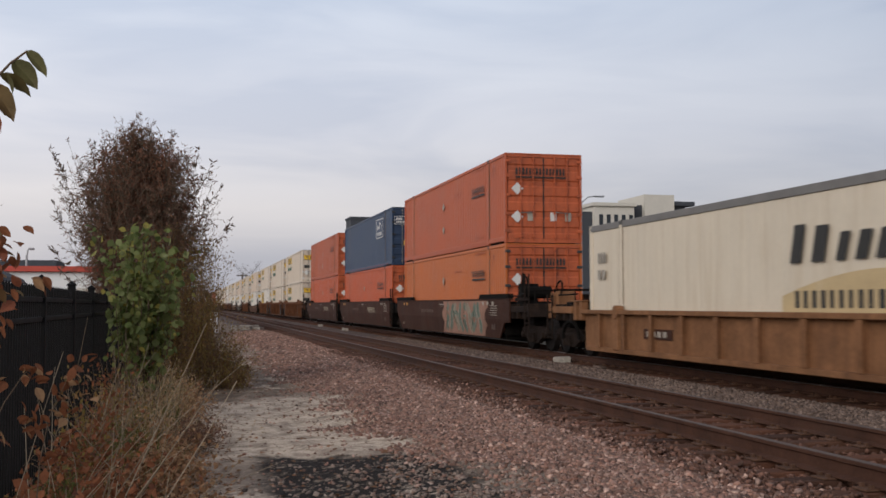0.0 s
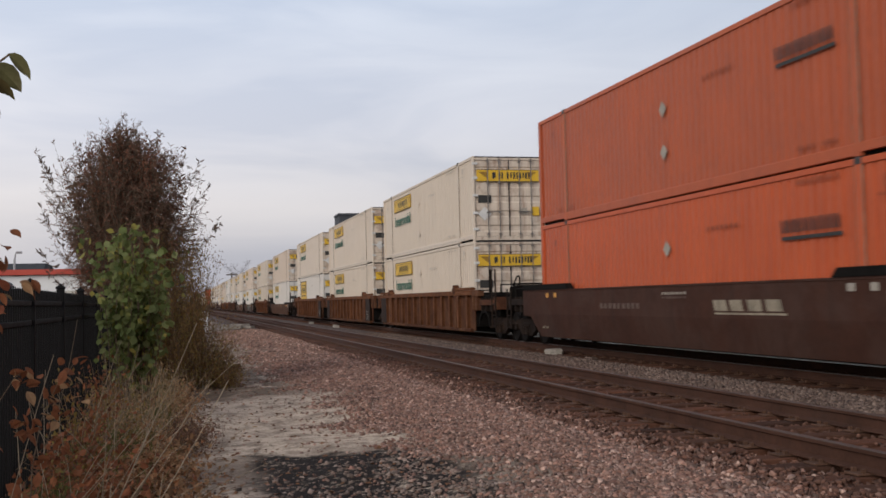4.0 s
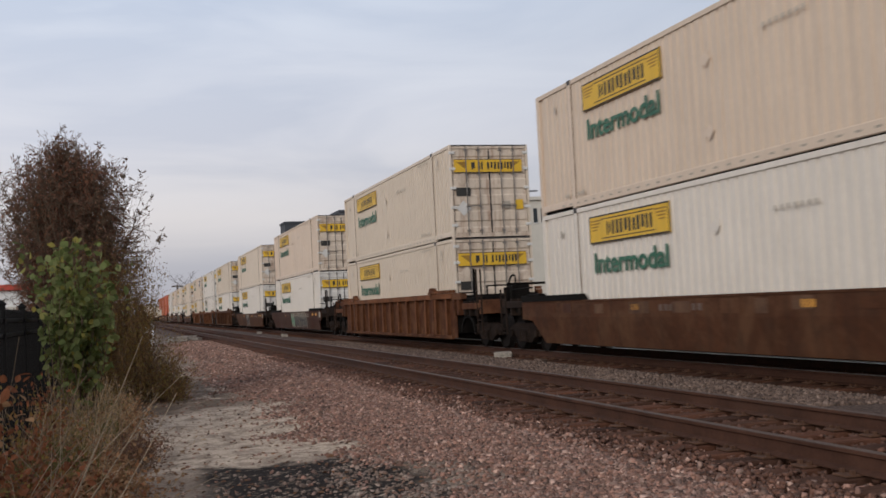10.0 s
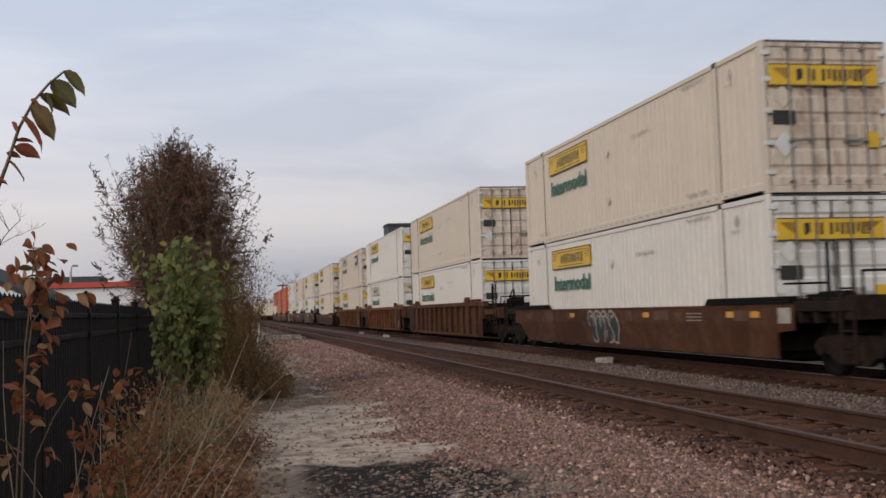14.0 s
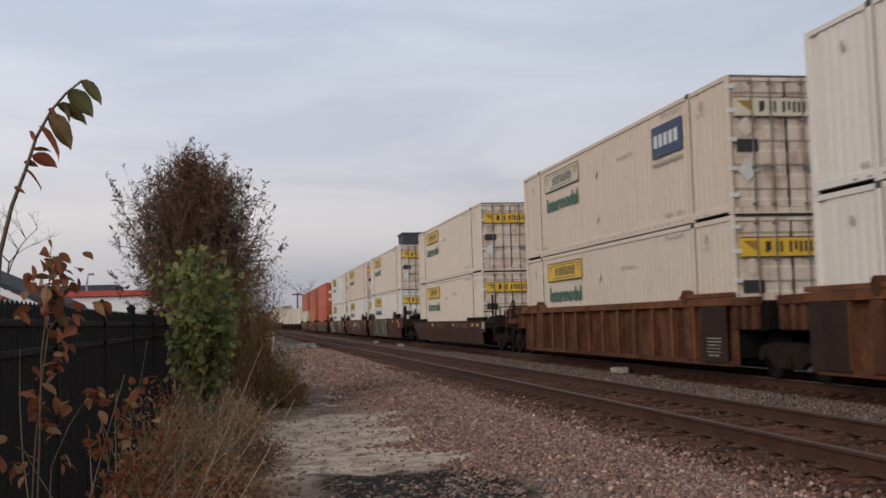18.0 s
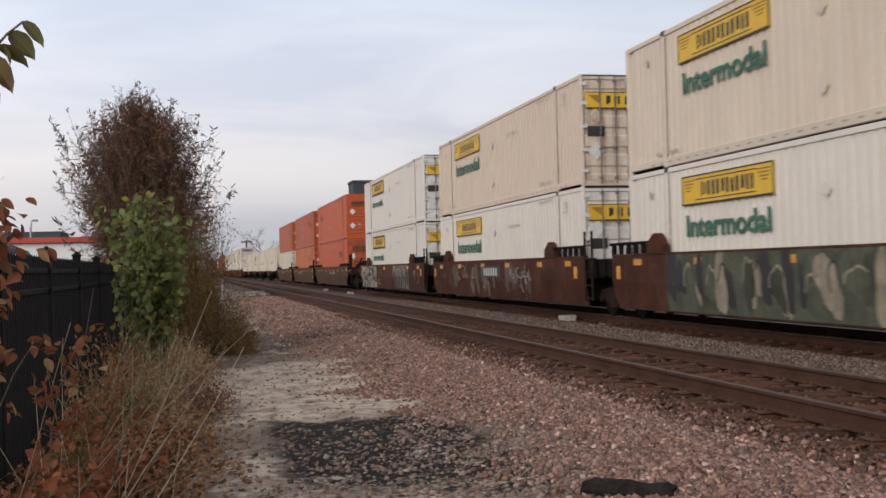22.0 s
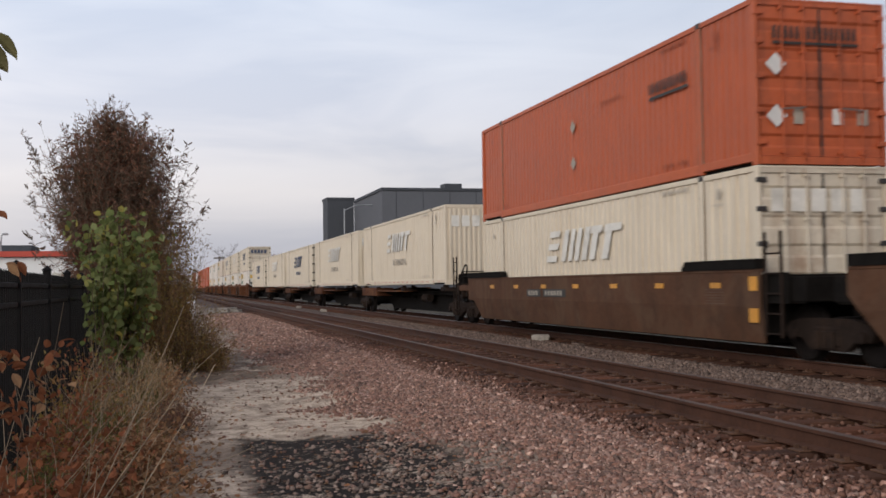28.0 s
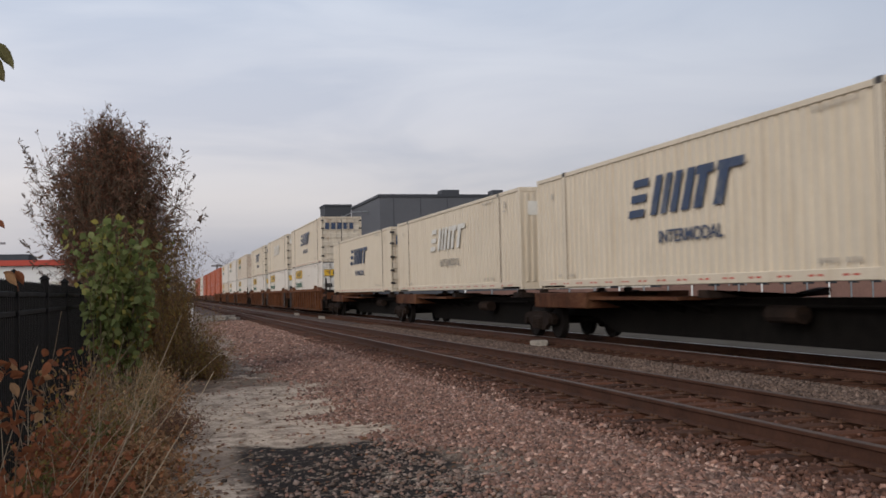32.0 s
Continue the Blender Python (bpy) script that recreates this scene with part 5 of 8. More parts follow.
def spray(parent, style, seed, y0, y1, z0, z1, x):
    """Abstract sprayed lobes, outlines and scribbles on a car's sloped side; no letters."""
    rng = random.Random(seed)

    def at(a, z, k):
        z = min(z1 + 0.02, max(0.30, z))
        return (x + 0.13 * max(0.0, BEND - z) - 0.0016 * k, a, z)

    def ribbon(pts, th, k, material, name):
        v, n = [], len(pts)
        for i in range(n):
            p, q = pts[max(0, i - 1)], pts[min(n - 1, i + 1)]
            d = Vector((q[0] - p[0], q[1] - p[1])).normalized()
            w = th * 0.5 * (0.6 + 0.4 * math.sin(math.pi * (i + 0.5) / n) + rng.uniform(-0.1, 0.1))
            v += [at(pts[i][0] - d.y * w, pts[i][1] + d.x * w, k), at(pts[i][0] + d.y * w, pts[i][1] - d.x * w, k)]
        part(name, Build().add(v, [(2 * i, 2 * i + 1, 2 * i + 3, 2 * i + 2) for i in range(n - 1)]), material, parent)

    def outline(yc, zc, w, h, ph):
        out = []
        for i in range(26):
            a = 2 * math.pi * i / 25
            f = 1 + 0.20 * math.sin(2 * a + ph) + 0.16 * math.sin(3 * a + 2.1 * ph) + 0.07 * math.sin(5 * a + ph)
            out.append((yc + w * f * math.cos(a), zc + h * f * math.sin(a)))
        return out

    def lobe(pts, k, material, name):
        c = (sum(p[0] for p in pts) / len(pts), sum(p[1] for p in pts) / len(pts))
        v, n = [at(*c, k)], len(pts) - 1
        for r in (0.35, 0.7, 1.0):
            v += [at(c[0] + (p[0] - c[0]) * r, c[1] + (p[1] - c[1]) * r, k) for p in pts[:n]]
        f = [(0, 1 + i, 1 + (i + 1) % n) for i in range(n)]
        for q in (0, 1):
            f += [(1 + q * n + i, 1 + (q + 1) * n + i, 1 + (q + 1) * n + (i + 1) % n, 1 + q * n + (i + 1) % n) for i in range(n)]
        part(name, Build().add(v, f), material, parent)

    zc, hh = (z0 + z1) / 2, (z1 - z0) / 2

    def tall_loop(yc, w, slant, ph):
        """A tall leaning lobe with a narrow waist."""
        out = []
        for i in range(26):
            a = 2 * math.pi * i / 25
            z = zc + hh * 0.98 * math.sin(a)
            out.append((yc + w * math.cos(a) * (1 + 0.3 * math.sin(2 * a + ph) + 0.22 * math.cos(3 * a + ph)) - slant * (z - zc) / hh, z))
        return out

    def field(material, name, wave):
        n = int((y1 - y0) / 0.25)
        v = []
        for k in range(n + 1):
            a = y0 + (y1 - y0) * k / n
            for r in range(7):
                e = wave * math.sin(1.9 * r + seed) if k in (0, n) else 0.0
                v.append(at(a + e - (0.35 * (r / 6 - 0.5) if style == "salmon" and k == 0 else 0), z0 - 0.08 + (z1 - z0 + 0.1) * r / 6, 0))
        part(name, Build().add(v, [(7 * k + r, 7 * k + 7 + r, 7 * k + 8 + r, 7 * k + 1 + r) for k in range(n) for r in range(6)]), material, parent, "sprayed colour field")

    if style in ("salmon", "loops"):
        if style == "salmon":
            field(SPRAY_SALMON, "sprayed_field", 0.2)
            m = int((y1 - y0) / 0.72)
            for k in range(m):
                yc = y0 + 0.45 + (y1 - y0 - 0.9) * (k + 0.5) / m
                lean = rng.choice((-0.55, -0.3, 0.3, 0.5)) * rng.uniform(0.6, 1.2)
                reach = rng.uniform(0.75, 1.0)
                stroke = [(yc + lean * (i / 8 - 0.5) + 0.10 * math.sin(0.9 * i + k), zc + hh * reach * (1 - i / 4)) for i in range(9)]
                ribbon(stroke, rng.uniform(0.34, 0.55), 2 + k % 3, (SPRAY_TEAL, SPRAY_TEAL, SPRAY_SAND)[k % 3], "sprayed_stroke")
                ribbon([(a + 0.17, z) for a, z in stroke[1:]], 0.06, 6, SPRAY_OLIVE if k % 2 else SPRAY_CREAM, "sprayed_outline")
                ribbon([(a - 0.19, z) for a, z in stroke[:-1]], 0.05, 7, SPRAY_CREAM, "sprayed_outline")
                arch = [(yc + 0.42 * math.cos(b), zc - 0.25 * hh + 0.55 * hh * math.sin(b)) for b in [0.2 + 0.33 * i for i in range(9)]]
                if k % 2:
                    ribbon(arch, 0.16, 5, SPRAY_TEAL if k % 4 == 1 else SPRAY_SALMON, "sprayed_stroke")
        m = max(2, int((y1 - y0) / 0.62)) if style == "loops" else 0
        for k in range(m):
            yc = y0 + 0.4 + (y1 - y0 - 0.8) * (k + 0.5) / m
            w = (y1 - y0) / m * rng.uniform(0.40, 0.55)
            slant = -0.16
            pts = tall_loop(yc, w, slant, rng.uniform(0, 6))
            last = m > 8 and k >= m - 2
            lobe(pts, 2 + k % 2, SPRAY_MINT if last else SPRAY_BLACK, "sprayed_lobe")
            ribbon(pts[:rng.randrange(18, 26)], 0.07, 5 + k % 2, SPRAY_CREAM, "sprayed_outline")
            inner = [(yc + (p[0] - yc) * 0.42, zc + (p[1] - zc) * 0.5 + 0.2 * hh) for p in pts[2:2 + rng.randrange(8, 15)]]
            ribbon(inner, 0.06, 7, SPRAY_CREAM, "sprayed_outline")
            if rng.random() < 0.5:
                ribbon([(yc + w * 0.5 - 0.03 * i, zc - hh * 0.9 + 0.09 * hh * i) for i in range(9)], 0.045, 8, SPRAY_CREAM, "sprayed_outline")
    elif style == "camo":
        n = int((y1 - y0) / 0.3)
        b = Build()
        v = []
        for k in range(n + 1):
            a = y0 + (y1 - y0) * k / n
            e = 0.12 if k in (0, n) else 0.0
            for r in range(7):
                v.append(at(a + (rng.uniform(-0.08, 0.08) if e else 0), z0 - 0.1 + (z1 - z0 + 0.12) * r / 6, 0))
        b.add(v, [(7 * k + r, 7 * k + 7 + r, 7 * k + 8 + r, 7 * k + 1 + r) for k in range(n) for r in range(6)])
        part("sprayed_field", b, SPRAY_GREEN, parent, "sprayed grey green field")
        m = int((y1 - y0) / 0.30)
        for k in range(m):
            yc = y0 + 0.3 + (y1 - y0 - 0.6) * (k + 0.5) / m + rng.uniform(-0.2, 0.2)
            pts = outline(yc, zc + rng.uniform(-0.3, 0.35) * hh, rng.uniform(0.10, 0.30), hh * rng.uniform(0.5, 1.05), rng.uniform(0, 6))
            lobe(pts, 2 + 2 * (k % 3), (SPRAY_SAND, SPRAY_BLACK, SPRAY_GREEN, SPRAY_OLIVE)[(k * 3 + rng.randrange(2)) % 4], "sprayed_lobe")
            if k % 2 == 0:
                ribbon(pts[:rng.randrange(10, 22)], 0.05, 9, SPRAY_SAND if k % 4 else SPRAY_BLACK, "sprayed_outline")
    elif style == "pale":
        field(SPRAY_CREAM, "sprayed_field", 0.22)
        m = int((y1 - y0) / 0.13)
        for k in range(m):
            yc = y0 + 0.2 + (y1 - y0 - 0.4) * (k + 0.5) / m
            zz = zc + rng.uniform(-0.7, 0.7) * hh
            turn, p0, r = rng.choice((-1, 1)) * rng.uniform(2.2, 4.6), rng.uniform(0, 6.28), rng.uniform(0.16, 0.42)
            ribbon([(yc + r * math.cos(p0 + turn * i / 12) - 0.02 * i, zz + 0.75 * r * math.sin(p0 + turn * i / 12)) for i in range(13)], rng.uniform(0.06, 0.16), 3 + k % 4, SPRAY_BLACK if k % 5 else SPRAY_SAND, "sprayed_outline")
            if k % 3 == 0:
                pts = outline(yc + 0.1, zc + rng.choice((-0.95, -0.5, 0.6, 0.95)) * hh, rng.uniform(0.10, 0.22), hh * rng.uniform(0.16, 0.34), rng.uniform(0, 6))
                lobe(pts, 2, SPRAY_BLACK, "sprayed_lobe")
    else:
        a = y0
        while a < y1:
            kind = rng.randrange(4)
            w, h, zz = rng.uniform(0.08, 0.34), hh * rng.choice((0.2, 0.3, 0.4, 0.55, 0.85)), zc + rng.uniform(-0.6, 0.6) * hh
            p0, turn = rng.uniform(0, 6.28), rng.choice((-1, 1)) * rng.uniform(3.0, 9.0)
            if kind < 2:
                pts = [(a + w * math.cos(p0 + turn * i / 17) + 0.012 * i, zz + h * math.sin(p0 + turn * i / 17) * (1 - 0.03 * i)) for i in range(18)]
            elif kind == 2:
                pts = [(a + w * (i / 11 - 0.5) + 0.08 * math.sin(2.7 * i + p0), zz + h * math.cos(2.2 * i + p0) * rng.uniform(0.6, 1.0)) for i in range(12)]
            else:
                pts = [(a + 0.05 * math.sin(i * 0.8 + p0), zz + h - 2 * h * i / 9) for i in range(10)]
            ribbon(pts, rng.uniform(0.015, 0.045), 1 + rng.randrange(3), SPRAY_WHITE if rng.random() < 0.3 else SPRAY_FAINT, "sprayed_scribble")
            if rng.random() < 0.1:
                lobe(outline(a, zz, rng.uniform(0.1, 0.35), hh * rng.uniform(0.3, 0.9), p0), 0, SPRAY_FAINT, "sprayed_smear")
            a += rng.choice((0.04, 0.08, 0.15, 0.3, 0.7))


WHEEL_ME = {}


def wheel_mesh():
    if "w" not in WHEEL_ME:
        b = Build()
        prof = [(0.0, 0.10), (0.07, 0.13), (0.07, 0.40), (0.055, 0.455), (0.10, 0.46), (0.10, 0.46), (-0.03, 0.465), (-0.035, 0.49), (-0.065, 0.49), (-0.065, 0.40), (-0.02, 0.36), (-0.03, 0.13)]
        n = 20
        v, f = [], []
        for k in range(n):
            a = 2 * math.pi * k / n
            v += [(-px, r * math.cos(a), r * math.sin(a)) for px, r in prof]
        m = len(prof)
        for k in range(n):
            for j in range(m - 1):
                f.append((k * m + j, ((k + 1) % n) * m + j, ((k + 1) % n) * m + j + 1, k * m + j + 1))
        b.add(v, f)
        b.tube([(-0.10, 0, 0), (0.12, 0, 0)], 0.13, sides=10)
        WHEEL_ME["w"] = b.mesh("wheel", WHEEL)
        s = Build()
        s.prism([(-1.15, 0.52), (-1.0, 0.66), (-0.55, 0.72), (0.55, 0.72), (1.0, 0.66), (1.15, 0.52), (1.05, 0.38), (0.72, 0.40), (0.45, 0.22), (-0.45, 0.22), (-0.72, 0.40), (-1.05, 0.38)], -0.07, 0.07)
        s.box(-0.10, 0.10, -0.32, 0.32, 0.28, 0.60, 0.03)
        for k in (-0.18, 0.0, 0.18):
            s.tube([(-0.12, k, 0.26), (-0.12, k, 0.52)], 0.06, sides=7)
        for k in (-0.88, 0.88):
            s.tube([(-0.14, k, 0.46), (0.1, k, 0.46)], 0.10, sides=9)
        WHEEL_ME["s"] = s.mesh("sideframe", TRUCK_RUST)
        WHEEL_ME["b"] = Build().box(-0.85, 0.85, -0.16, 0.16, 0.45, 0.74, 0.02).mesh("bolster", GRIME_SHADE)
        WHEEL_ME["a"] = Build().tube([(-0.7, 0, 0), (0.7, 0, 0)], 0.075, sides=8).mesh("axle", GRIME_SHADE)
    return WHEEL_ME


def truck(car, y):
    me = wheel_mesh()
    t = part("truck", me["b"], None, car, "dark four wheel truck", pose(0, y, 0))
    for s in (-1, 1):
        part("sideframe", me["s"], None, t, m=pose(s * 1.0, 0, 0))
        for k in (-0.88, 0.88):
            part("wheel", me["w"], None, t, m=pose(s * 0.76, k, 0.465, 0, 0, 0 if s < 0 else 180))
    for k in (-0.88, 0.88):
        part("axle", me["a"], None, t, m=pose(0, k, 0.465))
    return t


SW = 1.50     # half width of a well car


def cut(poly, zc, above):
    """The part of a (y, z) outline above or below a height."""
    out = []
    for (a, z), (a2, z2) in zip(poly, poly[1:] + poly[:1]):
        inside, inside2 = (z >= zc) == above, (z2 >= zc) == above
        if inside:
            out.append((a, z))
        if inside != inside2:
            f = (zc - z) / (z2 - z)
            out.append((a + (a2 - a) * f, zc))
    return out


BEND = 0.885     # height at which a smooth side begins to lean in


def lean_plate(poly, s, thick=0.05):
    """A steel side from its (y, z) outline: upright above the bend, leaning in below it."""
    b = Build()
    for above in (True, False):
        q = cut(poly, BEND, above)
        n = len(q)
        if n < 3:
            continue
        v = [(s * (SW - 0.02 - t - 0.13 * max(0, BEND - z)), a, z) for t in (0, thick) for a, z in q]
        f = [tuple(range(n)), tuple(range(2 * n - 1, n - 1, -1))] + [(i, i + n, (i + 1) % n + n, (i + 1) % n) for i in range(n)]
        b.add(v, f if s < 0 else [tuple(reversed(k)) for k in f])
    return b


CAR_LOOK = {
    "ribbed": (RUST_OCHRE, 1.63, 1.73, "rusty ochre well car with ribbed sides"), "ribbed_dark": (BROWN, 1.63, 1.73, "dark rusty well car with ribbed sides"), "ribbed_tan": (RUST_TAN, 1.22, 0, "pale rusty low well car with ribbed sides"),
    "brown": (BROWN, 1.25, 1.40, "brown steel well car with low smooth sides"), "dark_low": (DARK_BROWN, 1.25, 1.40, "dark brown steel well car with low smooth sides"), "dark": (DARK_BROWN, 1.53, 1.69, "dark brown steel well car with faded marks"),
    "red": (RED_BROWN, 1.51, 0, "red brown steel well car with graffiti"), "taupe": (TAUPE, 1.51, 1.70, "taupe steel well car with yellow reflectors"),
}


def end_gear(car, kind, paint, s, joint, detail):
    """Platform, truck and hardware beyond one end of the well; s is -1 at the near end."""
    ribbed = kind[:3] == "rib"

    def at(d):
        return -d if s < 0 else L + d

    def box(name, x0, x1, d0, d1, z0, z1, material, c=0.015, label=""):
        return part(name, Build().box(x0, x1, *sorted((at(d0), at(d1))), z0, z1, c), material, car, label)

    top = CAR_LOOK[kind][1]
    box("bulkhead", -SW + 0.16, SW - 0.16, 0.04, 0.12, 0.4, max(1.2, top - 0.08), GRIME_SHADE, 0)
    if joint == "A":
        box("end_platform", -SW + 0.18, SW - 0.18, 0.14, 1.36, 0.98, max(1.2, top - 0.12), GRIME_SHADE)
        box("connector", -0.35, 0.35, 1.2, 1.56, 0.72, 1.05, GRIME_SHADE)
        if s < 0:
            truck(car, -1.55)
        if not detail:
            return
        box("cross_plate", -1.30, -1.24, 0.5, 1.3, 0.95, 1.34, GRIME_SHADE)
        if ribbed:
            box("end_beam", -SW + 0.02, -SW + 0.22, 0.10, 1.10, 1.44, 1.62, paint)
            for d in (0.16, 0.52, 0.92):
                box("end_bracket", -SW + 0.04, -SW + 0.22, d, d + 0.15, 0.98, 1.45, paint)
            box("end_web", -SW + 0.16, -SW + 0.20, 0.10, 1.15, 0.95, 1.45, GRIME_SHADE, 0)
        elif s < 0:
            lad = Build()
            for d in (0.42, 0.90):
                lad.tube([(-SW + 0.05, -d, 0.40), (-SW + 0.05, -d, 2.13)], 0.030, sides=6)
            for k in range(5):
                lad.tube([(-SW + 0.05, -0.42, 0.45 + 0.33 * k), (-SW + 0.05, -0.90, 0.45 + 0.33 * k)], 0.016, sides=5)
            part("ladder", lad, TRUCK_RUST, car)
            box("ladder_plate", -SW + 0.10, -SW + 0.14, 0.32, 1.0, 0.95, 1.46, GRIME_SHADE, 0)
        return
    truck(car, at(2.1))
    box("end_platform", -SW + 0.2, SW - 0.2, 0.14, 2.5, 1.0, max(1.22, top - 0.16), GRIME_SHADE)
    box("body_bolster", -1.15, 1.15, 1.85, 2.35, 0.76, 1.02, GRIME_SHADE)
    box("draft_sill", -0.33, 0.33, 0.2, 3.0, 0.70, 1.06, GRIME_SHADE)
    box("end_sill", -1.42, 1.42, 2.5, 2.85, 0.98, 1.38, TRUCK_RUST if not ribbed else paint)
    ye = at(2.95)
    jaw = [(-0.12, 0), (0.12, 0), (0.16, 0.30), (0.22, 0.52), (-0.05, 0.60), (-0.18, 0.48)]
    if s < 0:
        jaw = [(a, -b) for a, b in reversed(jaw)]
    part("coupler", Build().prism(jaw, 0.78, 1.02, "xy"), TRUCK_RUST, car, m=pose(0, ye, 0))
    if not detail:
        return
    # side gear between the well and the end sill
    box("side_sill", -SW + 0.06, -SW + 0.16, 0.95, 2.55, 1.12, 1.30, paint if ribbed or kind == "taupe" else TRUCK_RUST)
    for d in (1.05, 1.55, 2.1):
        box("sill_bracket", -SW + 0.08, -SW + 0.30, d, d + 0.09, 0.92, 1.36, TRUCK_RUST)
    box("valve_box", -1.32, -0.95, 1.18, 1.62, 1.22, 1.42, GRIME_SHADE)
    part("air_reservoir", Build().tube([(-0.95, at(1.1), 1.32), (-0.95, at(1.95), 1.32)], 0.15, sides=10), GRIME_SHADE, car)
    if ribbed:
        for d in (0.14, 0.55):
            box("end_bracket", -SW + 0.03, -SW + 0.22, d, d + 0.16, 0.95, 1.45, paint)
        box("end_beam", -SW + 0.02, -SW + 0.22, 0.10, 1.0, 1.42, 1.62 if kind != "ribbed_tan" else 1.46, paint)
        arch = [(math.cos(a), math.sin(a)) for a in [math.pi * k / 8 for k in range(9)]]
        ring = Build().tube([(-SW + 0.16, at(1.25 - 0.6 * c), 0.45 + 0.48 * q) for c, q in arch], 0.05, sides=4)
        part("wheel_guard", ring, GRIME_SHADE, car)
    # ladder at the end sill, grab irons, posts
    lad = Build()
    for d in (2.42, 2.80):
        lad.tube([(-SW + 0.06, at(d), 0.42), (-SW + 0.06, at(d), 1.62 if s > 0 else 2.25)], 0.026, sides=6)
    for k in range(4):
        lad.tube([(-SW + 0.06, at(2.42), 0.47 + 0.34 * k), (-SW + 0.06, at(2.80), 0.47 + 0.34 * k)], 0.017, sides=5)
    part("ladder", lad, TRUCK_RUST, car)
    rails = Build()
    for xx in (-1.25, 0.0, 1.25):
        rails.tube([(xx, at(2.78), 1.38), (xx, at(2.78), 1.78)], 0.024, sides=5)
    rails.tube([(-1.25, at(2.78), 1.77), (1.25, at(2.78), 1.77)], 0.022, sides=5)
    rails.tube([(-1.40, at(0.6), 1.62), (-1.40, at(2.0), 1.60)], 0.022, sides=5)
    part("end_handrail", rails, GRIME_SHADE, car)
    if s < 0:
        part("end_post", Build().tube([(-1.36, -1.98, 1.20), (-1.36, -1.98, 2.28)], 0.04, 0.035, 6), GRIME_SHADE, car)
        if kind in ("taupe", "red"):
            posts = Build()
            for d in (1.3, 1.62, 2.2):
                posts.tube([(-1.34, -d, 1.2), (-1.34, -d, 2.2)], 0.03, sides=6)
            posts.tube([(-1.34, -1.3, 2.18), (-1.34, -2.2, 2.18)], 0.025, sides=5)
            part("grab_frame", posts, GRIME_SHADE, car)
        if kind == "dark":
            box("brake_stand", -1.34, -0.80, 1.45, 1.80, 1.2, 1.98, GRIME_SHADE)
            part("brake_cylinder", Build().tube([(-1.28, -1.85, 1.72), (-0.45, -1.85, 1.72)], 0.19, sides=12), GRIME_SHADE, car)
            part("brake_cylinder", Build().tube([(-1.05, -0.9, 1.58), (-1.05, -1.6, 1.58)], 0.15, sides=12), GRIME_SHADE, car)
            ring = [(-1.38 + 0.03 * math.sin(a), -2.2 + 0.27 * math.cos(a), 1.92 + 0.27 * math.sin(a)) for a in [math.pi * k / 8 for k in range(17)]]
            part("brake_wheel", Build().tube(ring, 0.028, sides=5), GRIME_SHADE, car)
            part("lever_arm", Build().box(-1.40, -1.34, -2.45, -1.3, 1.46, 1.56, 0.01), TRUCK_RUST, car)
        hose = [(-0.45, ye, 0.8), (-0.5, ye - 0.2, 0.5), (-0.45, ye - 0.45, 0.42)]
        part("air_hose", Build().tube(hose, 0.03, sides=6), GRIME_SHADE, car)
    else:
        metal = paint if ribbed else GRIME_SHADE
        box("brake_stand", -1.30, -0.85, 2.25, 2.55, 1.2, 1.72, metal)
        for d in (2.2, 2.46, 2.72):
            box("stand_rib", -1.36, -1.28, d, d + 0.07, 1.05, 1.68, metal)
        ring = [(-1.22 + 0.05 * math.sin(a), L + 2.5 + 0.26 * math.cos(a), 1.74 + 0.26 * math.sin(a)) for a in [math.pi * k / 8 for k in range(17)]]
        part("brake_wheel", Build().tube(ring, 0.026, sides=5), GRIME_SHADE, car)


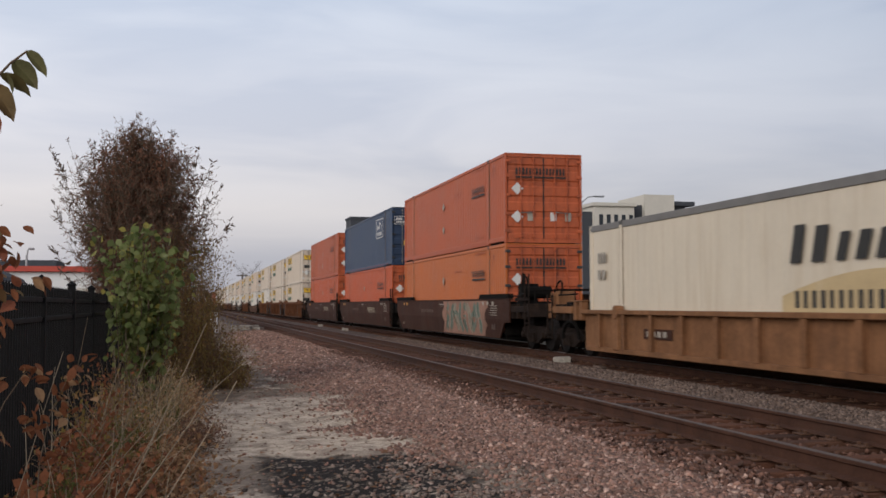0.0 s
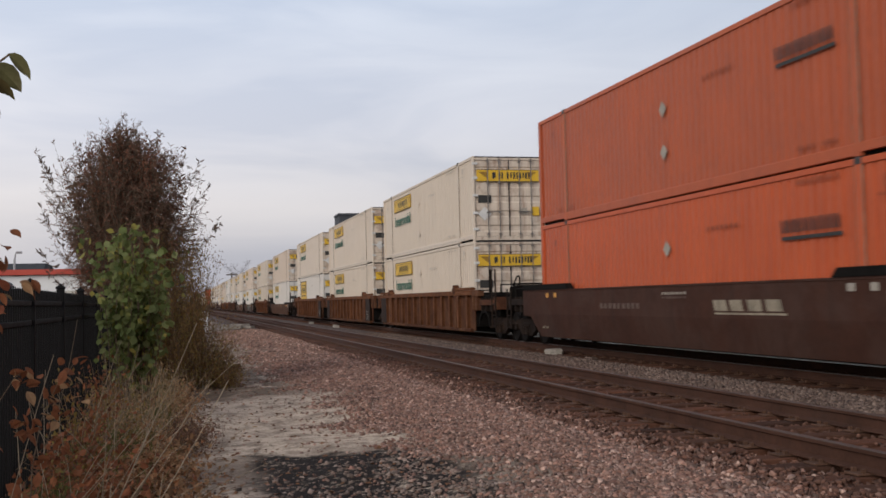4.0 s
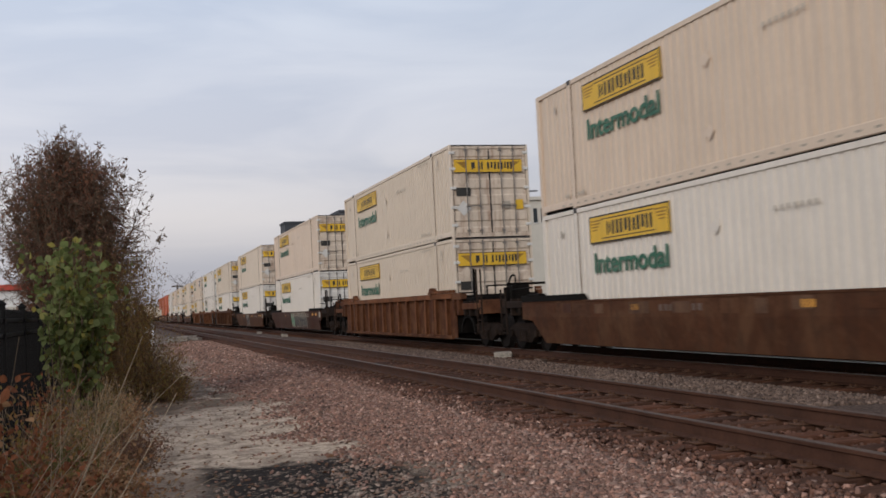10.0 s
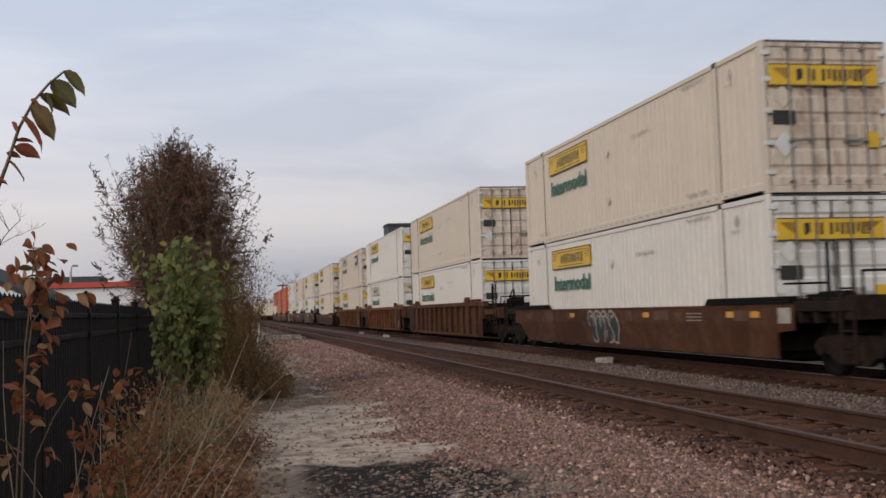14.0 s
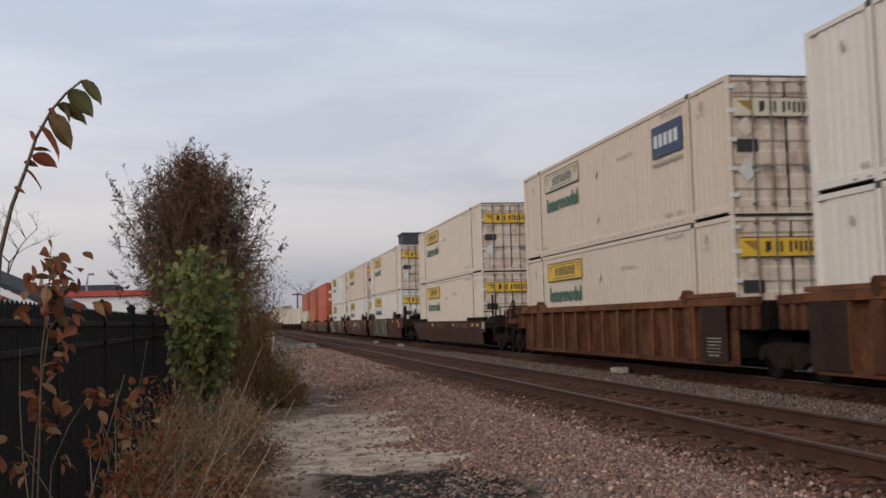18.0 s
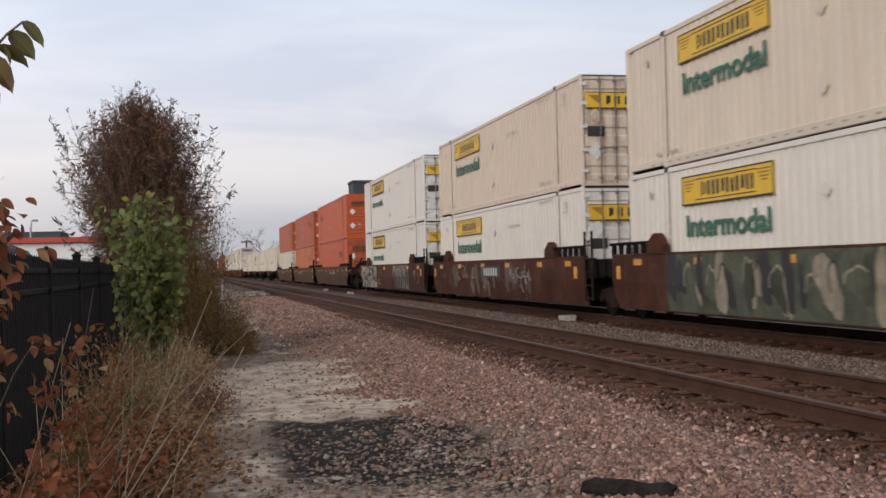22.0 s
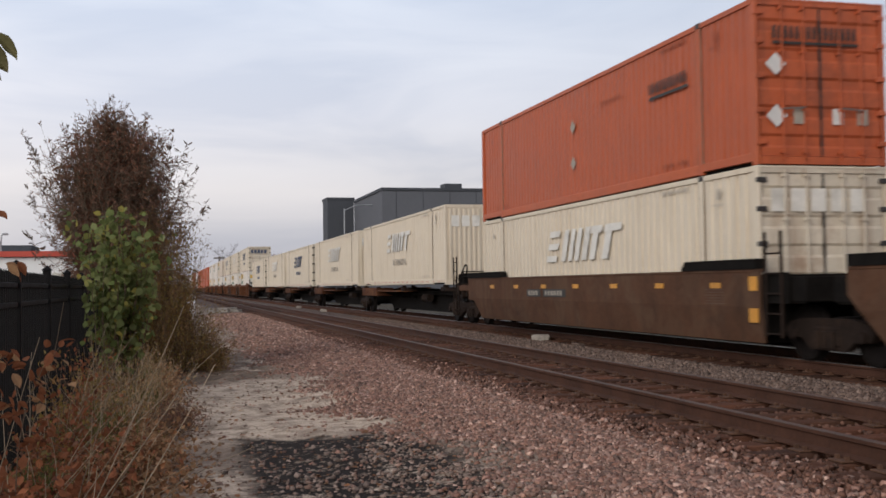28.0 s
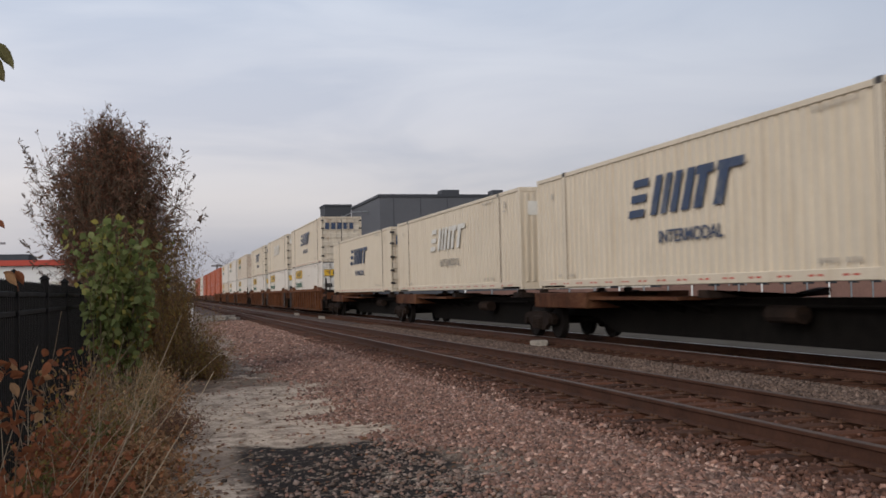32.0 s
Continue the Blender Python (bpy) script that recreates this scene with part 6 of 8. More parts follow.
def well_car(kind, joint_near, joint_far, seed, detail=True):
    """A well car whose well begins at y = 0; a joint is 'A' (shared truck) or 'E' (end with coupler)."""
    paint, top, cap, text = CAR_LOOK[kind]
    car = thing("well_car", text, "railway car", "cars of the train")
    rng = random.Random(seed)
    ribbed = kind[:3] == "rib"
    if kind == "red":
        near = [(-0.42, 0.90), (-0.44, 0.27)] if joint_near == "A" else [(-1.42, 0.90), (-0.50, 0.88), (-0.44, 0.27)]
        far = [(L + 0.44, 0.27), (L + 0.66, 0.60), (L + 0.68, 0.92)] if joint_far == "A" else [(L + 0.30, 0.27), (L + 0.70, 0.60), (L + 0.76, 0.88), (L + 1.3, 0.90)]
    else:
        near = [(-0.28, 0.62), (-0.26, 0.28)] if joint_near == "A" else [(-0.98, 0.80), (-0.40, 0.78), (0.30, 0.28)] if kind == "dark" else [(-0.98, 0.80), (-0.42, 0.76), (-0.34, 0.62), (-0.30, 0.28)]
        far = [(L - 0.12, 0.27), (L + 0.80, 1.10)] if joint_far == "A" else [(L - 0.12, 0.27), (L + 0.52, 0.80), (L + 1.15, 0.84)]
    g0, g1 = near[0][0], far[-1][0]
    shape = [(g0, top)] + near + far + [(g1, top)]
    for s in (-1, 1):
        out = s * SW
        if ribbed:
            e0, e1 = -0.14, L + 0.14
            side = part("side", Build().box(*sorted((s * (SW - 0.165), s * (SW - 0.145))), e0, e1, 0.26, top - 0.05), paint, car)
            chord = 0.17 if kind != "ribbed_tan" else 0.10
            part("top_chord", Build().box(*sorted((out, s * (SW - 0.165))), e0, e1, top - chord, top, 0.012), LIT_RUST_EDGE if kind == "ribbed" else paint, car, "worn orange top chord" if kind == "ribbed" else "")
            part("bottom_sill", Build().box(*sorted((s * (SW - 0.04), s * (SW - 0.165))), 0.15, L - 0.15, 0.22, 0.33, 0.01), paint, car)
            step = 1.2 if kind != "ribbed_tan" else 1.46
            ys = [0.55 + step * k for k in range(int((L - 1.0) / step) + 1)]
            if s < 0:
                rib = Build().prism([(-SW + 0.02, top - chord), (-SW + 0.05, 0.33), (-SW + 0.148, 0.33), (-SW + 0.148, top - chord)], -0.035, 0.035, "xz")
                rib.box(-SW + 0.015, -SW + 0.045, -0.075, 0.075, 0.33, top - chord)
                # ribs lighter than the recessed side: lit faces against shade, put into colour
                rib_me = rib.mesh("rib", LIT_RUST_EDGE if kind == "ribbed" else paint)
                for y in ys:
                    part("rib", rib_me, None, side, m=pose(0, y, 0))
                for y in (2.05, L - 2.05):
                    part("stacking_post", Build().box(-SW + 0.005, -SW + 0.148, y - 0.16, y + 0.16, 0.30, top - chord, 0.015), paint, car)
                if kind != "ribbed_tan":
                    for y0, y1 in [q for q, j in (((0.12, 1.32), joint_near), ((L - 1.25, L - 0.05), joint_far)) if j == "A"]:
                        part("dark_panel", Build().box(-SW + 0.002, -SW + 0.05, y0, y1, 0.30, top - chord - 0.006, 0.008), DARK_PLATE, car, "blackish steel panel")
                    if detail and joint_near == "A":
                        tagged(part("panel_mark", rows_of_bars(Build(), 0.95, 0.42, 0.42, 0.46, 3, -SW - 0.004, rng=rng), SPRAY_WHITE, car), kind="stuff")
                        for q in range(5):
                            tagged(part("panel_mark", rows_of_bars(Build(), 1.02, 0.34, 0.50 + 0.07 * q, 0.525 + 0.07 * q, 5, -SW - 0.004, 0.2, rng), SPRAY_WHITE, car), kind="stuff")
            else:
                far_ribs = Build()
                for y in ys:
                    far_ribs.box(SW - 0.148, SW - 0.02, y - 0.05, y + 0.05, 0.33, top - chord)
                tagged(part("far_ribs", far_ribs, paint, car), kind="stuff")
        else:
            side = part("side", lean_plate(shape, s), paint, car)
            part("top_chord", Build().box(*sorted((s * (SW - 0.008), s * (SW - 0.15))), g0 + 0.02, g1 - 0.02, top - 0.035, top + 0.012, 0.006), paint, car)
        if cap:
            for y0, y1, cut_near in ((g0 + 0.05 if not ribbed else -0.05, 2.45, False), (13.65, (g1 - 0.05) if not ribbed else L + 0.05, True)):
                poly = [(y0, top + 0.013), (y1, top + 0.013), (y1 - (0 if cut_near else 0.16), cap), (y0 + (0.16 if cut_near else 0), cap)]
                part("end_cap", Build().prism(poly, *sorted((s * (SW + 0.012), s * (SW - 0.17)))), (LIT_RUST_EDGE if ribbed else GRIME_SHADE) if kind != "ribbed_dark" else paint, car)
    if kind == "red":
        for y, d in ((2.2, -1), (L - 1.75, 1)):
            lug = Build().prism([(y - 0.40, top), (y + 0.40, top), (y + 0.40, top + 0.22), (y + 0.05, top + 0.43), (y - 0.12, top + 0.43), (y - 0.40, top + 0.18)], -SW - 0.01, -SW + 0.14)
            part("guide_lug", lug, paint, car)
            rail_y = y + d * 2.6
            part("side_rail", Build().box(-SW + 0.02, -SW + 0.10, *sorted((y + d * 0.3, rail_y)), top + 0.21, top + 0.28, 0.012), GRIME_SHADE, car)
            for k in range(5):
                yy = y + d * (0.7 + 0.42 * k)
                part("rail_post", Build().box(-SW + 0.03, -SW + 0.09, yy - 0.09, yy + 0.09, top, top + 0.22), GRIME_SHADE, car)
    elif ribbed:
        for y in (2.1, L - 2.1):
            zz = cap or top
            lug = Build().tube([(-SW - 0.02, y, zz - 0.05), (-SW + 0.16, y, zz - 0.05)], 0.16, sides=10)
            part("guide_lug", lug, paint, car)
    part("well_floor", Build().box(-SW + 0.25, SW - 0.25, 0.1, L - 0.1, 0.26, 0.38), GRIME_SHADE, car)
    # dark box added below the floor to stand for the well's shade
    part("well_shade", Build().box(-0.5, 0.5, 0.4, L - 0.4, 0.16, 0.27), GRIME_SHADE, car)
    end_gear(car, kind, paint, -1, joint_near, detail)
    end_gear(car, kind, paint, 1, joint_far, detail)
    if not detail:
        return car
    xs = -SW + 0.018

    def flat(name, y0, y1, z0, z1, material, label=""):
        return part(name, Build().box(xs - 0.008, xs + 0.01, y0, y1, z0, z1), material, car, label)

    def bars(y0, y1, z0, z1, n, material, gap=0.3, slant=0.0, name="pale_mark", off=0.003):
        return tagged(part(name, rows_of_bars(Build(), y0, y1, z0, z1, n, xs - off, gap, rng, slant), material, car), kind="stuff")

    if kind == "dark":
        for y in (1.9, 1.35, 0.75, L - 1.6, L - 1.0):
            flat("reflector", y, y + 0.18, top - 0.20, top - 0.08, FADED if y < 2 else REFLECT)
        bars(8.3, 7.2, top - 0.19, top - 0.14, 8, FADED)
        bars(8.3, 7.2, top - 0.27, top - 0.23, 9, SPRAY_FAINT)
        bars(11.6, 9.3, 1.05, 1.17, 9, SPRAY_FAINT)
        part("pale_emblem", rows_of_bars(Build(), 6.1, 3.7, 1.02, 1.22, 4, xs - 0.003, 0.2, rng, -0.08), SPRAY_SAND, car)
        part("pale_emblem", rows_of_bars(Build(), 6.1, 3.7, 0.955, 0.99, 1, xs - 0.003, 0.0), SPRAY_SAND, car)
        for q in range(5):
            bars(1.15, 0.35, 1.0 + 0.075 * q, 1.025 + 0.075 * q, 5, FADED, 0.15)
        bars(0.95, 0.45, 0.55, 0.72, 3, SPRAY_FAINT)
        wording("53", 0.52, Matrix.Translation((xs + 0.045, L - 0.35, 0.50)) @ SIGN, SPRAY_SAND, car, "faded sand number")
    if kind in ("brown", "dark_low"):
        y = 0.6
        while y < L - 0.6:
            w = rng.uniform(0.25, 0.9)
            flat("worn_patch", y, y + w, 0.93 + rng.uniform(0, 0.06), top - rng.uniform(0.05, 0.12), rng.choice((paint, WORN_PLATE, WORN_PLATE, DARK_BROWN)))
            y += w + rng.uniform(0.25, 1.6)
        for y in (0.2, 1.2, 5.5, 11.0):
            flat("reflector", y, y + 0.34, 1.02, 1.14, REFLECT)
        bars(10.2, 8.6, 1.0, 1.12, 8, SPRAY_FAINT)
        for q in range(3):
            bars(3.4, 2.6, 0.95 + 0.07 * q, 0.975 + 0.07 * q, 5, FADED)
        if joint_near == "E":
            flat("end_plate", -0.92, -0.50, 0.92, 1.20, FADED, "scuffed tan plate")
    if kind == "taupe":
        for k in range(7):
            y = 1.0 + k * 2.25
            flat("reflector", y, y + 0.36, 1.20, 1.30, REFLECT)
        if joint_near == "A":
            for z in (0.62, 1.16):
                flat("reflector", -0.22, 0.04, z, z + 0.24, REFLECT)
        b0 = 8.6 if joint_near == "A" else 5.0
        flat("number_box", b0 + 1.8, b0 + 2.9, 0.98, 1.18, BLACK)
        flat("number_box", b0, b0 + 1.6, 0.98, 1.18, BLACK)
        bars(b0 + 2.75, b0 + 1.95, 1.02, 1.14, 4, FADED, name="box_mark", off=0.012)
        bars(b0 + 1.45, b0 + 0.15, 1.02, 1.14, 6, FADED, name="box_mark", off=0.012)
        for q in range(6):
            bars(1.55, 0.85, 0.92 + 0.05 * q, 0.935 + 0.05 * q, 5, SPRAY_FAINT)
        if joint_near == "E":
            flat("end_plate", -0.80, -0.45, 1.18, 1.40, REFLECT, "amber reflector plate")
    if kind == "red":
        for y in (0.55, 2.9, 6.1, 9.0, 12.2, L - 1.0):
            flat("reflector", y, y + 0.42, 1.26, 1.40, REFLECT)
        for y, z in ((0.1, 0.95), (L + 0.2, 0.95)):
            flat("reflector", y, y + 0.22, z, z + 0.3, REFLECT)
    if ribbed and kind != "ribbed_tan":
        part("dark_patch", Build().box(-SW + 0.13, -SW + 0.147, 9.3, 9.6, 0.95, 1.2), DARK_BROWN, car)
    if kind == "ribbed_tan":
        part("dark_panel", Build().box(-SW + 0.12, -SW + 0.147, 11.35, 12.75, 0.60, 0.82), DARK_BROWN, car)
        tagged(part("panel_mark", rows_of_bars(Build(), 12.6, 11.5, 0.65, 0.77, 4, -SW + 0.116, rng=rng), FADED, car), kind="stuff")
    return car


def spine_car(joint_near, joint_far):
    car = thing("spine_car", "rusty skeletal spine car with a central beam", "railway car", "cars of the train")
    part("beam", Build().prism([(-0.6, 0.60), (1.2, 0.58), (2.4, 0.24), (13.4, 0.24), (14.6, 0.58), (16.75, 0.60), (16.75, 1.08), (-0.6, 1.08)], -0.32, 0.32), GRIME_SHADE, car)
    for y0, y1 in ((0.0, 0.7), (7.0, 7.4), (15.4, 16.1)):
        part("cross_beam", Build().prism([(-1.30, 1.10), (1.30, 1.10), (1.30, 1.25), (0.34, 1.06), (-0.34, 1.06), (-1.30, 1.25)], y0, y1, "xz"), TRUCK_RUST, car)
    part("bolster_box", Build().box(-1.36, -0.5, 12.75, 16.35, 0.84, 1.22, 0.02), RUST_OCHRE, car, "rust red side box")
    part("bolster_box", Build().box(0.5, 1.36, 12.75, 16.35, 0.84, 1.22, 0.02), RUST_OCHRE, car)
    part("walkway", Build().box(-1.30, -0.36, 8.2, 12.75, 1.05, 1.12), RUST_OCHRE, car)
    for k in range(4):
        part("bracket", Build().prism([(-1.25, 1.05), (-0.34, 1.05), (-0.34, 0.75)], 8.6 + k * 1.2, 8.68 + k * 1.2, "xz"), GRIME_SHADE, car)
    part("air_tank", Build().tube([(-0.62, 5.0, 0.80), (-0.62, 6.0, 0.80)], 0.16, sides=12), TRUCK_RUST, car)
    part("brake_rod", Build().tube([(-0.55, 1.5, 0.95), (-0.55, 12.0, 0.95)], 0.03, sides=5), GRIME_SHADE, car)
    for y in (0.12, 15.9):
        for s in (-1, 1):
            part("pedestal", Build().box(*sorted((s * 1.12, s * 1.32)), y, y + 0.18, 1.12, 1.33, 0.02), TRUCK_RUST, car)
    truck(car, -0.72)
    if joint_near == "E":
        part("end_sill", Build().box(-1.2, 1.2, -1.9, -1.5, 0.85, 1.2, 0.02), TRUCK_RUST, car)
        part("coupler", Build().box(-0.2, 0.2, -3.4, -1.9, 0.75, 1.02, 0.04), TRUCK_RUST, car)
        lad = Build()
        for a in (-1.35, -0.95):
            lad.tube([(-1.25, a, 0.4), (-1.25, a, 2.3)], 0.024, sides=5)
        for k in range(6):
            lad.tube([(-1.25, -1.35, 0.5 + 0.32 * k), (-1.25, -0.95, 0.5 + 0.32 * k)], 0.018, sides=5)
        part("ladder", lad, TRUCK_RUST, car)
    if joint_far == "E":
        truck(car, 16.9)
        part("end_sill", Build().box(-1.2, 1.2, 17.5, 17.9, 0.85, 1.2, 0.02), TRUCK_RUST, car)
        part("coupler", Build().box(-0.2, 0.2, 17.9, 19.4, 0.75, 1.02, 0.04), TRUCK_RUST, car)
    return car


# place of each well along the train at the start, its car, its lower and upper container, its joints, its graffiti
CONSIST = [
    (8.90, "ribbed_tan", "bi", None, "E", "E", None),
    (32.31, "dark", "sa", "so", "E", "A", ("salmon", 1.7, 7.7)), (51.62, "dark", "sr", "ap", "A", "A", None), (70.90, "dark", "sr", "so", "A", "E", None),
    (93.87, "ribbed", "jt", "jt", "E", "A", None), (113.2, "ribbed", "jt", "jt", "A", "A", None), (132.55, "ribbed", "jb", "jt", "A", "E", None),
    (156.03, "brown", "jw", "jc", "E", "E", None), (179.38, "ribbed", "jt", "jt", "E", "E", None), (202.72, "dark_low", "jw", "jc", "E", "E", ("loops", 3.0, 9.2)),
    (225.84, "brown", "jw", "jt", "E", "E", None), (248.8, "ribbed_dark", "jw", "jt", "E", "A", None), (268.2, "ribbed", "js", "jw", "A", "A", None),
    (287.45, "ribbed", "jt", "ju", "A", "E", None), (310.7, "dark_low", "jt", "jt", "E", "E", None), (334.1, "red", "jw", "jt", "E", "A", ("camo", 6.4, 13.9)),
    (353.2, "red", "jw", "jc", "A", "A", ("white", 4.0, 15.0)), (372.32, "red", "jn", "jn", "A", "E", ("white", 9.4, 12.4)),
    (396.05, "taupe", "sr", "sf", "E", "A", None), (415.25, "taupe", "sa", "so", "A", "A", None), (434.85, "taupe", "sp", "so", "A", "E", None),
    (455.75, "spine", "sx", None, "E", "A", None), (473.68, "spine", "sx", None, "A", "A", None), (491.35, "spine", "sw", None, "A", "A", None),
    (508.97, "spine", "sx", None, "A", "A", None), (526.6, "spine", "sw", None, "A", "E", None),
]
far = 547.6
for k, (lower, upper, gap) in enumerate([("jw", "sw", 3.1), ("jw", "sp", 3.1), ("jw", "sw", 7.1), ("lw", "lt", 3.1), ("lw", "lw", 3.1), ("lt", "lw", 7.1), ("lo", "lo", 3.1), ("lo", "lo", 3.1), ("lo", "lo", 7.1), ("lo", "lo", 7.1), ("lw", "lw", 3.1), ("lo", "lo", 3.1), ("lo", "lo", 7.1), ("lw", "lt", 7.1), ("lw", "lw", 7.1)]):
    CONSIST.append((far, "ribbed" if k < 7 else "brown", lower, upper, "E" if k == 0 or CONSIST[-1][5] == "E" else "A", "E" if gap > 5 else "A", None))
    far += L + gap

MOVERS = []          # things of the train with their place at the start


def build_train():
    for i, (y, kind, lower, upper, jn, jf, paint) in enumerate(CONSIST):
        if kind == "spine":
            car = spine_car(jn, jf)
        else:
            car = well_car(kind, jn, jf, i, detail=i < 30)
            if paint:
                style, a, b = paint
                spray(car, style, i, a, b, 0.36, 1.20 if kind[-3:] == "low" else 1.46, -SW + 0.014)
            if i == 15:
                spray(car, "white", 75, 1.6, 4.2, 0.45, 1.3, -SW + 0.014)
            if i == 16:
                part("dark_plate", Build().box(-SW + 0.006, -SW + 0.03, 7.1, 9.3, 0.94, 1.32), BLACK, car, "black plate with pale bars")
                part("plate_mark", rows_of_bars(Build(), 9.05, 7.35, 1.0, 1.25, 6, -SW + 0.004, 0.5), PLACARD, car)
            if i == 10:
                spray(car, "loops", 80, 7.2, 10.1, 0.36, 1.20, -SW + 0.014)
            if i == 17:
                spray(car, "pale", 77, 11.8, 16.6, 0.36, 1.44, -SW + 0.014)
                spray(car, "loops", 81, 2.7, 7.1, 0.36, 1.44, -SW + 0.014)
                spray(car, "white", 79, 0.9, 2.0, 0.6, 1.3, -SW + 0.014)
        MOVERS.append((car, y, 0.0))
        for k, c in enumerate((lower, upper)):
            if c:
                z = 1.335 if kind == "spine" else 0.41 if k == 0 else 3.31
                MOVERS.append((copy_thing(container(c), AWAY), y, z))
    for p in PROTO.values():
        for o in (*p.children_recursive, p):
            bpy.data.objects.remove(o)


build_train()

# distance the train has gone, in metres, at each time
RUN = [(0.0, 0.0), (0.1, 1.48), (2.0, 29.60), (5.0, 73.98), (8.0, 118.56), (11.0, 163.21), (14.0, 207.86), (17.0, 252.45), (19.0, 282.32), (21.0, 312.39), (23.0, 342.64), (25.0, 372.96), (28.0, 418.72), (30.0, 449.64), (31.9, 478.97), (32.0, 480.52)]


def motions():
    for ob, y, z in MOVERS:
        walk(ob, [(t, pose(XC, y - s, z)) for t, s in RUN])

# ---------- fence ----------
def fence():
    f = thing("picket_fence", "tall black steel picket fence behind weeds", "fence")
    xf, zg, zt = -1.22, -0.32, 1.55
    post = Build().box(-0.04, 0.04, -0.04, 0.04, zg, zt, 0.006)
    post.box(-0.05, 0.05, -0.05, 0.05, zt, zt + 0.02, 0.006)
    post.add([(-0.045, -0.045, zt + 0.02), (0.045, -0.045, zt + 0.02), (0.045, 0.045, zt + 0.02), (-0.045, 0.045, zt + 0.02), (0, 0, zt + 0.06)], [(0, 1, 4), (1, 2, 4), (2, 3, 4), (3, 0, 4)])
    post_me = post.mesh("post", FENCE)
    picket = Build().box(-0.012, 0.012, -0.012, 0.012, zg + 0.06, zt - 0.06)
    picket.add([(-0.012, -0.012, zt - 0.06), (0.012, -0.012, zt - 0.06), (0.012, 0.012, zt - 0.06), (-0.012, 0.012, zt - 0.06), (0, 0, zt - 0.03)], [(0, 1, 4), (1, 2, 4), (2, 3, 4), (3, 0, 4)])
    picket_me = picket.mesh("picket", FENCE)
    span = 2.44
    y0 = 2.36
    n = 16
    for k in range(n):
        part("post", post_me, None, f, m=pose(xf, y0 + span * k, 0))
        if k < n - 1:
            for z in (1.37, 1.205, zg + 0.20):
                part("rail", Build().box(xf - 0.018, xf + 0.018, y0 + span * k + 0.04, y0 + span * (k + 1) - 0.04, z, z + 0.042, 0.004), FENCE, f)
            for j in range(1, 20):
                part("picket", picket_me, None, f, m=pose(xf, y0 + span * k + j * 0.122, 0))
    return f


fence()

# ---------- plants ----------
rng = np.random.default_rng(11)


def tubes_np(name, paths, r0, r1, material, sides=4):
    """Many tapered twigs, each a row of points, as one mesh."""
    V, F, n = [], [], 0
    for pts, a, b in zip(paths, r0, r1):
        pts = np.asarray(pts, float)
        k = len(pts)
        d = np.gradient(pts, axis=0)
        d /= np.linalg.norm(d, axis=1, keepdims=True) + 1e-9
        ref = np.array((0.31, 0.95, 0.11))
        u = np.cross(d, ref)
        u /= np.linalg.norm(u, axis=1, keepdims=True) + 1e-9
        w = np.cross(d, u)
        r = np.linspace(a, b, k)[:, None]
        for s in range(sides):
            t = 2 * math.pi * s / sides
            V.append(pts + r * (math.cos(t) * u + math.sin(t) * w))
        base = n + np.arange(sides)[:, None] * k
        for s in range(sides):
            i, j = base[s, 0], base[(s + 1) % sides, 0]
            q = np.arange(k - 1)
            F.append(np.stack([i + q, j + q, j + q + 1, i + q + 1], -1))
        n += sides * k
    return mesh_np(name, np.concatenate(V), np.concatenate(F), material)


def curve_path(p, d, length, bend, droop, k=6):
    """A wandering line from p along d that sags by droop."""
    pts = [np.array(p, float)]
    d = np.array(d, float)
    d /= np.linalg.norm(d)
    for _ in range(k - 1):
        d = d + rng.normal(0, bend, 3) + np.array((0, 0, -droop))
        d /= np.linalg.norm(d)
        pts.append(pts[-1] + d * length / (k - 1))
    return np.array(pts)


def leaf_turn(dirs, roll):
    """Turns that lay a leaf's length along dirs."""
    d = dirs / (np.linalg.norm(dirs, axis=1, keepdims=True) + 1e-9)
    a = np.cross(d, np.array((0.3, 0.2, 0.93)))
    a /= np.linalg.norm(a, axis=1, keepdims=True) + 1e-9
    b = np.cross(a, d)
    c, s = np.cos(roll)[:, None], np.sin(roll)[:, None]
    a2, b2 = a * c + b * s, -a * s + b * c
    return np.stack([a2, d, b2], -1)


def foliage(name, curves, per, size, material, hang, start=0.2, spread=0.05, wide=0.55):
    """Small leaves strewn along twigs."""
    C = np.array([c for c in curves])
    n, k = C.shape[0], C.shape[1]
    f = rng.uniform(start, 0.999, (n, per)) * (k - 1)
    i = f.astype(int)
    rows = np.arange(n)[:, None]
    A, B = C[rows, i], C[rows, i + 1]
    P = (A + (B - A) * (f - i)[..., None]).reshape(-1, 3) + rng.normal(0, spread, (n * per, 3))
    D = (B - A).reshape(-1, 3)
    D = D / (np.linalg.norm(D, axis=1, keepdims=True) + 1e-9) + rng.normal(0, 0.5, D.shape) + np.array((0, 0, -hang))
    s = size * rng.uniform(0.5, 1.4, len(P))
    return scatter(name, LEAF_V, LEAF_F, P, leaf_turn(D, rng.uniform(0, 6.28, len(P))), np.stack([s * wide, s, s], -1), material)


STRAP_V = np.array([(-0.35, 0, 0), (0.35, 0, 0), (-0.5, 0.36, 0.05), (0.5, 0.36, 0.05), (-0.42, 0.70, 0.0), (0.42, 0.70, 0.0), (0, 1.0, -0.16)])
STRAP_F = np.array([(0, 1, 3), (0, 3, 2), (2, 3, 5), (2, 5, 4), (4, 5, 6)])


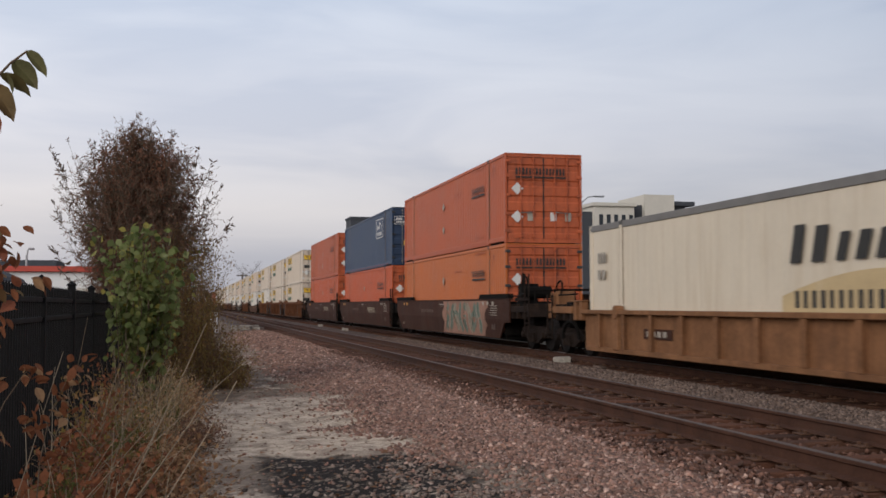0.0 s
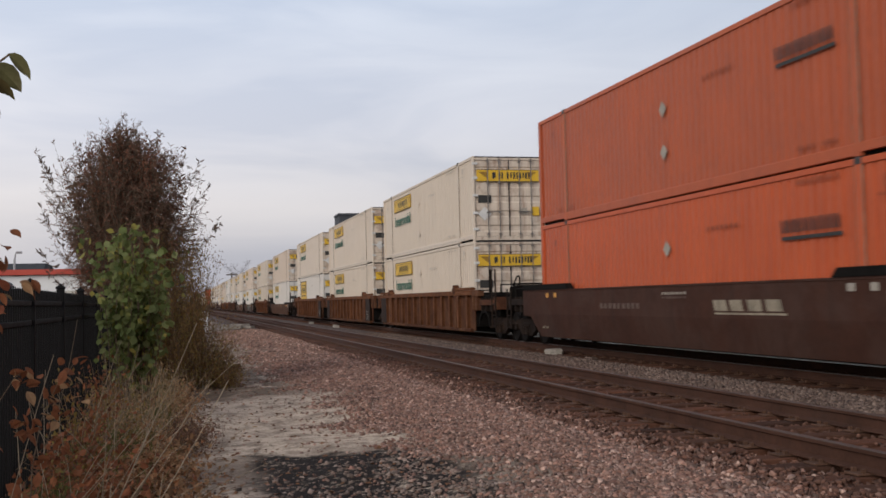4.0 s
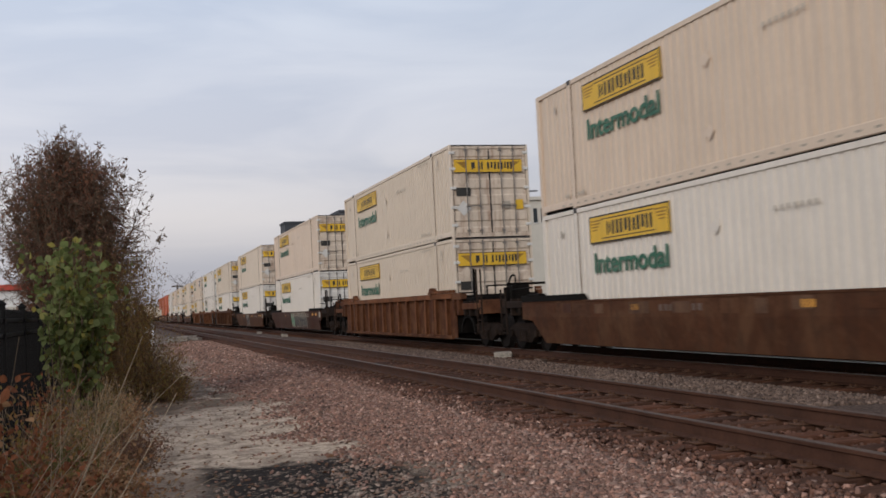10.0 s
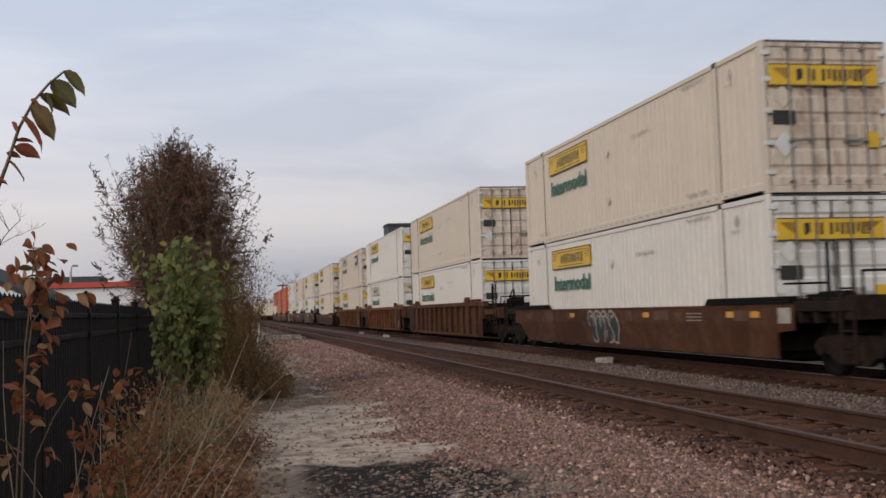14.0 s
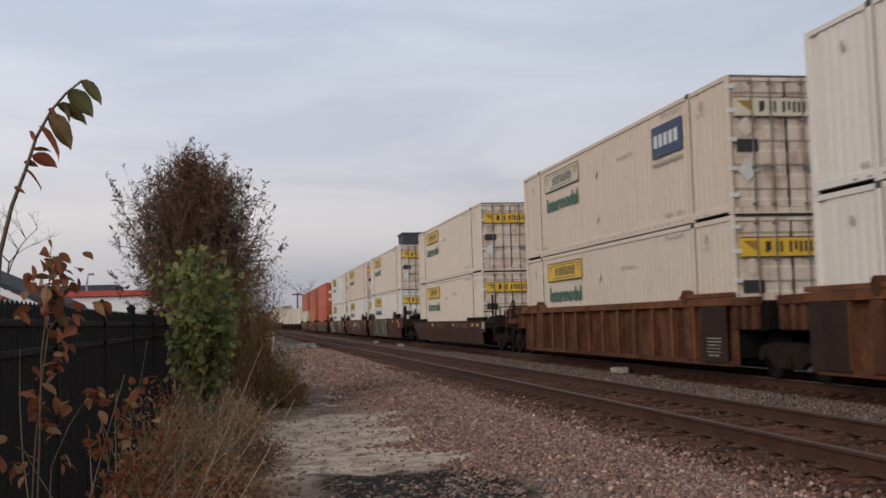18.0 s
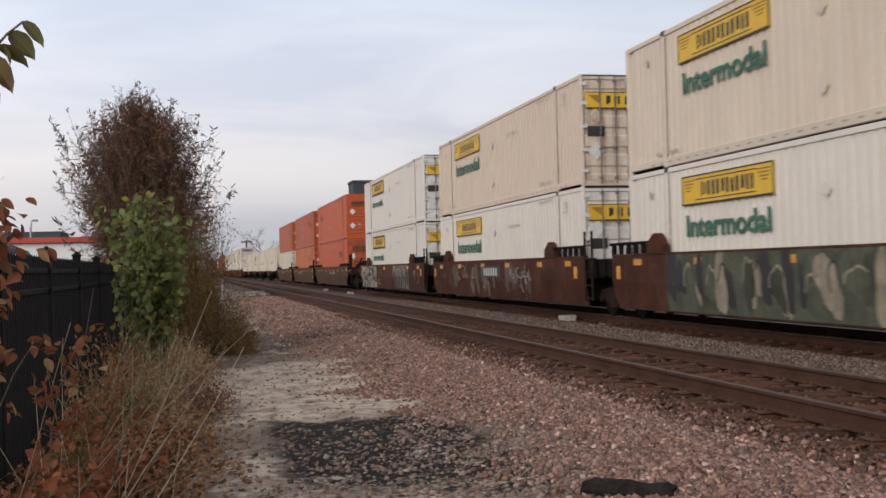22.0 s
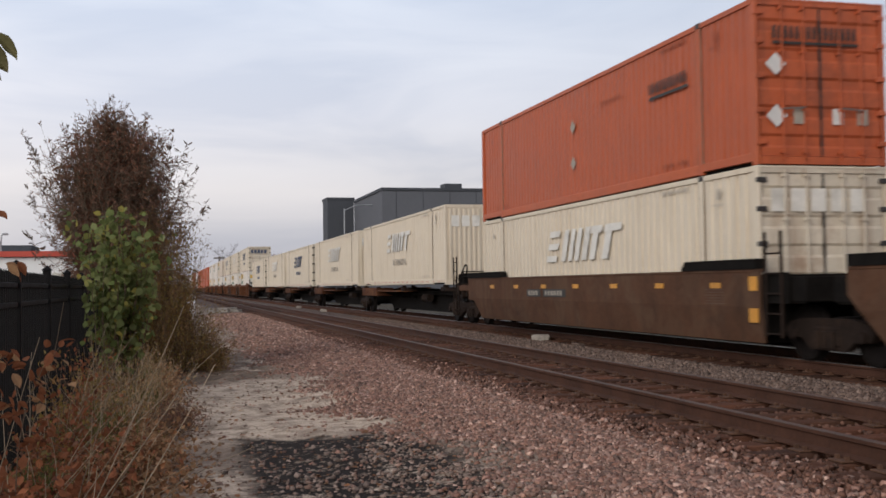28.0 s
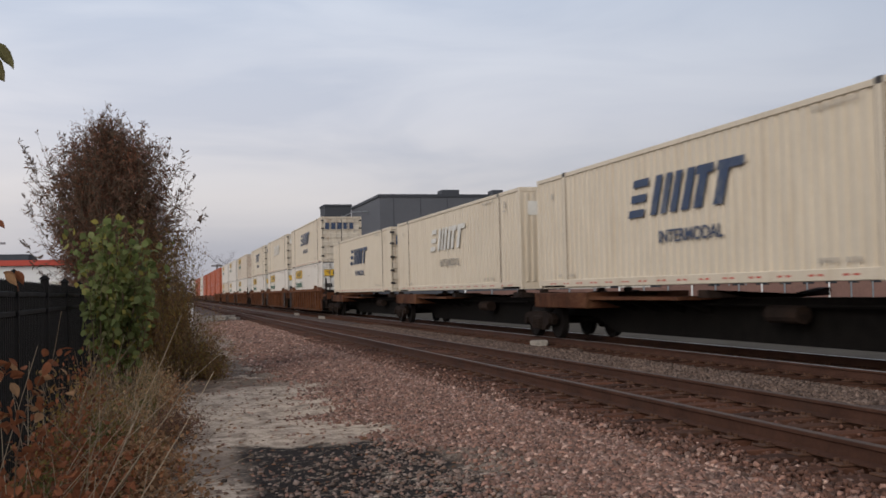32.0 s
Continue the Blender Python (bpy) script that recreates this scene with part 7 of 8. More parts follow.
def strap_leaves(name, curves, per, size, material, hang, spread, wide):
    """Narrow curved leaves, hung along twigs."""
    C = np.array(curves)
    n, k = C.shape[0], C.shape[1]
    f = rng.uniform(0.15, 0.999, (n, per)) * (k - 1)
    i = f.astype(int)
    rows = np.arange(n)[:, None]
    A, B = C[rows, i], C[rows, i + 1]
    P = (A + (B - A) * (f - i)[..., None]).reshape(-1, 3) + rng.normal(0, spread, (n * per, 3))
    D = (B - A).reshape(-1, 3)
    D = D / (np.linalg.norm(D, axis=1, keepdims=True) + 1e-9) + rng.normal(0, 0.45, D.shape)
    D[:, 2] -= hang * rng.uniform(0, 2.2, len(D))
    s = size * rng.uniform(0.5, 1.5, len(P))
    return scatter(name, STRAP_V, STRAP_F, P, leaf_turn(D, rng.uniform(0, 6.28, len(P))), np.stack([s * wide, s, s], -1), material)


def bend(p, m, q, k=7, jitter=0.03):
    u = np.linspace(0, 1, k)[:, None]
    c = (1 - u) ** 2 * p + 2 * u * (1 - u) * m + u * u * q
    c[1:-1] += rng.normal(0, jitter, (k - 2, 3))
    return c


def side_twigs(curves, per, lo, hi, start, lift):
    """Short twigs that leave longer ones at an angle."""
    out = []
    for c in curves:
        for f in rng.uniform(start, 1.0, per) * (len(c) - 1.001):
            i = int(f)
            d = c[i + 1] - c[i]
            d = d / (np.linalg.norm(d) + 1e-9)
            p = c[i] + (c[i + 1] - c[i]) * (f - i)
            out.append(curve_path(p, d * 0.9 + rng.normal(0, 0.55, 3) + np.array((0, 0, lift)), rng.uniform(lo, hi), 0.12, 0.03, 4))
    return out


def stuff(name, me, parent, label=""):
    return tagged(part(name, me, None, parent, label), kind="stuff")


def big_bush():
    """The tall half-bare bush: sprigs that reach out to a ragged rim, drooping tips at one side."""
    cx, cy, zg = -0.95, 22.0, -0.30
    t = thing("tall_bush", "tall half-bare bush with fine brown drooping foliage beside the fence", "tree")
    stems = []
    for k in range(7):
        a = k * 0.9 + 0.3
        base = np.array((cx + 0.22 * math.cos(a), cy + 0.22 * math.sin(a), zg))
        tip = np.array((cx + 0.75 * math.cos(a) * (1 if k else 0.1), cy + 0.5 * math.sin(a), zg + 3.5 + 1.2 * (k == 0)))
        mid = (base + tip) / 2 + np.array((0.1 * math.sin(3 * k), 0.1, 0.15))
        q = [base, (base + mid) / 2 + rng.normal(0, 0.04, 3), mid, (mid + tip) / 2 + rng.normal(0, 0.05, 3), tip]
        stems.append(np.array(q))
        part("trunk", Build().tube(q, 0.055, 0.012, 7), BARK, t)
    zs = np.array((0.0, 1.0, 2.2, 2.6, 3.0, 3.4, 3.9, 4.4, 4.75, 5.0, 5.4))
    east = np.array((0.9, 1.1, 1.40, 1.52, 1.60, 1.58, 1.46, 1.24, 0.86, 0.42, 0.08))
    west = np.array((0.6, 0.8, 0.98, 1.25, 1.52, 1.58, 1.62, 1.45, 0.98, 0.42, 0.08))

    def sprigs(n, low, high, inner, outer):
        out = []
        for _ in range(n):
            h, a = rng.uniform(low, high), rng.uniform(0, 2 * math.pi)
            w = 0.5 + 0.5 * math.cos(a)
            lobe = 0.95 + 0.08 * math.sin(3 * a + h * 1.7) + 0.09 * math.sin(7 * a - 2.6 * h) + rng.normal(0, 0.05)
            r = (w * np.interp(h, zs, east) + (1 - w) * np.interp(h, zs, west)) * lobe * rng.uniform(inner, outer)
            tip = np.array((cx + r * math.cos(a), cy + 0.85 * r * math.sin(a), zg + h))
            q = stems[rng.integers(0, 7)]
            f = np.clip((h * rng.uniform(0.35, 0.8) - 0.2) / 4.2, 0.02, 0.96) * 4
            i = min(3, int(f))
            p = q[i] + (q[i + 1] - q[i]) * (f - i)
            m = p * 0.45 + tip * 0.55
            if h < 3.0 and rng.uniform() < 0.6 or rng.uniform() < 0.2:
                m[2] = max(p[2], tip[2]) + 0.35
            else:
                m[2] = p[2] + 0.4 * (tip[2] - p[2])
            out.append(bend(p, m, tip))
        return out

    core = sprigs(560, 1.5, 4.85, 0.05, 0.80)
    rim = sprigs(760, 1.6, 5.22, 0.58, 1.02)
    core_side, rim_side = side_twigs(core, 8, 0.2, 0.5, 0.40, 0.15), side_twigs(rim, 8, 0.14, 0.42, 0.40, 0.22)
    for name, cs, r in (("inner_branch_mass", core, 0.011), ("outer_branch_mass", rim, 0.012), ("inner_twig_mass", core_side, 0.005), ("outer_twig_mass", rim_side, 0.0055)):
        stuff(name, tubes_np(name, cs, [r] * len(cs), [0.0025] * len(cs), TWIG, 3), t)
    stuff("brown_foliage", strap_leaves("brown_foliage", core_side, 9, 0.062, LEAF_CORE, 0.6, 0.04, 0.27), t, "dense dry red-brown leaves")
    stuff("plume_foliage", strap_leaves("plume_foliage", rim_side, 5, 0.060, LEAF_BROWN, 0.6, 0.018, 0.22), t, "narrow hanging brown leaves on the outer twigs")
    # long plumes that stand out from the crown
    long = []
    for x, z in ((-2.60, 4.35), (-2.48, 4.15), (-2.30, 4.55), (-2.42, 3.85), (-2.55, 3.3), (-2.2, 4.25), (-1.9, 4.6), (-1.65, 4.65), (0.45, 4.2), (0.62, 3.7), (0.2, 4.5), (0.80, 3.0), (-1.35, 4.85), (-0.3, 4.75), (-0.95, 5.20), (-1.1, 5.0), (-0.75, 4.98), (-2.5, 2.4), (-2.4, 2.0)):
        p = np.array((cx + (x - cx) * 0.3, cy - 0.3, zg + (z - zg) * 0.6))
        e = np.array((x, cy - 0.3 + rng.normal(0, 0.2), z))
        m = p * 0.35 + e * 0.65
        m[2] = p[2] + 0.35 * (e[2] - p[2])
        long.append(bend(p, m, e))
    long_side = side_twigs(long, 10, 0.06, 0.17, 0.5, 0.2)
    stuff("plume_branch_mass", tubes_np("plume_branch_mass", long, [0.009] * len(long), [0.002] * len(long), TWIG, 3), t)
    stuff("long_plume_mass", strap_leaves("long_plume_mass", long_side, 6, 0.075, LEAF_PLUME, 0.1, 0.012, 0.26), t, "pale grey seed plumes")
    # feathery upright skirt, tall beside the stems and low on the path side
    skirt, spill = [], []
    for _ in range(900):
        x = rng.uniform(-1.0, 0.42)
        p = np.array((x, cy - 0.6 + rng.normal(0, 0.35), zg))
        hmax = np.interp(x, (-1.0, -0.6, 0.25, 0.42), (2.0, 3.2, 3.2, 2.5))
        skirt.append(curve_path(p, (0.02 + rng.normal(0, 0.05), rng.normal(0, 0.08), 1.0), hmax * rng.uniform(0.5, 1.03), 0.05, 0.01, 7))
    for _ in range(620):
        x = rng.uniform(-0.4, 1.05)
        p = np.array((x, cy - 0.5 + rng.normal(0, 0.6), zg))
        spill.append(curve_path(p, (0.12 + rng.normal(0, 0.16), rng.normal(0, 0.2), 0.9), np.interp(x, (-0.4, 0.35, 0.6, 1.05), (1.9, 1.8, 1.15, 0.45)) * rng.uniform(0.5, 1.1), 0.15, 0.08, 6))
    stuff("skirt_twig_mass", tubes_np("skirt_twig_mass", skirt[::3], [0.004] * len(skirt[::3]), [0.0015] * len(skirt[::3]), TWIG, 3), t)
    stuff("spill_twig_mass", tubes_np("spill_twig_mass", spill[::2], [0.003] * len(spill[::2]), [0.0015] * len(spill[::2]), TWIG, 3), t)
    stuff("skirt_foliage", foliage("skirt_foliage", skirt[::2], 62, 0.046, LEAF_OLIVE, 0.1, 0.12, 0.055, 0.36), t, "feathery olive and gold leaves")
    stuff("skirt_brown_foliage", foliage("skirt_brown_foliage", skirt[1::2], 62, 0.046, LEAF_RUSSET, 0.1, 0.12, 0.055, 0.36), t, "feathery russet brown leaves")
    stuff("spill_foliage", foliage("spill_foliage", spill[::2], 34, 0.046, LEAF_RUSSET, 0.15, 0.08, 0.06, 0.4), t, "russet low leaves")
    stuff("low_foliage", foliage("low_foliage", spill[1::2], 34, 0.046, LEAF_OLIVE, 0.15, 0.08, 0.06, 0.4), t, "olive gold low leaves")
    return t


big_bush()


def green_shrub():
    cx, cy, zg = -0.66, 15.6, -0.30
    t = thing("green_shrub", "leafy green sucker shrub in front of the tall bush", "shrub")
    paths, P, D = [], [], []
    for k in range(58):
        a, r = rng.uniform(0, 6.28), 0.24 * rng.uniform(0.1, 1.0)
        c = curve_path((cx + r * math.cos(a), cy + r * math.sin(a), zg), (0.065 * math.cos(a), 0.065 * math.sin(a), 1), rng.uniform(1.5, 2.9) - 0.5 * r, 0.05, -0.01, 8)
        paths.append(c)
        for _ in range(30):
            f = (0.34 + 0.66 * rng.uniform() ** 0.6) * 7
            i = min(6, int(f))
            P.append(c[i] + (c[i + 1] - c[i]) * (f - i) + rng.normal(0, 0.06, 3))
            D.append(rng.normal(0, 0.9, 3) + np.array((0, -0.1, -0.8)))
    stuff("stem_mass", tubes_np("stem_mass", paths, [0.009] * len(paths), [0.003] * len(paths), TWIG, 4), t)
    P, D = np.array(P), np.array(D)
    s = rng.uniform(0.06, 0.15, len(P))
    stuff("leaf_mass", scatter("leaf_mass", LEAF_V, LEAF_F, P, leaf_turn(D, rng.normal(0, 1.3, len(P))), np.stack([s * 1.15, s, s], -1), LEAF_GREEN), t, "broad hanging green leaves")
    return t


green_shrub()


def leaf_clumps(name, spots, per, size, material, parent, label, tall):
    """Curled dead leaves caught in low brush, heap by heap."""
    P = np.concatenate([np.stack([x + rng.normal(0, r, per), y + rng.normal(0, 1.6 * r, per), np.full(per, -0.29) + tall * np.abs(rng.normal(0, 0.45, per))], -1) for x, y, r in spots])
    s = size * rng.uniform(0.5, 1.3, len(P))
    return stuff(name, scatter(name, LEAF_V, LEAF_F, P, turns(rng, len(P)), np.stack([s * 0.9, s, s * 2.2], -1), material), parent, label)


def grass(name, label, material, x, y, hmin, hmax, w0, w1, lean=0.5):
    n = len(x)
    h, wd = rng.uniform(hmin, hmax, n), rng.uniform(w0, w1, n)
    tagged(new(name, scatter(name, BLADE_V, BLADE_F, np.stack([x, y, ground_z(x, y) - 0.01], -1), turns(rng, n, lean), np.stack([wd, h * 0.7, h], -1), material)), label, "grass", kind="stuff")


def weed_bank():
    """Dry weeds, vines and grass along the foot of the fence."""
    t = thing("dry_weeds", "tangle of dry weeds and rust-coloured leaves along the fence", "weeds")
    pale = []
    for k in range(84):
        y = 4.2 + 9 * rng.uniform() ** 1.3
        x = -1.1 + 0.85 * rng.uniform()
        pale.append(curve_path((x, y, -0.31), (rng.normal(0.45, 0.55), rng.normal(-0.1, 0.4), 1), rng.uniform(0.7, 1.8) * (1.0 if x < -0.6 else 0.65), 0.04, 0.01, 7))
    stuff("stem_mass", tubes_np("stem_mass", pale, list(rng.uniform(0.003, 0.0062, len(pale))), [0.0015] * len(pale), STEM, 4), t, "bleached dry stems")
    dark = []
    for k in range(820):
        y = 4.0 + 18 * rng.uniform() ** 1.4
        x = -1.18 + 0.95 * rng.uniform() ** 1.1 + 0.12 * math.sin(1.3 * y)
        h = rng.uniform(0.25, 1.0) * np.clip(1.25 - 1.35 * (x + 1.18), 0.2, 1.2)
        dark.append(curve_path((x, y, -0.31), (rng.normal(0.15, 0.6), rng.normal(0, 0.5), 0.9), h, 0.30, 0.08, 6))
    stuff("brush_mass", tubes_np("brush_mass", dark, list(rng.uniform(0.0025, 0.0055, len(dark))), [0.0012] * len(dark), WEED_TWIG, 3), t, "dark brown brush")
    low = [c for c in dark if c[0][1] < 9.0]
    up = [c for c in dark if c[0][1] >= 9.0]
    stuff("brush_foliage", foliage("brush_foliage", low[::2] + up[::6], 16, 0.070, LEAF_RUST, 0.3, 0.25, 0.05, 0.8), t, "small rust-brown leaves")
    stuff("brown_foliage", foliage("brown_foliage", low[1::3] + up[1::4], 18, 0.045, LEAF_BROWN, 0.3, 0.1, 0.06, 0.6), t, "dry brown leaves")
    stuff("olive_foliage", foliage("olive_foliage", low[2::5] + up[::2], 20, 0.045, LEAF_OLIVE, 0.2, 0.1, 0.07, 0.6), t, "olive leaves")
    edge = [(-0.20 + 0.16 * math.sin(1.9 * k) + rng.normal(0, 0.06), 8.2 + 0.46 * k, rng.uniform(0.10, 0.2)) for k in range(34)]
    leaf_clumps("tan_leaf_mass", edge, 260, 0.060, LEAF_TAN, t, "curled tan dead leaves", 0.24)
    inner = [(x - 0.32 + rng.normal(0, 0.08), y + 0.2, 0.2) for x, y, q in edge[::2]]
    leaf_clumps("brown_leaf_mass", inner, 200, 0.055, LEAF_TAN, t, "crumpled brown dead leaves", 0.34)
    foot = [(-0.98 + 0.5 * rng.uniform(), 4.4 + 7 * rng.uniform() ** 1.6, rng.uniform(0.12, 0.2)) for k in range(26)]
    leaf_clumps("rust_leaf_mass", foot, 200, 0.066, LEAF_RUST, t, "rust-coloured dead leaves", 0.42)
    near_edge = [(-0.30 + 0.14 * math.sin(2.3 * k) + rng.normal(0, 0.07), 5.4 + 0.36 * k, rng.uniform(0.08, 0.18)) for k in range(14)]
    leaf_clumps("umber_leaf_mass", near_edge, 190, 0.055, LITTER, t, "dark umber dead leaves", 0.32)
    plume_x, plume_y = rng.normal(-0.42, 0.24, 260), 11.5 + 8 * rng.uniform(0, 1, 260)
    plumes = [curve_path((a, b, -0.31), (rng.normal(0.1, 0.3), rng.normal(-0.1, 0.3), 1), rng.uniform(0.35, 0.85), 0.08, 0.04, 6) for a, b in zip(plume_x, plume_y)]
    stuff("pale_grass_mass", tubes_np("pale_grass_mass", plumes, [0.004] * len(plumes), [0.001] * len(plumes), STEM, 3), t, "bleached grass stems")
    stuff("pale_plume_mass", foliage("pale_plume_mass", plumes, 16, 0.055, GRASS_DRY, 0.1, 0.3, 0.03, 0.22), t, "feathery tan grass heads")
    tall = [curve_path((rng.uniform(-1.15, -0.8), rng.uniform(9.5, 15.0), -0.31), (rng.normal(0.1, 0.3), rng.normal(-0.1, 0.3), 1), rng.uniform(0.5, 1.15), 0.10, 0.02, 7) for _ in range(95)]
    stuff("tall_brush_mass", tubes_np("tall_brush_mass", tall, [0.005] * len(tall), [0.0015] * len(tall), WEED_TWIG, 3), t, "tall grey-brown brush")
    stuff("tall_olive_foliage", foliage("tall_olive_foliage", tall[::2], 11, 0.05, LEAF_OLIVE, 0.2, 0.3, 0.05, 0.6), t, "olive leaves on the brush")
    stuff("tall_rust_foliage", foliage("tall_rust_foliage", tall[1::2], 9, 0.055, LEAF_RUST, 0.3, 0.3, 0.05, 0.7), t, "tan leaves on the brush")
    # twiggy dark tuft at the path edge
    tuft = [curve_path((0.08 + rng.normal(0, 0.13), 12.8 + rng.normal(0, 0.35), -0.31), (rng.normal(0.1, 0.5), rng.normal(0, 0.5), 1), rng.uniform(0.2, 0.48), 0.15, 0.03, 6) for _ in range(170)]
    stuff("tuft_mass", tubes_np("tuft_mass", tuft, [0.003] * len(tuft), [0.0012] * len(tuft), WEED_TWIG, 3), t, "dark twiggy tuft")
    stuff("tuft_foliage", foliage("tuft_foliage", tuft, 7, 0.035, LEAF_BROWN, 0.2, 0.4, 0.02, 0.6), t)
    # grass: tufts of green, thin dry blades between, a fringe along the far path
    spots = ((-0.80, 10.6), (-0.62, 11.6), (-0.9, 8.2), (-0.62, 15.0), (-0.40, 17.5), (-0.75, 13.2), (-0.35, 19.5), (-0.95, 6.6), (-0.3, 14.2))
    gx_ = np.concatenate([rng.normal(a, 0.12, 420) for a, b in spots] + [rng.uniform(-1.2, -0.2, 900)])
    gy_ = np.concatenate([rng.normal(b, 0.35, 420) for a, b in spots] + [5 + 16 * rng.uniform(0, 1, 900) ** 1.3])
    grass("green_grass", "tufts of dull green grass among the weeds", GRASS_GREEN, gx_, gy_, 0.15, 0.48, 0.006, 0.014)
    n = 3800
    y = 6.5 + 24 * rng.uniform(0, 1, n) ** 1.2
    x = -1.2 + 1.15 * rng.uniform(0, 1, n) + 0.14 * np.sin(y * 1.3) + 0.10 * np.sin(3.1 * y) + np.clip((y - 20) / 18, 0, 1) * 0.9
    grass("dry_grass", "thin dry tan grass along the path", GRASS_DRY, x, y, 0.08, 0.36, 0.005, 0.013, 0.8)
    n = 9000
    y = 26 + 60 * rng.uniform(0, 1, n) ** 1.2
    x = -1.4 + (1.6 + 0.035 * (y - 26)) * rng.uniform(0, 1, n)
    grass("grass_fringe", "overgrown grass along the far path", GRASS_DRY, x, y, 0.12, 0.6, 0.012, 0.03)
    return t


weed_bank()


def one_leaf(parent, p, d, size, material, roll, label=""):
    me = bpy.data.meshes.new("leaf")
    R = leaf_turn(np.array([d], float), np.array([roll]))[0]
    # broad leaf with a pointed tip, folded on its midrib
    tv = np.array([(0, 0, 0), (-0.20, 0.14, 0.05), (0.20, 0.14, 0.05), (-0.31, 0.36, 0.07), (0.31, 0.36, 0.07), (-0.29, 0.58, 0.05), (0.29, 0.58, 0.05), (-0.15, 0.82, 0.0), (0.15, 0.82, 0.0), (0, 0.2, 0), (0, 0.4, 0), (0, 0.62, -0.02), (0, 0.84, -0.06), (0, 1.0, -0.13)])
    tf = [(0, 9, 1), (0, 2, 9), (1, 9, 10, 3), (9, 2, 4, 10), (3, 10, 11, 5), (10, 4, 6, 11), (5, 11, 12, 7), (11, 6, 8, 12), (7, 12, 13), (12, 8, 13)]
    V = (tv * size) @ R.T + np.array(p)
    me.from_pydata([tuple(q) for q in V], [], tf)
    me.materials.append(material)
    return part("leaf", me, None, parent, label)


def ahead(sx, sz, d):
    """A place d metres ahead of the eye, on the line of those slopes."""
    return np.array((sx * d, d, EYE[2] + sz * d))


def sapling():
    """The twig with a row of hanging leaves that reaches in from the fence."""
    t = thing("sapling_twig", "thin sapling twig with hanging green and reddened leaves", "sapling")
    d = 3.0
    stem = [(-0.213, 0.069), (-0.203, 0.112), (-0.191, 0.145), (-0.182, 0.174), (-0.169, 0.199), (-0.156, 0.215), (-0.142, 0.227)]
    pts = [np.array((-0.70, 2.9, -0.3)), np.array((-0.68, 2.95, 0.6)), np.array((-0.66, 3.0, 1.2))] + [ahead(a, b, d) for a, b in stem]
    part("stem", Build().tube(pts, 0.009, 0.0028, 6), TWIG, t)
    leaves = [(-0.144, 0.227, -0.126, 0.209, 0), (-0.155, 0.218, -0.135, 0.198, 0), (-0.165, 0.205, -0.141, 0.191, 0), (-0.160, 0.206, -0.153, 0.190, 0), (-0.172, 0.200, -0.164, 0.194, 1), (-0.173, 0.195, -0.152, 0.169, 2), (-0.180, 0.185, -0.162, 0.159, 1), (-0.186, 0.163, -0.172, 0.163, 1), (-0.186, 0.158, -0.167, 0.150, 1), (-0.193, 0.152, -0.182, 0.149, 1), (-0.191, 0.145, -0.178, 0.130, 1), (-0.201, 0.128, -0.192, 0.125, 1), (-0.188, 0.180, -0.183, 0.172, 1)]
    for k, (x0, z0, x1, z1, red) in enumerate(leaves):
        p, q = ahead(x0, z0, d), ahead(x1, z1, d + 0.02 * math.sin(k))
        v = q - p
        one_leaf(t, p, v, float(np.linalg.norm(v)) * 1.2, (LEAF_TWIG, LEAF_TWIG_RED, LEAF_TWIG_OLIVE)[red], 0.35 + 0.35 * math.sin(1.7 * k))
    return t


sapling()


def vine(label, d, stem, leaves, size, seed, rust=0.75):
    """A leafy shoot before the fence: a stem and leaves on lines of the given slopes."""
    r = np.random.default_rng(seed)
    t = thing("vine_shoot", label, "vine", "shoots on the fence")
    pts = [ahead(a, b, d) for a, b in stem]
    pts = [np.array((pts[0][0] - 0.05, d, -0.31))] + pts
    part("stem", Build().tube(pts, 0.0035, 0.0015, 5), TWIG, t)
    for a, b in leaves:
        for j in range(4):
            p = ahead(a, b, d) + r.normal(0, 0.024, 3) * (j > 0)
            one_leaf(t, p, r.normal(0, 0.6, 3) + np.array((0.45, 0, -0.30)), size * r.uniform(0.45, 0.85), (LEAF_RUST if r.uniform() < 0.7 else LEAF_TAN) if r.uniform() < rust else (LEAF_TWIG_RED if j else LEAF_TWIG_OLIVE), r.uniform(-0.9, 0.9))
    return t


vine("thin shoot with rust-brown and olive leaves standing over the fence", 3.3, [(-0.180, -0.10), (-0.178, -0.02), (-0.172, 0.03), (-0.170, 0.072)],
     [(-0.172, 0.071), (-0.167, 0.066), (-0.177, 0.061), (-0.166, 0.056), (-0.148, 0.056), (-0.184, 0.048), (-0.170, 0.048), (-0.158, 0.047), (-0.182, 0.037), (-0.172, 0.035), (-0.163, 0.038), (-0.177, 0.020), (-0.165, 0.015), (-0.150, 0.014), (-0.135, 0.024), (-0.186, 0.021), (-0.178, 0.040), (-0.160, 0.030)], 0.072, 1, 0.6)
vine("thin shoot with curled rust-brown leaves before the fence", 3.6, [(-0.185, -0.12), (-0.180, -0.06), (-0.172, 0.0), (-0.165, 0.01)],
     [(-0.170, 0.005), (-0.165, -0.007), (-0.161, -0.02), (-0.177, -0.032), (-0.165, -0.038), (-0.184, -0.052), (-0.177, -0.057), (-0.163, -0.068), (-0.178, -0.077), (-0.175, -0.087), (-0.201, -0.101), (-0.206, -0.115), (-0.199, -0.125)], 0.075, 2, 0.8)
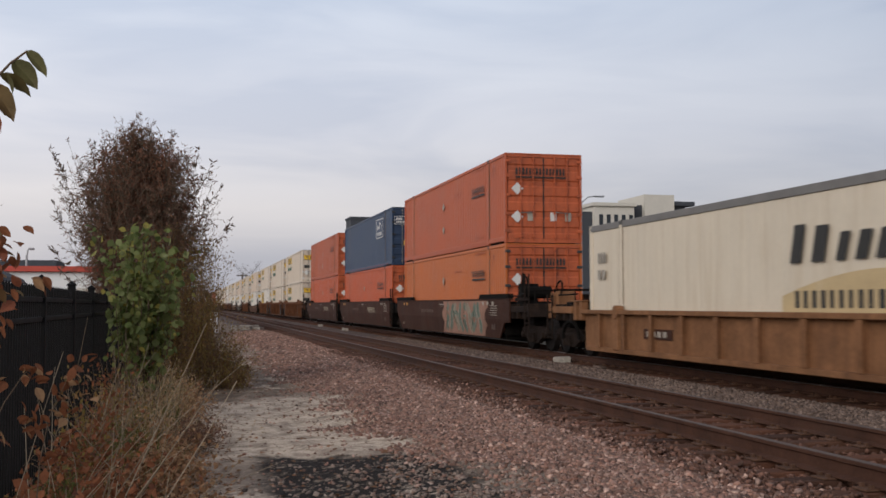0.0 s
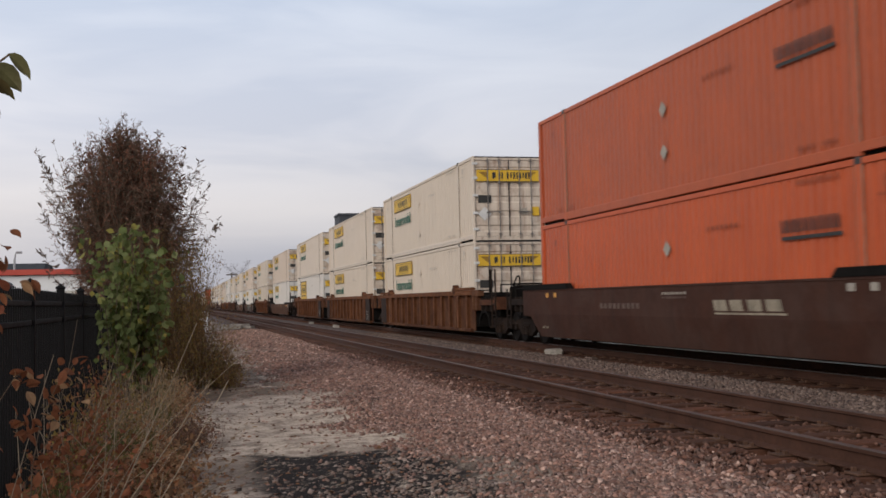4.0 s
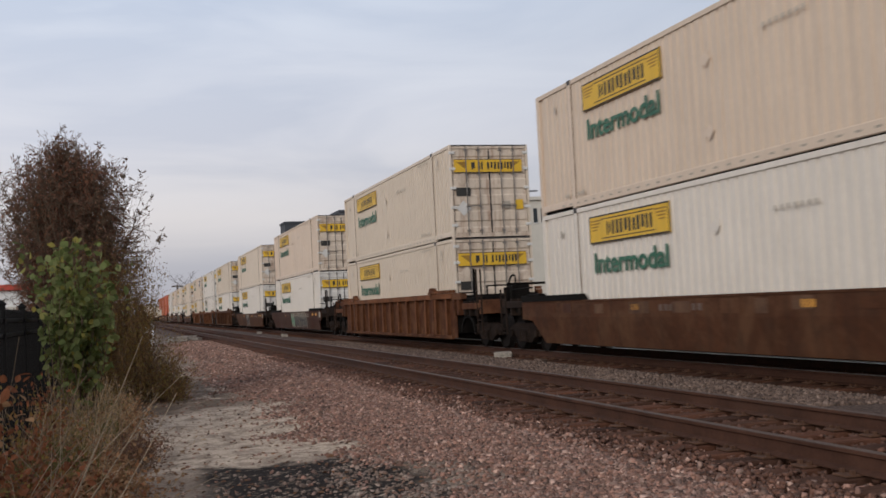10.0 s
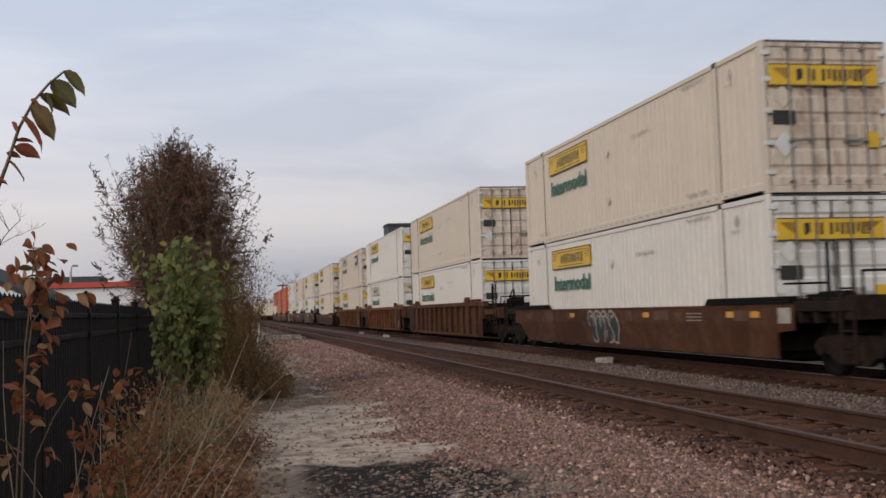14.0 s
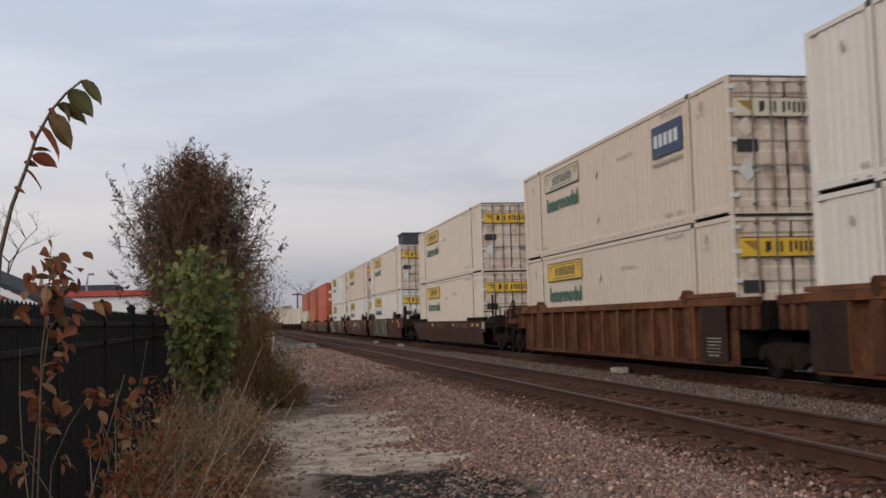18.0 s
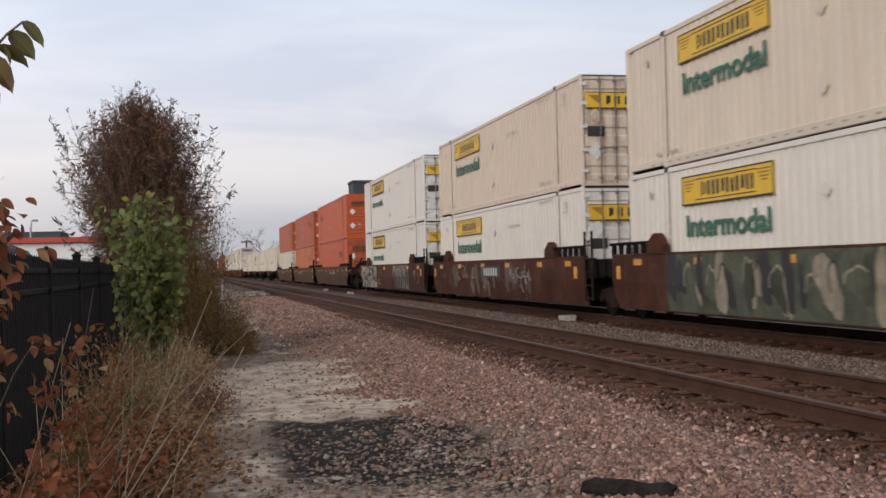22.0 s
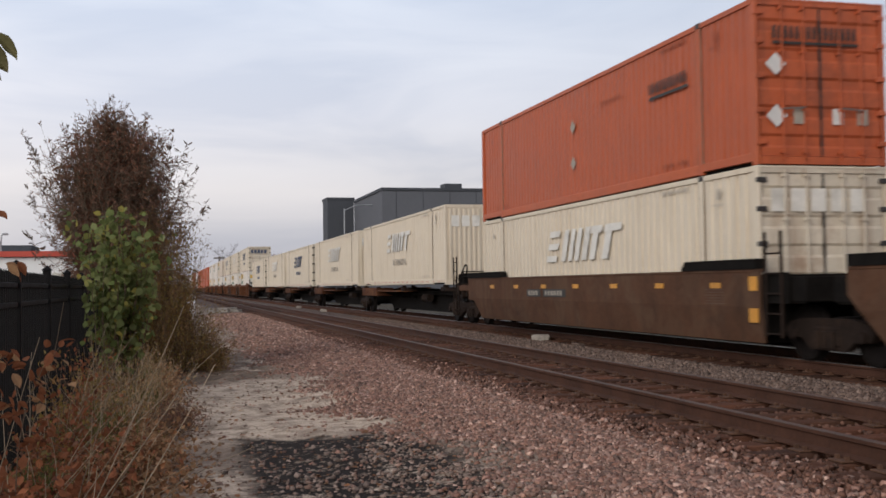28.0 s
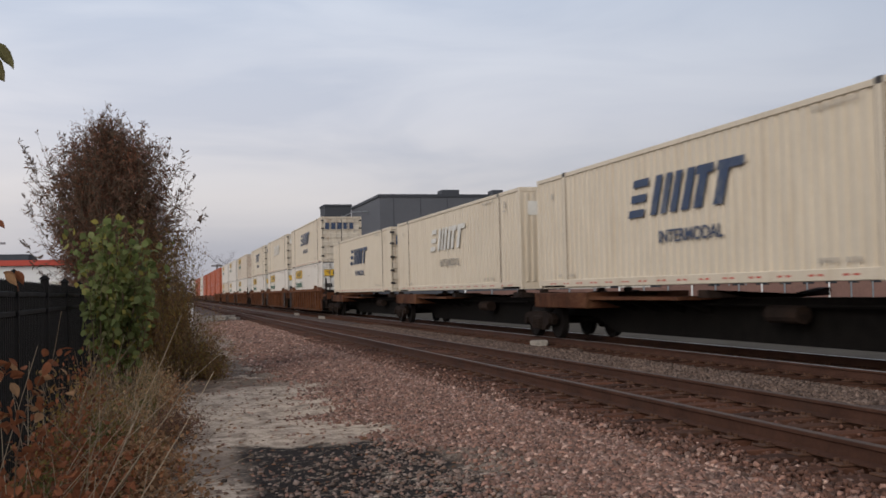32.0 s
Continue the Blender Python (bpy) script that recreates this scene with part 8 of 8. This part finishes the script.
vine("dry shoot with orange leaves in the weeds", 4.6, [(-0.170, -0.12), (-0.155, -0.085), (-0.139, -0.06), (-0.128, -0.052)],
     [(-0.139, -0.061), (-0.129, -0.054), (-0.134, -0.066), (-0.137, -0.094), (-0.142, -0.104), (-0.125, -0.097), (-0.161, -0.118), (-0.130, -0.109)], 0.085, 3, 1.0)
vine("dry shoot with orange leaves in the weeds", 5.2, [(-0.125, -0.14), (-0.118, -0.10), (-0.105, -0.07), (-0.090, -0.05)],
     [(-0.110, -0.078), (-0.098, -0.060), (-0.090, -0.051), (-0.105, -0.068), (-0.115, -0.080), (-0.108, -0.090), (-0.117, -0.105), (-0.100, -0.113), (-0.123, -0.140), (-0.093, -0.081)], 0.09, 4, 1.0)

# ---------- small things on the ground ----------
def rough_block(name, label, category, x0, x1, y0, y1, z0, z1, material, seed, yaw=0.0):
    r = random.Random(seed)
    b = Build().box(-(x1 - x0) / 2, (x1 - x0) / 2, -(y1 - y0) / 2, (y1 - y0) / 2, 0, z1 - z0, 0.025)
    b.v = [(p[0] + r.uniform(-0.02, 0.02), p[1] + r.uniform(-0.02, 0.02), p[2] + (r.uniform(-0.03, 0.01) if p[2] > 0.02 else 0)) for p in b.v]
    return thing(name, label, category, m=pose((x0 + x1) / 2, (y0 + y1) / 2, z0, 0, 0, yaw), build=b, material=material)


rough_block("concrete_block", "weathered white painted block beside the train's track", "block", 9.62, 10.10, 27.1, 27.4, -0.21, -0.06, CHALK, 3, -20)
rough_block("stone_lump", "small pale stone lump on the ballast", "stone", 9.65, 9.90, 24.2, 24.45, -0.21, -0.13, STONE_GREY, 4, 20)
rough_block("concrete_block", "small pale block between the tracks far along", "block", 8.9, 9.2, 62, 62.6, -0.2, 0.0, CHALK, 5)
rough_block("concrete_block", "small pale block between the tracks far along", "block", 8.9, 9.2, 74, 74.6, -0.2, 0.0, CHALK, 6)
r_log = random.Random(7)
log = Build()
for k in range(9):
    for q in range(8):
        a = 2 * math.pi * q / 8
        w = 1 - 0.35 * (k in (0, 8))
        log.v.append(((k / 8 - 0.5) * 0.62 + r_log.uniform(-0.02, 0.02), w * math.cos(a) * (0.11 + r_log.uniform(-0.025, 0.02)), 0.07 + w * math.sin(a) * (0.085 + r_log.uniform(-0.03, 0.012))))
log.f = [(k * 8 + q, k * 8 + (q + 1) % 8, k * 8 + 8 + (q + 1) % 8, k * 8 + 8 + q) for k in range(8) for q in range(8)] + [tuple(range(8)), tuple(range(71, 63, -1))]
thing("old_tie", "charred piece of old timber lying in the gravel", "timber", m=pose(2.82, 6.70, -0.265, 0, 0, -40), build=log, material=LOG)
rough_block("utility_box", "small pale grey utility box in the grass", "utility box", 1.2, 1.7, 63, 63.5, -0.3, 0.95, WALL_WHITE, 8)
for k in range(7):
    rough_block("rubble_slab", "broken pale concrete slab in a heap", "rubble", 2.5 + 0.22 * k, 3.2 + 0.22 * k, 66 + 0.7 * (k % 3), 66.6 + 0.7 * (k % 3), -0.28 + 0.10 * (k % 2), -0.02 + 0.12 * (k % 2), CHALK, 20 + k, 25 * k)


# ---------- the distance ----------
def block(b, x0, x1, y0, y1, z0, z1):
    return b.box(x0, x1, y0, y1, z0, z1, 0.03)


def grey_hall():
    y = 112.0
    t = thing("grey_hall", "large flat-roofed hall clad in grey metal behind the train", "building")
    part("wall", Build().box(0.203 * y, 0.203 * y + 17.5, y, y + 17.5, -0.7, 0.0925 * y + 1.2), WALL_GREY, t)
    part("parapet", Build().box(0.203 * y - 0.12, 0.203 * y + 17.6, y - 0.12, y + 17.6, 0.0925 * y + 1.2, 0.0925 * y + 1.5), WALL_DARK, t)
    for k in range(6):
        part("panel_joint", Build().box(0.203 * y + 3 * k + 1.5, 0.203 * y + 3 * k + 1.56, y - 0.03, y + 0.01, -0.5, 0.0925 * y + 1.1), WALL_DARK, t)
    for k, (x, w) in enumerate(((30.5, 2.0), (36.5, 1.2))):
        part("roof_unit", Build().box(x, x + w, y + 3, y + 5, 0.0925 * y + 1.5, 0.0925 * y + 2.3), WALL_DARK, t)
    y2 = 130.5
    t2 = thing("dark_tower", "dark square tower beside the grey hall", "building")
    part("wall", Build().box(0.150 * y2, 0.1752 * y2, y2, y2 + 4, -0.7, 0.082 * y2 + 1.34), WALL_DARK, t2)
    part("parapet", Build().box(0.150 * y2 - 0.1, 0.1752 * y2 + 0.1, y2 - 0.1, y2 + 4.1, 0.082 * y2 + 1.34, 0.082 * y2 + 1.6), WALL_DARK, t2)
    part("louvre", Build().box(0.152 * y2, 0.17 * y2, y2 - 0.05, y2, 2, 4), WALL_GREY, t2)


grey_hall()


def pale_building():
    y = 105.0
    t = thing("pale_building", "pale rendered building with stepped roofs and small windows", "building")
    h = 0.100 * y + 1.3
    part("wall", Build().box(0.397 * y, 0.44 * y, y, y + 14, -0.7, h), WALL_PALE, t)
    part("wall", Build().box(0.44 * y, 0.503 * y, y + 1.5, y + 14, -0.7, 0.103 * y + 1.3), WALL_DARK, t)
    part("stair_tower", Build().box(0.455 * y, 0.488 * y, y + 0.8, y + 8, -0.7, 0.1135 * y + 1.3), WALL_PALE, t)
    part("cornice", Build().box(0.395 * y, 0.442 * y, y - 0.25, y + 14, h, h + 0.35), WALL_PALE, t)
    part("roof_canopy", Build().box(0.488 * y, 0.512 * y, y + 1.0, y + 10, 0.103 * y + 1.3, 0.1035 * y + 1.7), WALL_DARK, t)
    part("wall", Build().box(0.386 * y, 0.397 * y, y + 0.6, y + 14, -0.7, 0.0945 * y + 1.3), WALL_DARK, t)
    for k in range(5):
        x = 0.402 * y + 0.85 * k
        w = part("window", Build().box(x, x + 0.42, y - 0.06, y + 0.02, h - 2.4, h - 0.9), GLASS_DARK, t)
        part("frame", Build().box(x - 0.06, x + 0.48, y - 0.08, y - 0.02, h - 2.5, h - 2.42), WALL_WHITE, w)
    y3 = 150
    t2 = thing("low_store", "long low brown building behind the train", "building")
    part("wall", Build().box(0.535 * y3, 0.80 * y3, y3, y3 + 20, -0.7, 0.0215 * y3 + 1.3), WALL_BRICK, t2)
    part("roof", Build().box(0.533 * y3, 0.802 * y3, y3 - 0.3, y3 + 20, 0.0215 * y3 + 1.3, 0.0245 * y3 + 1.4), WALL_GREY, t2)
    for k in range(8):
        part("window", Build().box(0.55 * y3 + 4.2 * k, 0.55 * y3 + 4.2 * k + 2.0, y3 - 0.08, y3 + 0.02, 0.8, 2.6), GLASS_DARK, t2)
    y4 = 70
    t3 = thing("sheet_fence", "low pale red sheet fence beyond the tracks", "fence")
    part("panel", Build().box(20, 21.0 + 75, y4, y4 + 0.1, -0.7, 1.25), WALL_BRICK, t3)
    for k in range(40):
        part("fence_post", Build().box(20 + 1.9 * k, 20.12 + 1.9 * k, y4 - 0.08, y4, -0.7, 1.35), WALL_WHITE if k % 3 == 0 else POLE, t3)


pale_building()


def left_buildings():
    y = 62.0
    t = thing("white_shop", "long low white building with a red fascia beyond the fence", "building")
    part("wall", Build().box(-0.31 * y, -0.03 * y, y, y + 12, -0.5, 0.030 * y + 1.3), WALL_WHITE, t)
    part("fascia", Build().box(-0.312 * y, -0.028 * y, y - 0.25, y + 12, 0.0305 * y + 1.3, 0.0345 * y + 1.35), STRIPE_RED, t)
    for k in range(4):
        part("door", Build().box(-0.27 * y + 3.6 * k, -0.27 * y + 3.6 * k + 2.6, y - 0.06, y, -0.4, 2.3), WALL_PALE, t)
    y = 95.0
    t2 = thing("gabled_house", "low house with a dark shingle roof", "house")
    part("wall", Build().box(-0.20 * y, -0.118 * y, y, y + 8, -0.5, 0.030 * y + 1.3), WALL_PALE, t2)
    part("roof", Build().prism([(-0.3 + y, 0.0305 * y + 1.3), (y + 8.3, 0.0305 * y + 1.3), (y + 7, 0.041 * y + 1.3), (y + 1.3, 0.041 * y + 1.3)], -0.205 * y, -0.115 * y), ROOF_DARK, t2)
    y = 26.0
    t3 = thing("near_shed", "shed with a dark sloping roof and pale bargeboard", "shed")
    part("wall", Build().box(-12.0, -0.172 * y - 0.4, y, y + 6, -0.5, 0.030 * y + 1.3), WALL_PALE, t3)
    part("roof", Build().prism([(-0.176 * y, 0.030 * y + 1.3), (-0.285 * y, 0.078 * y + 1.34), (-12.6, 0.03 * y + 1.3), (-12.6, 0.024 * y + 1.3), (-0.285 * y, 0.072 * y + 1.34), (-0.172 * y, 0.0245 * y + 1.3)], y - 0.4, y + 6.4, "xz"), ROOF_DARK, t3)
    part("bargeboard", Build().prism([(-0.172 * y, 0.0245 * y + 1.28), (-0.285 * y, 0.072 * y + 1.32), (-0.285 * y, 0.066 * y + 1.32), (-0.172 * y, 0.019 * y + 1.28)], y - 0.46, y - 0.40, "xz"), WALL_WHITE, t3)


left_buildings()


def street_lamp(x, y, h, arm, label, size=0.9):
    t = thing("street_lamp", label, "street lamp", "street lamps")
    part("pole", Build().tube([(0, 0, -0.7), (0, 0, h)], 0.11, 0.07, 8), POLE, t)
    part("arm", Build().tube([(0, 0, h - 0.2), (arm * 0.5, 0, h + 0.35), (arm, 0, h + 0.45)], 0.06, 0.045, 6), POLE, t)
    part("head", Build().box(min(arm, arm + size * (1 if arm > 0 else -1)), max(arm, arm + size * (1 if arm > 0 else -1)), -0.16, 0.16, h + 0.36, h + 0.50, 0.03), POLE, t)
    t.matrix_basis = pose(x, y, 0)
    return t


street_lamp(0.383 * 90, 90, 0.108 * 90 + 1.0, 1.3, "tall grey street lamp behind the train")
street_lamp(0.594 * 110, 110, 0.063 * 110 + 1.0, 2.2, "grey street lamp with a long arm beyond the train")
street_lamp(0.574 * 120, 120, 0.047 * 120 + 1.0, -1.4, "grey street lamp beyond the train")
street_lamp(0.166 * 118, 118, 0.078 * 118 + 0.8, 2.4, "grey street lamp before the dark tower")
street_lamp(-0.139 * 75, 75, 0.046 * 75 + 1.2, 0.12, "short lamp beyond the white building", 0.35)
pole = thing("utility_pole", "dark timber utility pole by the far tracks", "utility pole")
part("pole", Build().tube([(0.049 * 260, 260, -0.5), (0.049 * 260, 260, 0.029 * 260 + 1.3)], 0.25, 0.18, 7), WOODPOLE, pole)
part("crossarm", Build().box(0.049 * 260 - 1.3, 0.049 * 260 + 1.3, 259.8, 260.0, 0.0268 * 260 + 1.3, 0.028 * 260 + 1.3), WOODPOLE, pole)


def bare_tree(x, y, h, spread, seed, label, foliage=None):
    """A leafless tree of forked limbs; some keep a thin brown crown."""
    r = np.random.default_rng(seed)
    t = thing("bare_tree", label, "tree", "trees in the distance")
    paths, r0, r1, ends = [], [], [], []

    def grow(p, d, length, rad, depth):
        q = [p]
        for _ in range(4):
            d = d + r.normal(0, 0.13, 3)
            d /= np.linalg.norm(d)
            q.append(q[-1] + d * length / 4)
        paths.append(np.array(q))
        r0.append(rad)
        r1.append(rad * 0.6)
        if depth == 0:
            ends.append(q)
            return
        for _ in range(3 if depth > 1 else 4):
            a = r.uniform(0, 6.28)
            side = np.array((math.cos(a), math.sin(a), r.uniform(-0.05, 0.5)))
            grow(q[-1] if r.uniform() < 0.6 else q[-2], d * 0.75 + side * spread, length * r.uniform(0.58, 0.82), rad * 0.54, depth - 1)

    grow(np.array((x, y, -0.7)), np.array((0.0, 0.0, 1.0)), h * 0.30, h * 0.017, 5)
    top = max(q[:, 2].max() for q in paths)
    f = (h + 0.7) / (top + 0.7)
    paths = [np.stack([x + (q[:, 0] - x) * f, y + (q[:, 1] - y) * f, -0.7 + (q[:, 2] + 0.7) * f], -1) for q in paths]
    part("trunk", tubes_np("trunk", paths[:1], r0[:1], r1[:1], BARK, 7), None, t)
    part("limb_mass", tubes_np("limb_mass", paths[1:], r0[1:], r1[1:], BARK, 3), None, t)
    if foliage:
        P = np.concatenate([q[2:] for q in paths[-len(ends):]])
        P = np.repeat(P, 12, 0) + r.normal(0, h * 0.035, (len(P) * 12, 3))
        s = h * 0.026 * r.uniform(0.5, 1.3, len(P))
        part("crown", scatter("crown", LEAF_V, LEAF_F, P, turns(r, len(P)), np.stack([s, s, s], -1), foliage), None, t)
    return t


bare_tree(0.070 * 240, 240, 0.043 * 240 + 1.3, 0.62, 1, "bare grey tree far along the tracks")
bare_tree(0.022 * 300, 300, 0.024 * 300 + 1.3, 0.7, 2, "bare tree far along the tracks")
bare_tree(0.615 * 130, 130, 0.057 * 130 + 1.3, 0.75, 3, "bare round tree behind the train")
bare_tree(0.552 * 135, 135, 0.045 * 135 + 1.3, 0.75, 4, "brown-leaved tree behind the train", LEAF_BROWN)
bare_tree(0.73 * 100, 100, 0.075 * 100 + 1.3, 0.8, 5, "rust-leaved tree behind the train", LEAF_BROWN)
bare_tree(0.637 * 125, 125, 0.057 * 125 + 1.3, 0.7, 6, "bare tree behind the train")
bare_tree(-10.0, 48, 6.9, 0.9, 7, "bare spreading tree beyond the fence")
bare_tree(0.098 * 170, 170, 0.030 * 170 + 1.3, 0.7, 8, "small brown tree beyond the train", LEAF_BROWN)
# far woods close the horizon
r = np.random.default_rng(3)
n = 7000
a = r.uniform(-0.5, 1.15, n)
dist = r.uniform(420, 640, n)
z = -0.5 + 9.5 * r.uniform(0, 1, n) ** 1.6 * (0.6 + 0.4 * np.sin(a * 37) * np.sin(a * 11 + 1))
s = r.uniform(1.0, 2.6, n)
tagged(new("far_woods", scatter("far_woods", LEAF_V, LEAF_F, np.stack([dist * np.sin(a), dist * np.cos(a), z], -1), turns(r, n), np.stack([s, s, s], -1), LEAF_BROWN)), "brown bare woods along the horizon", "woods", kind="stuff")

motions()
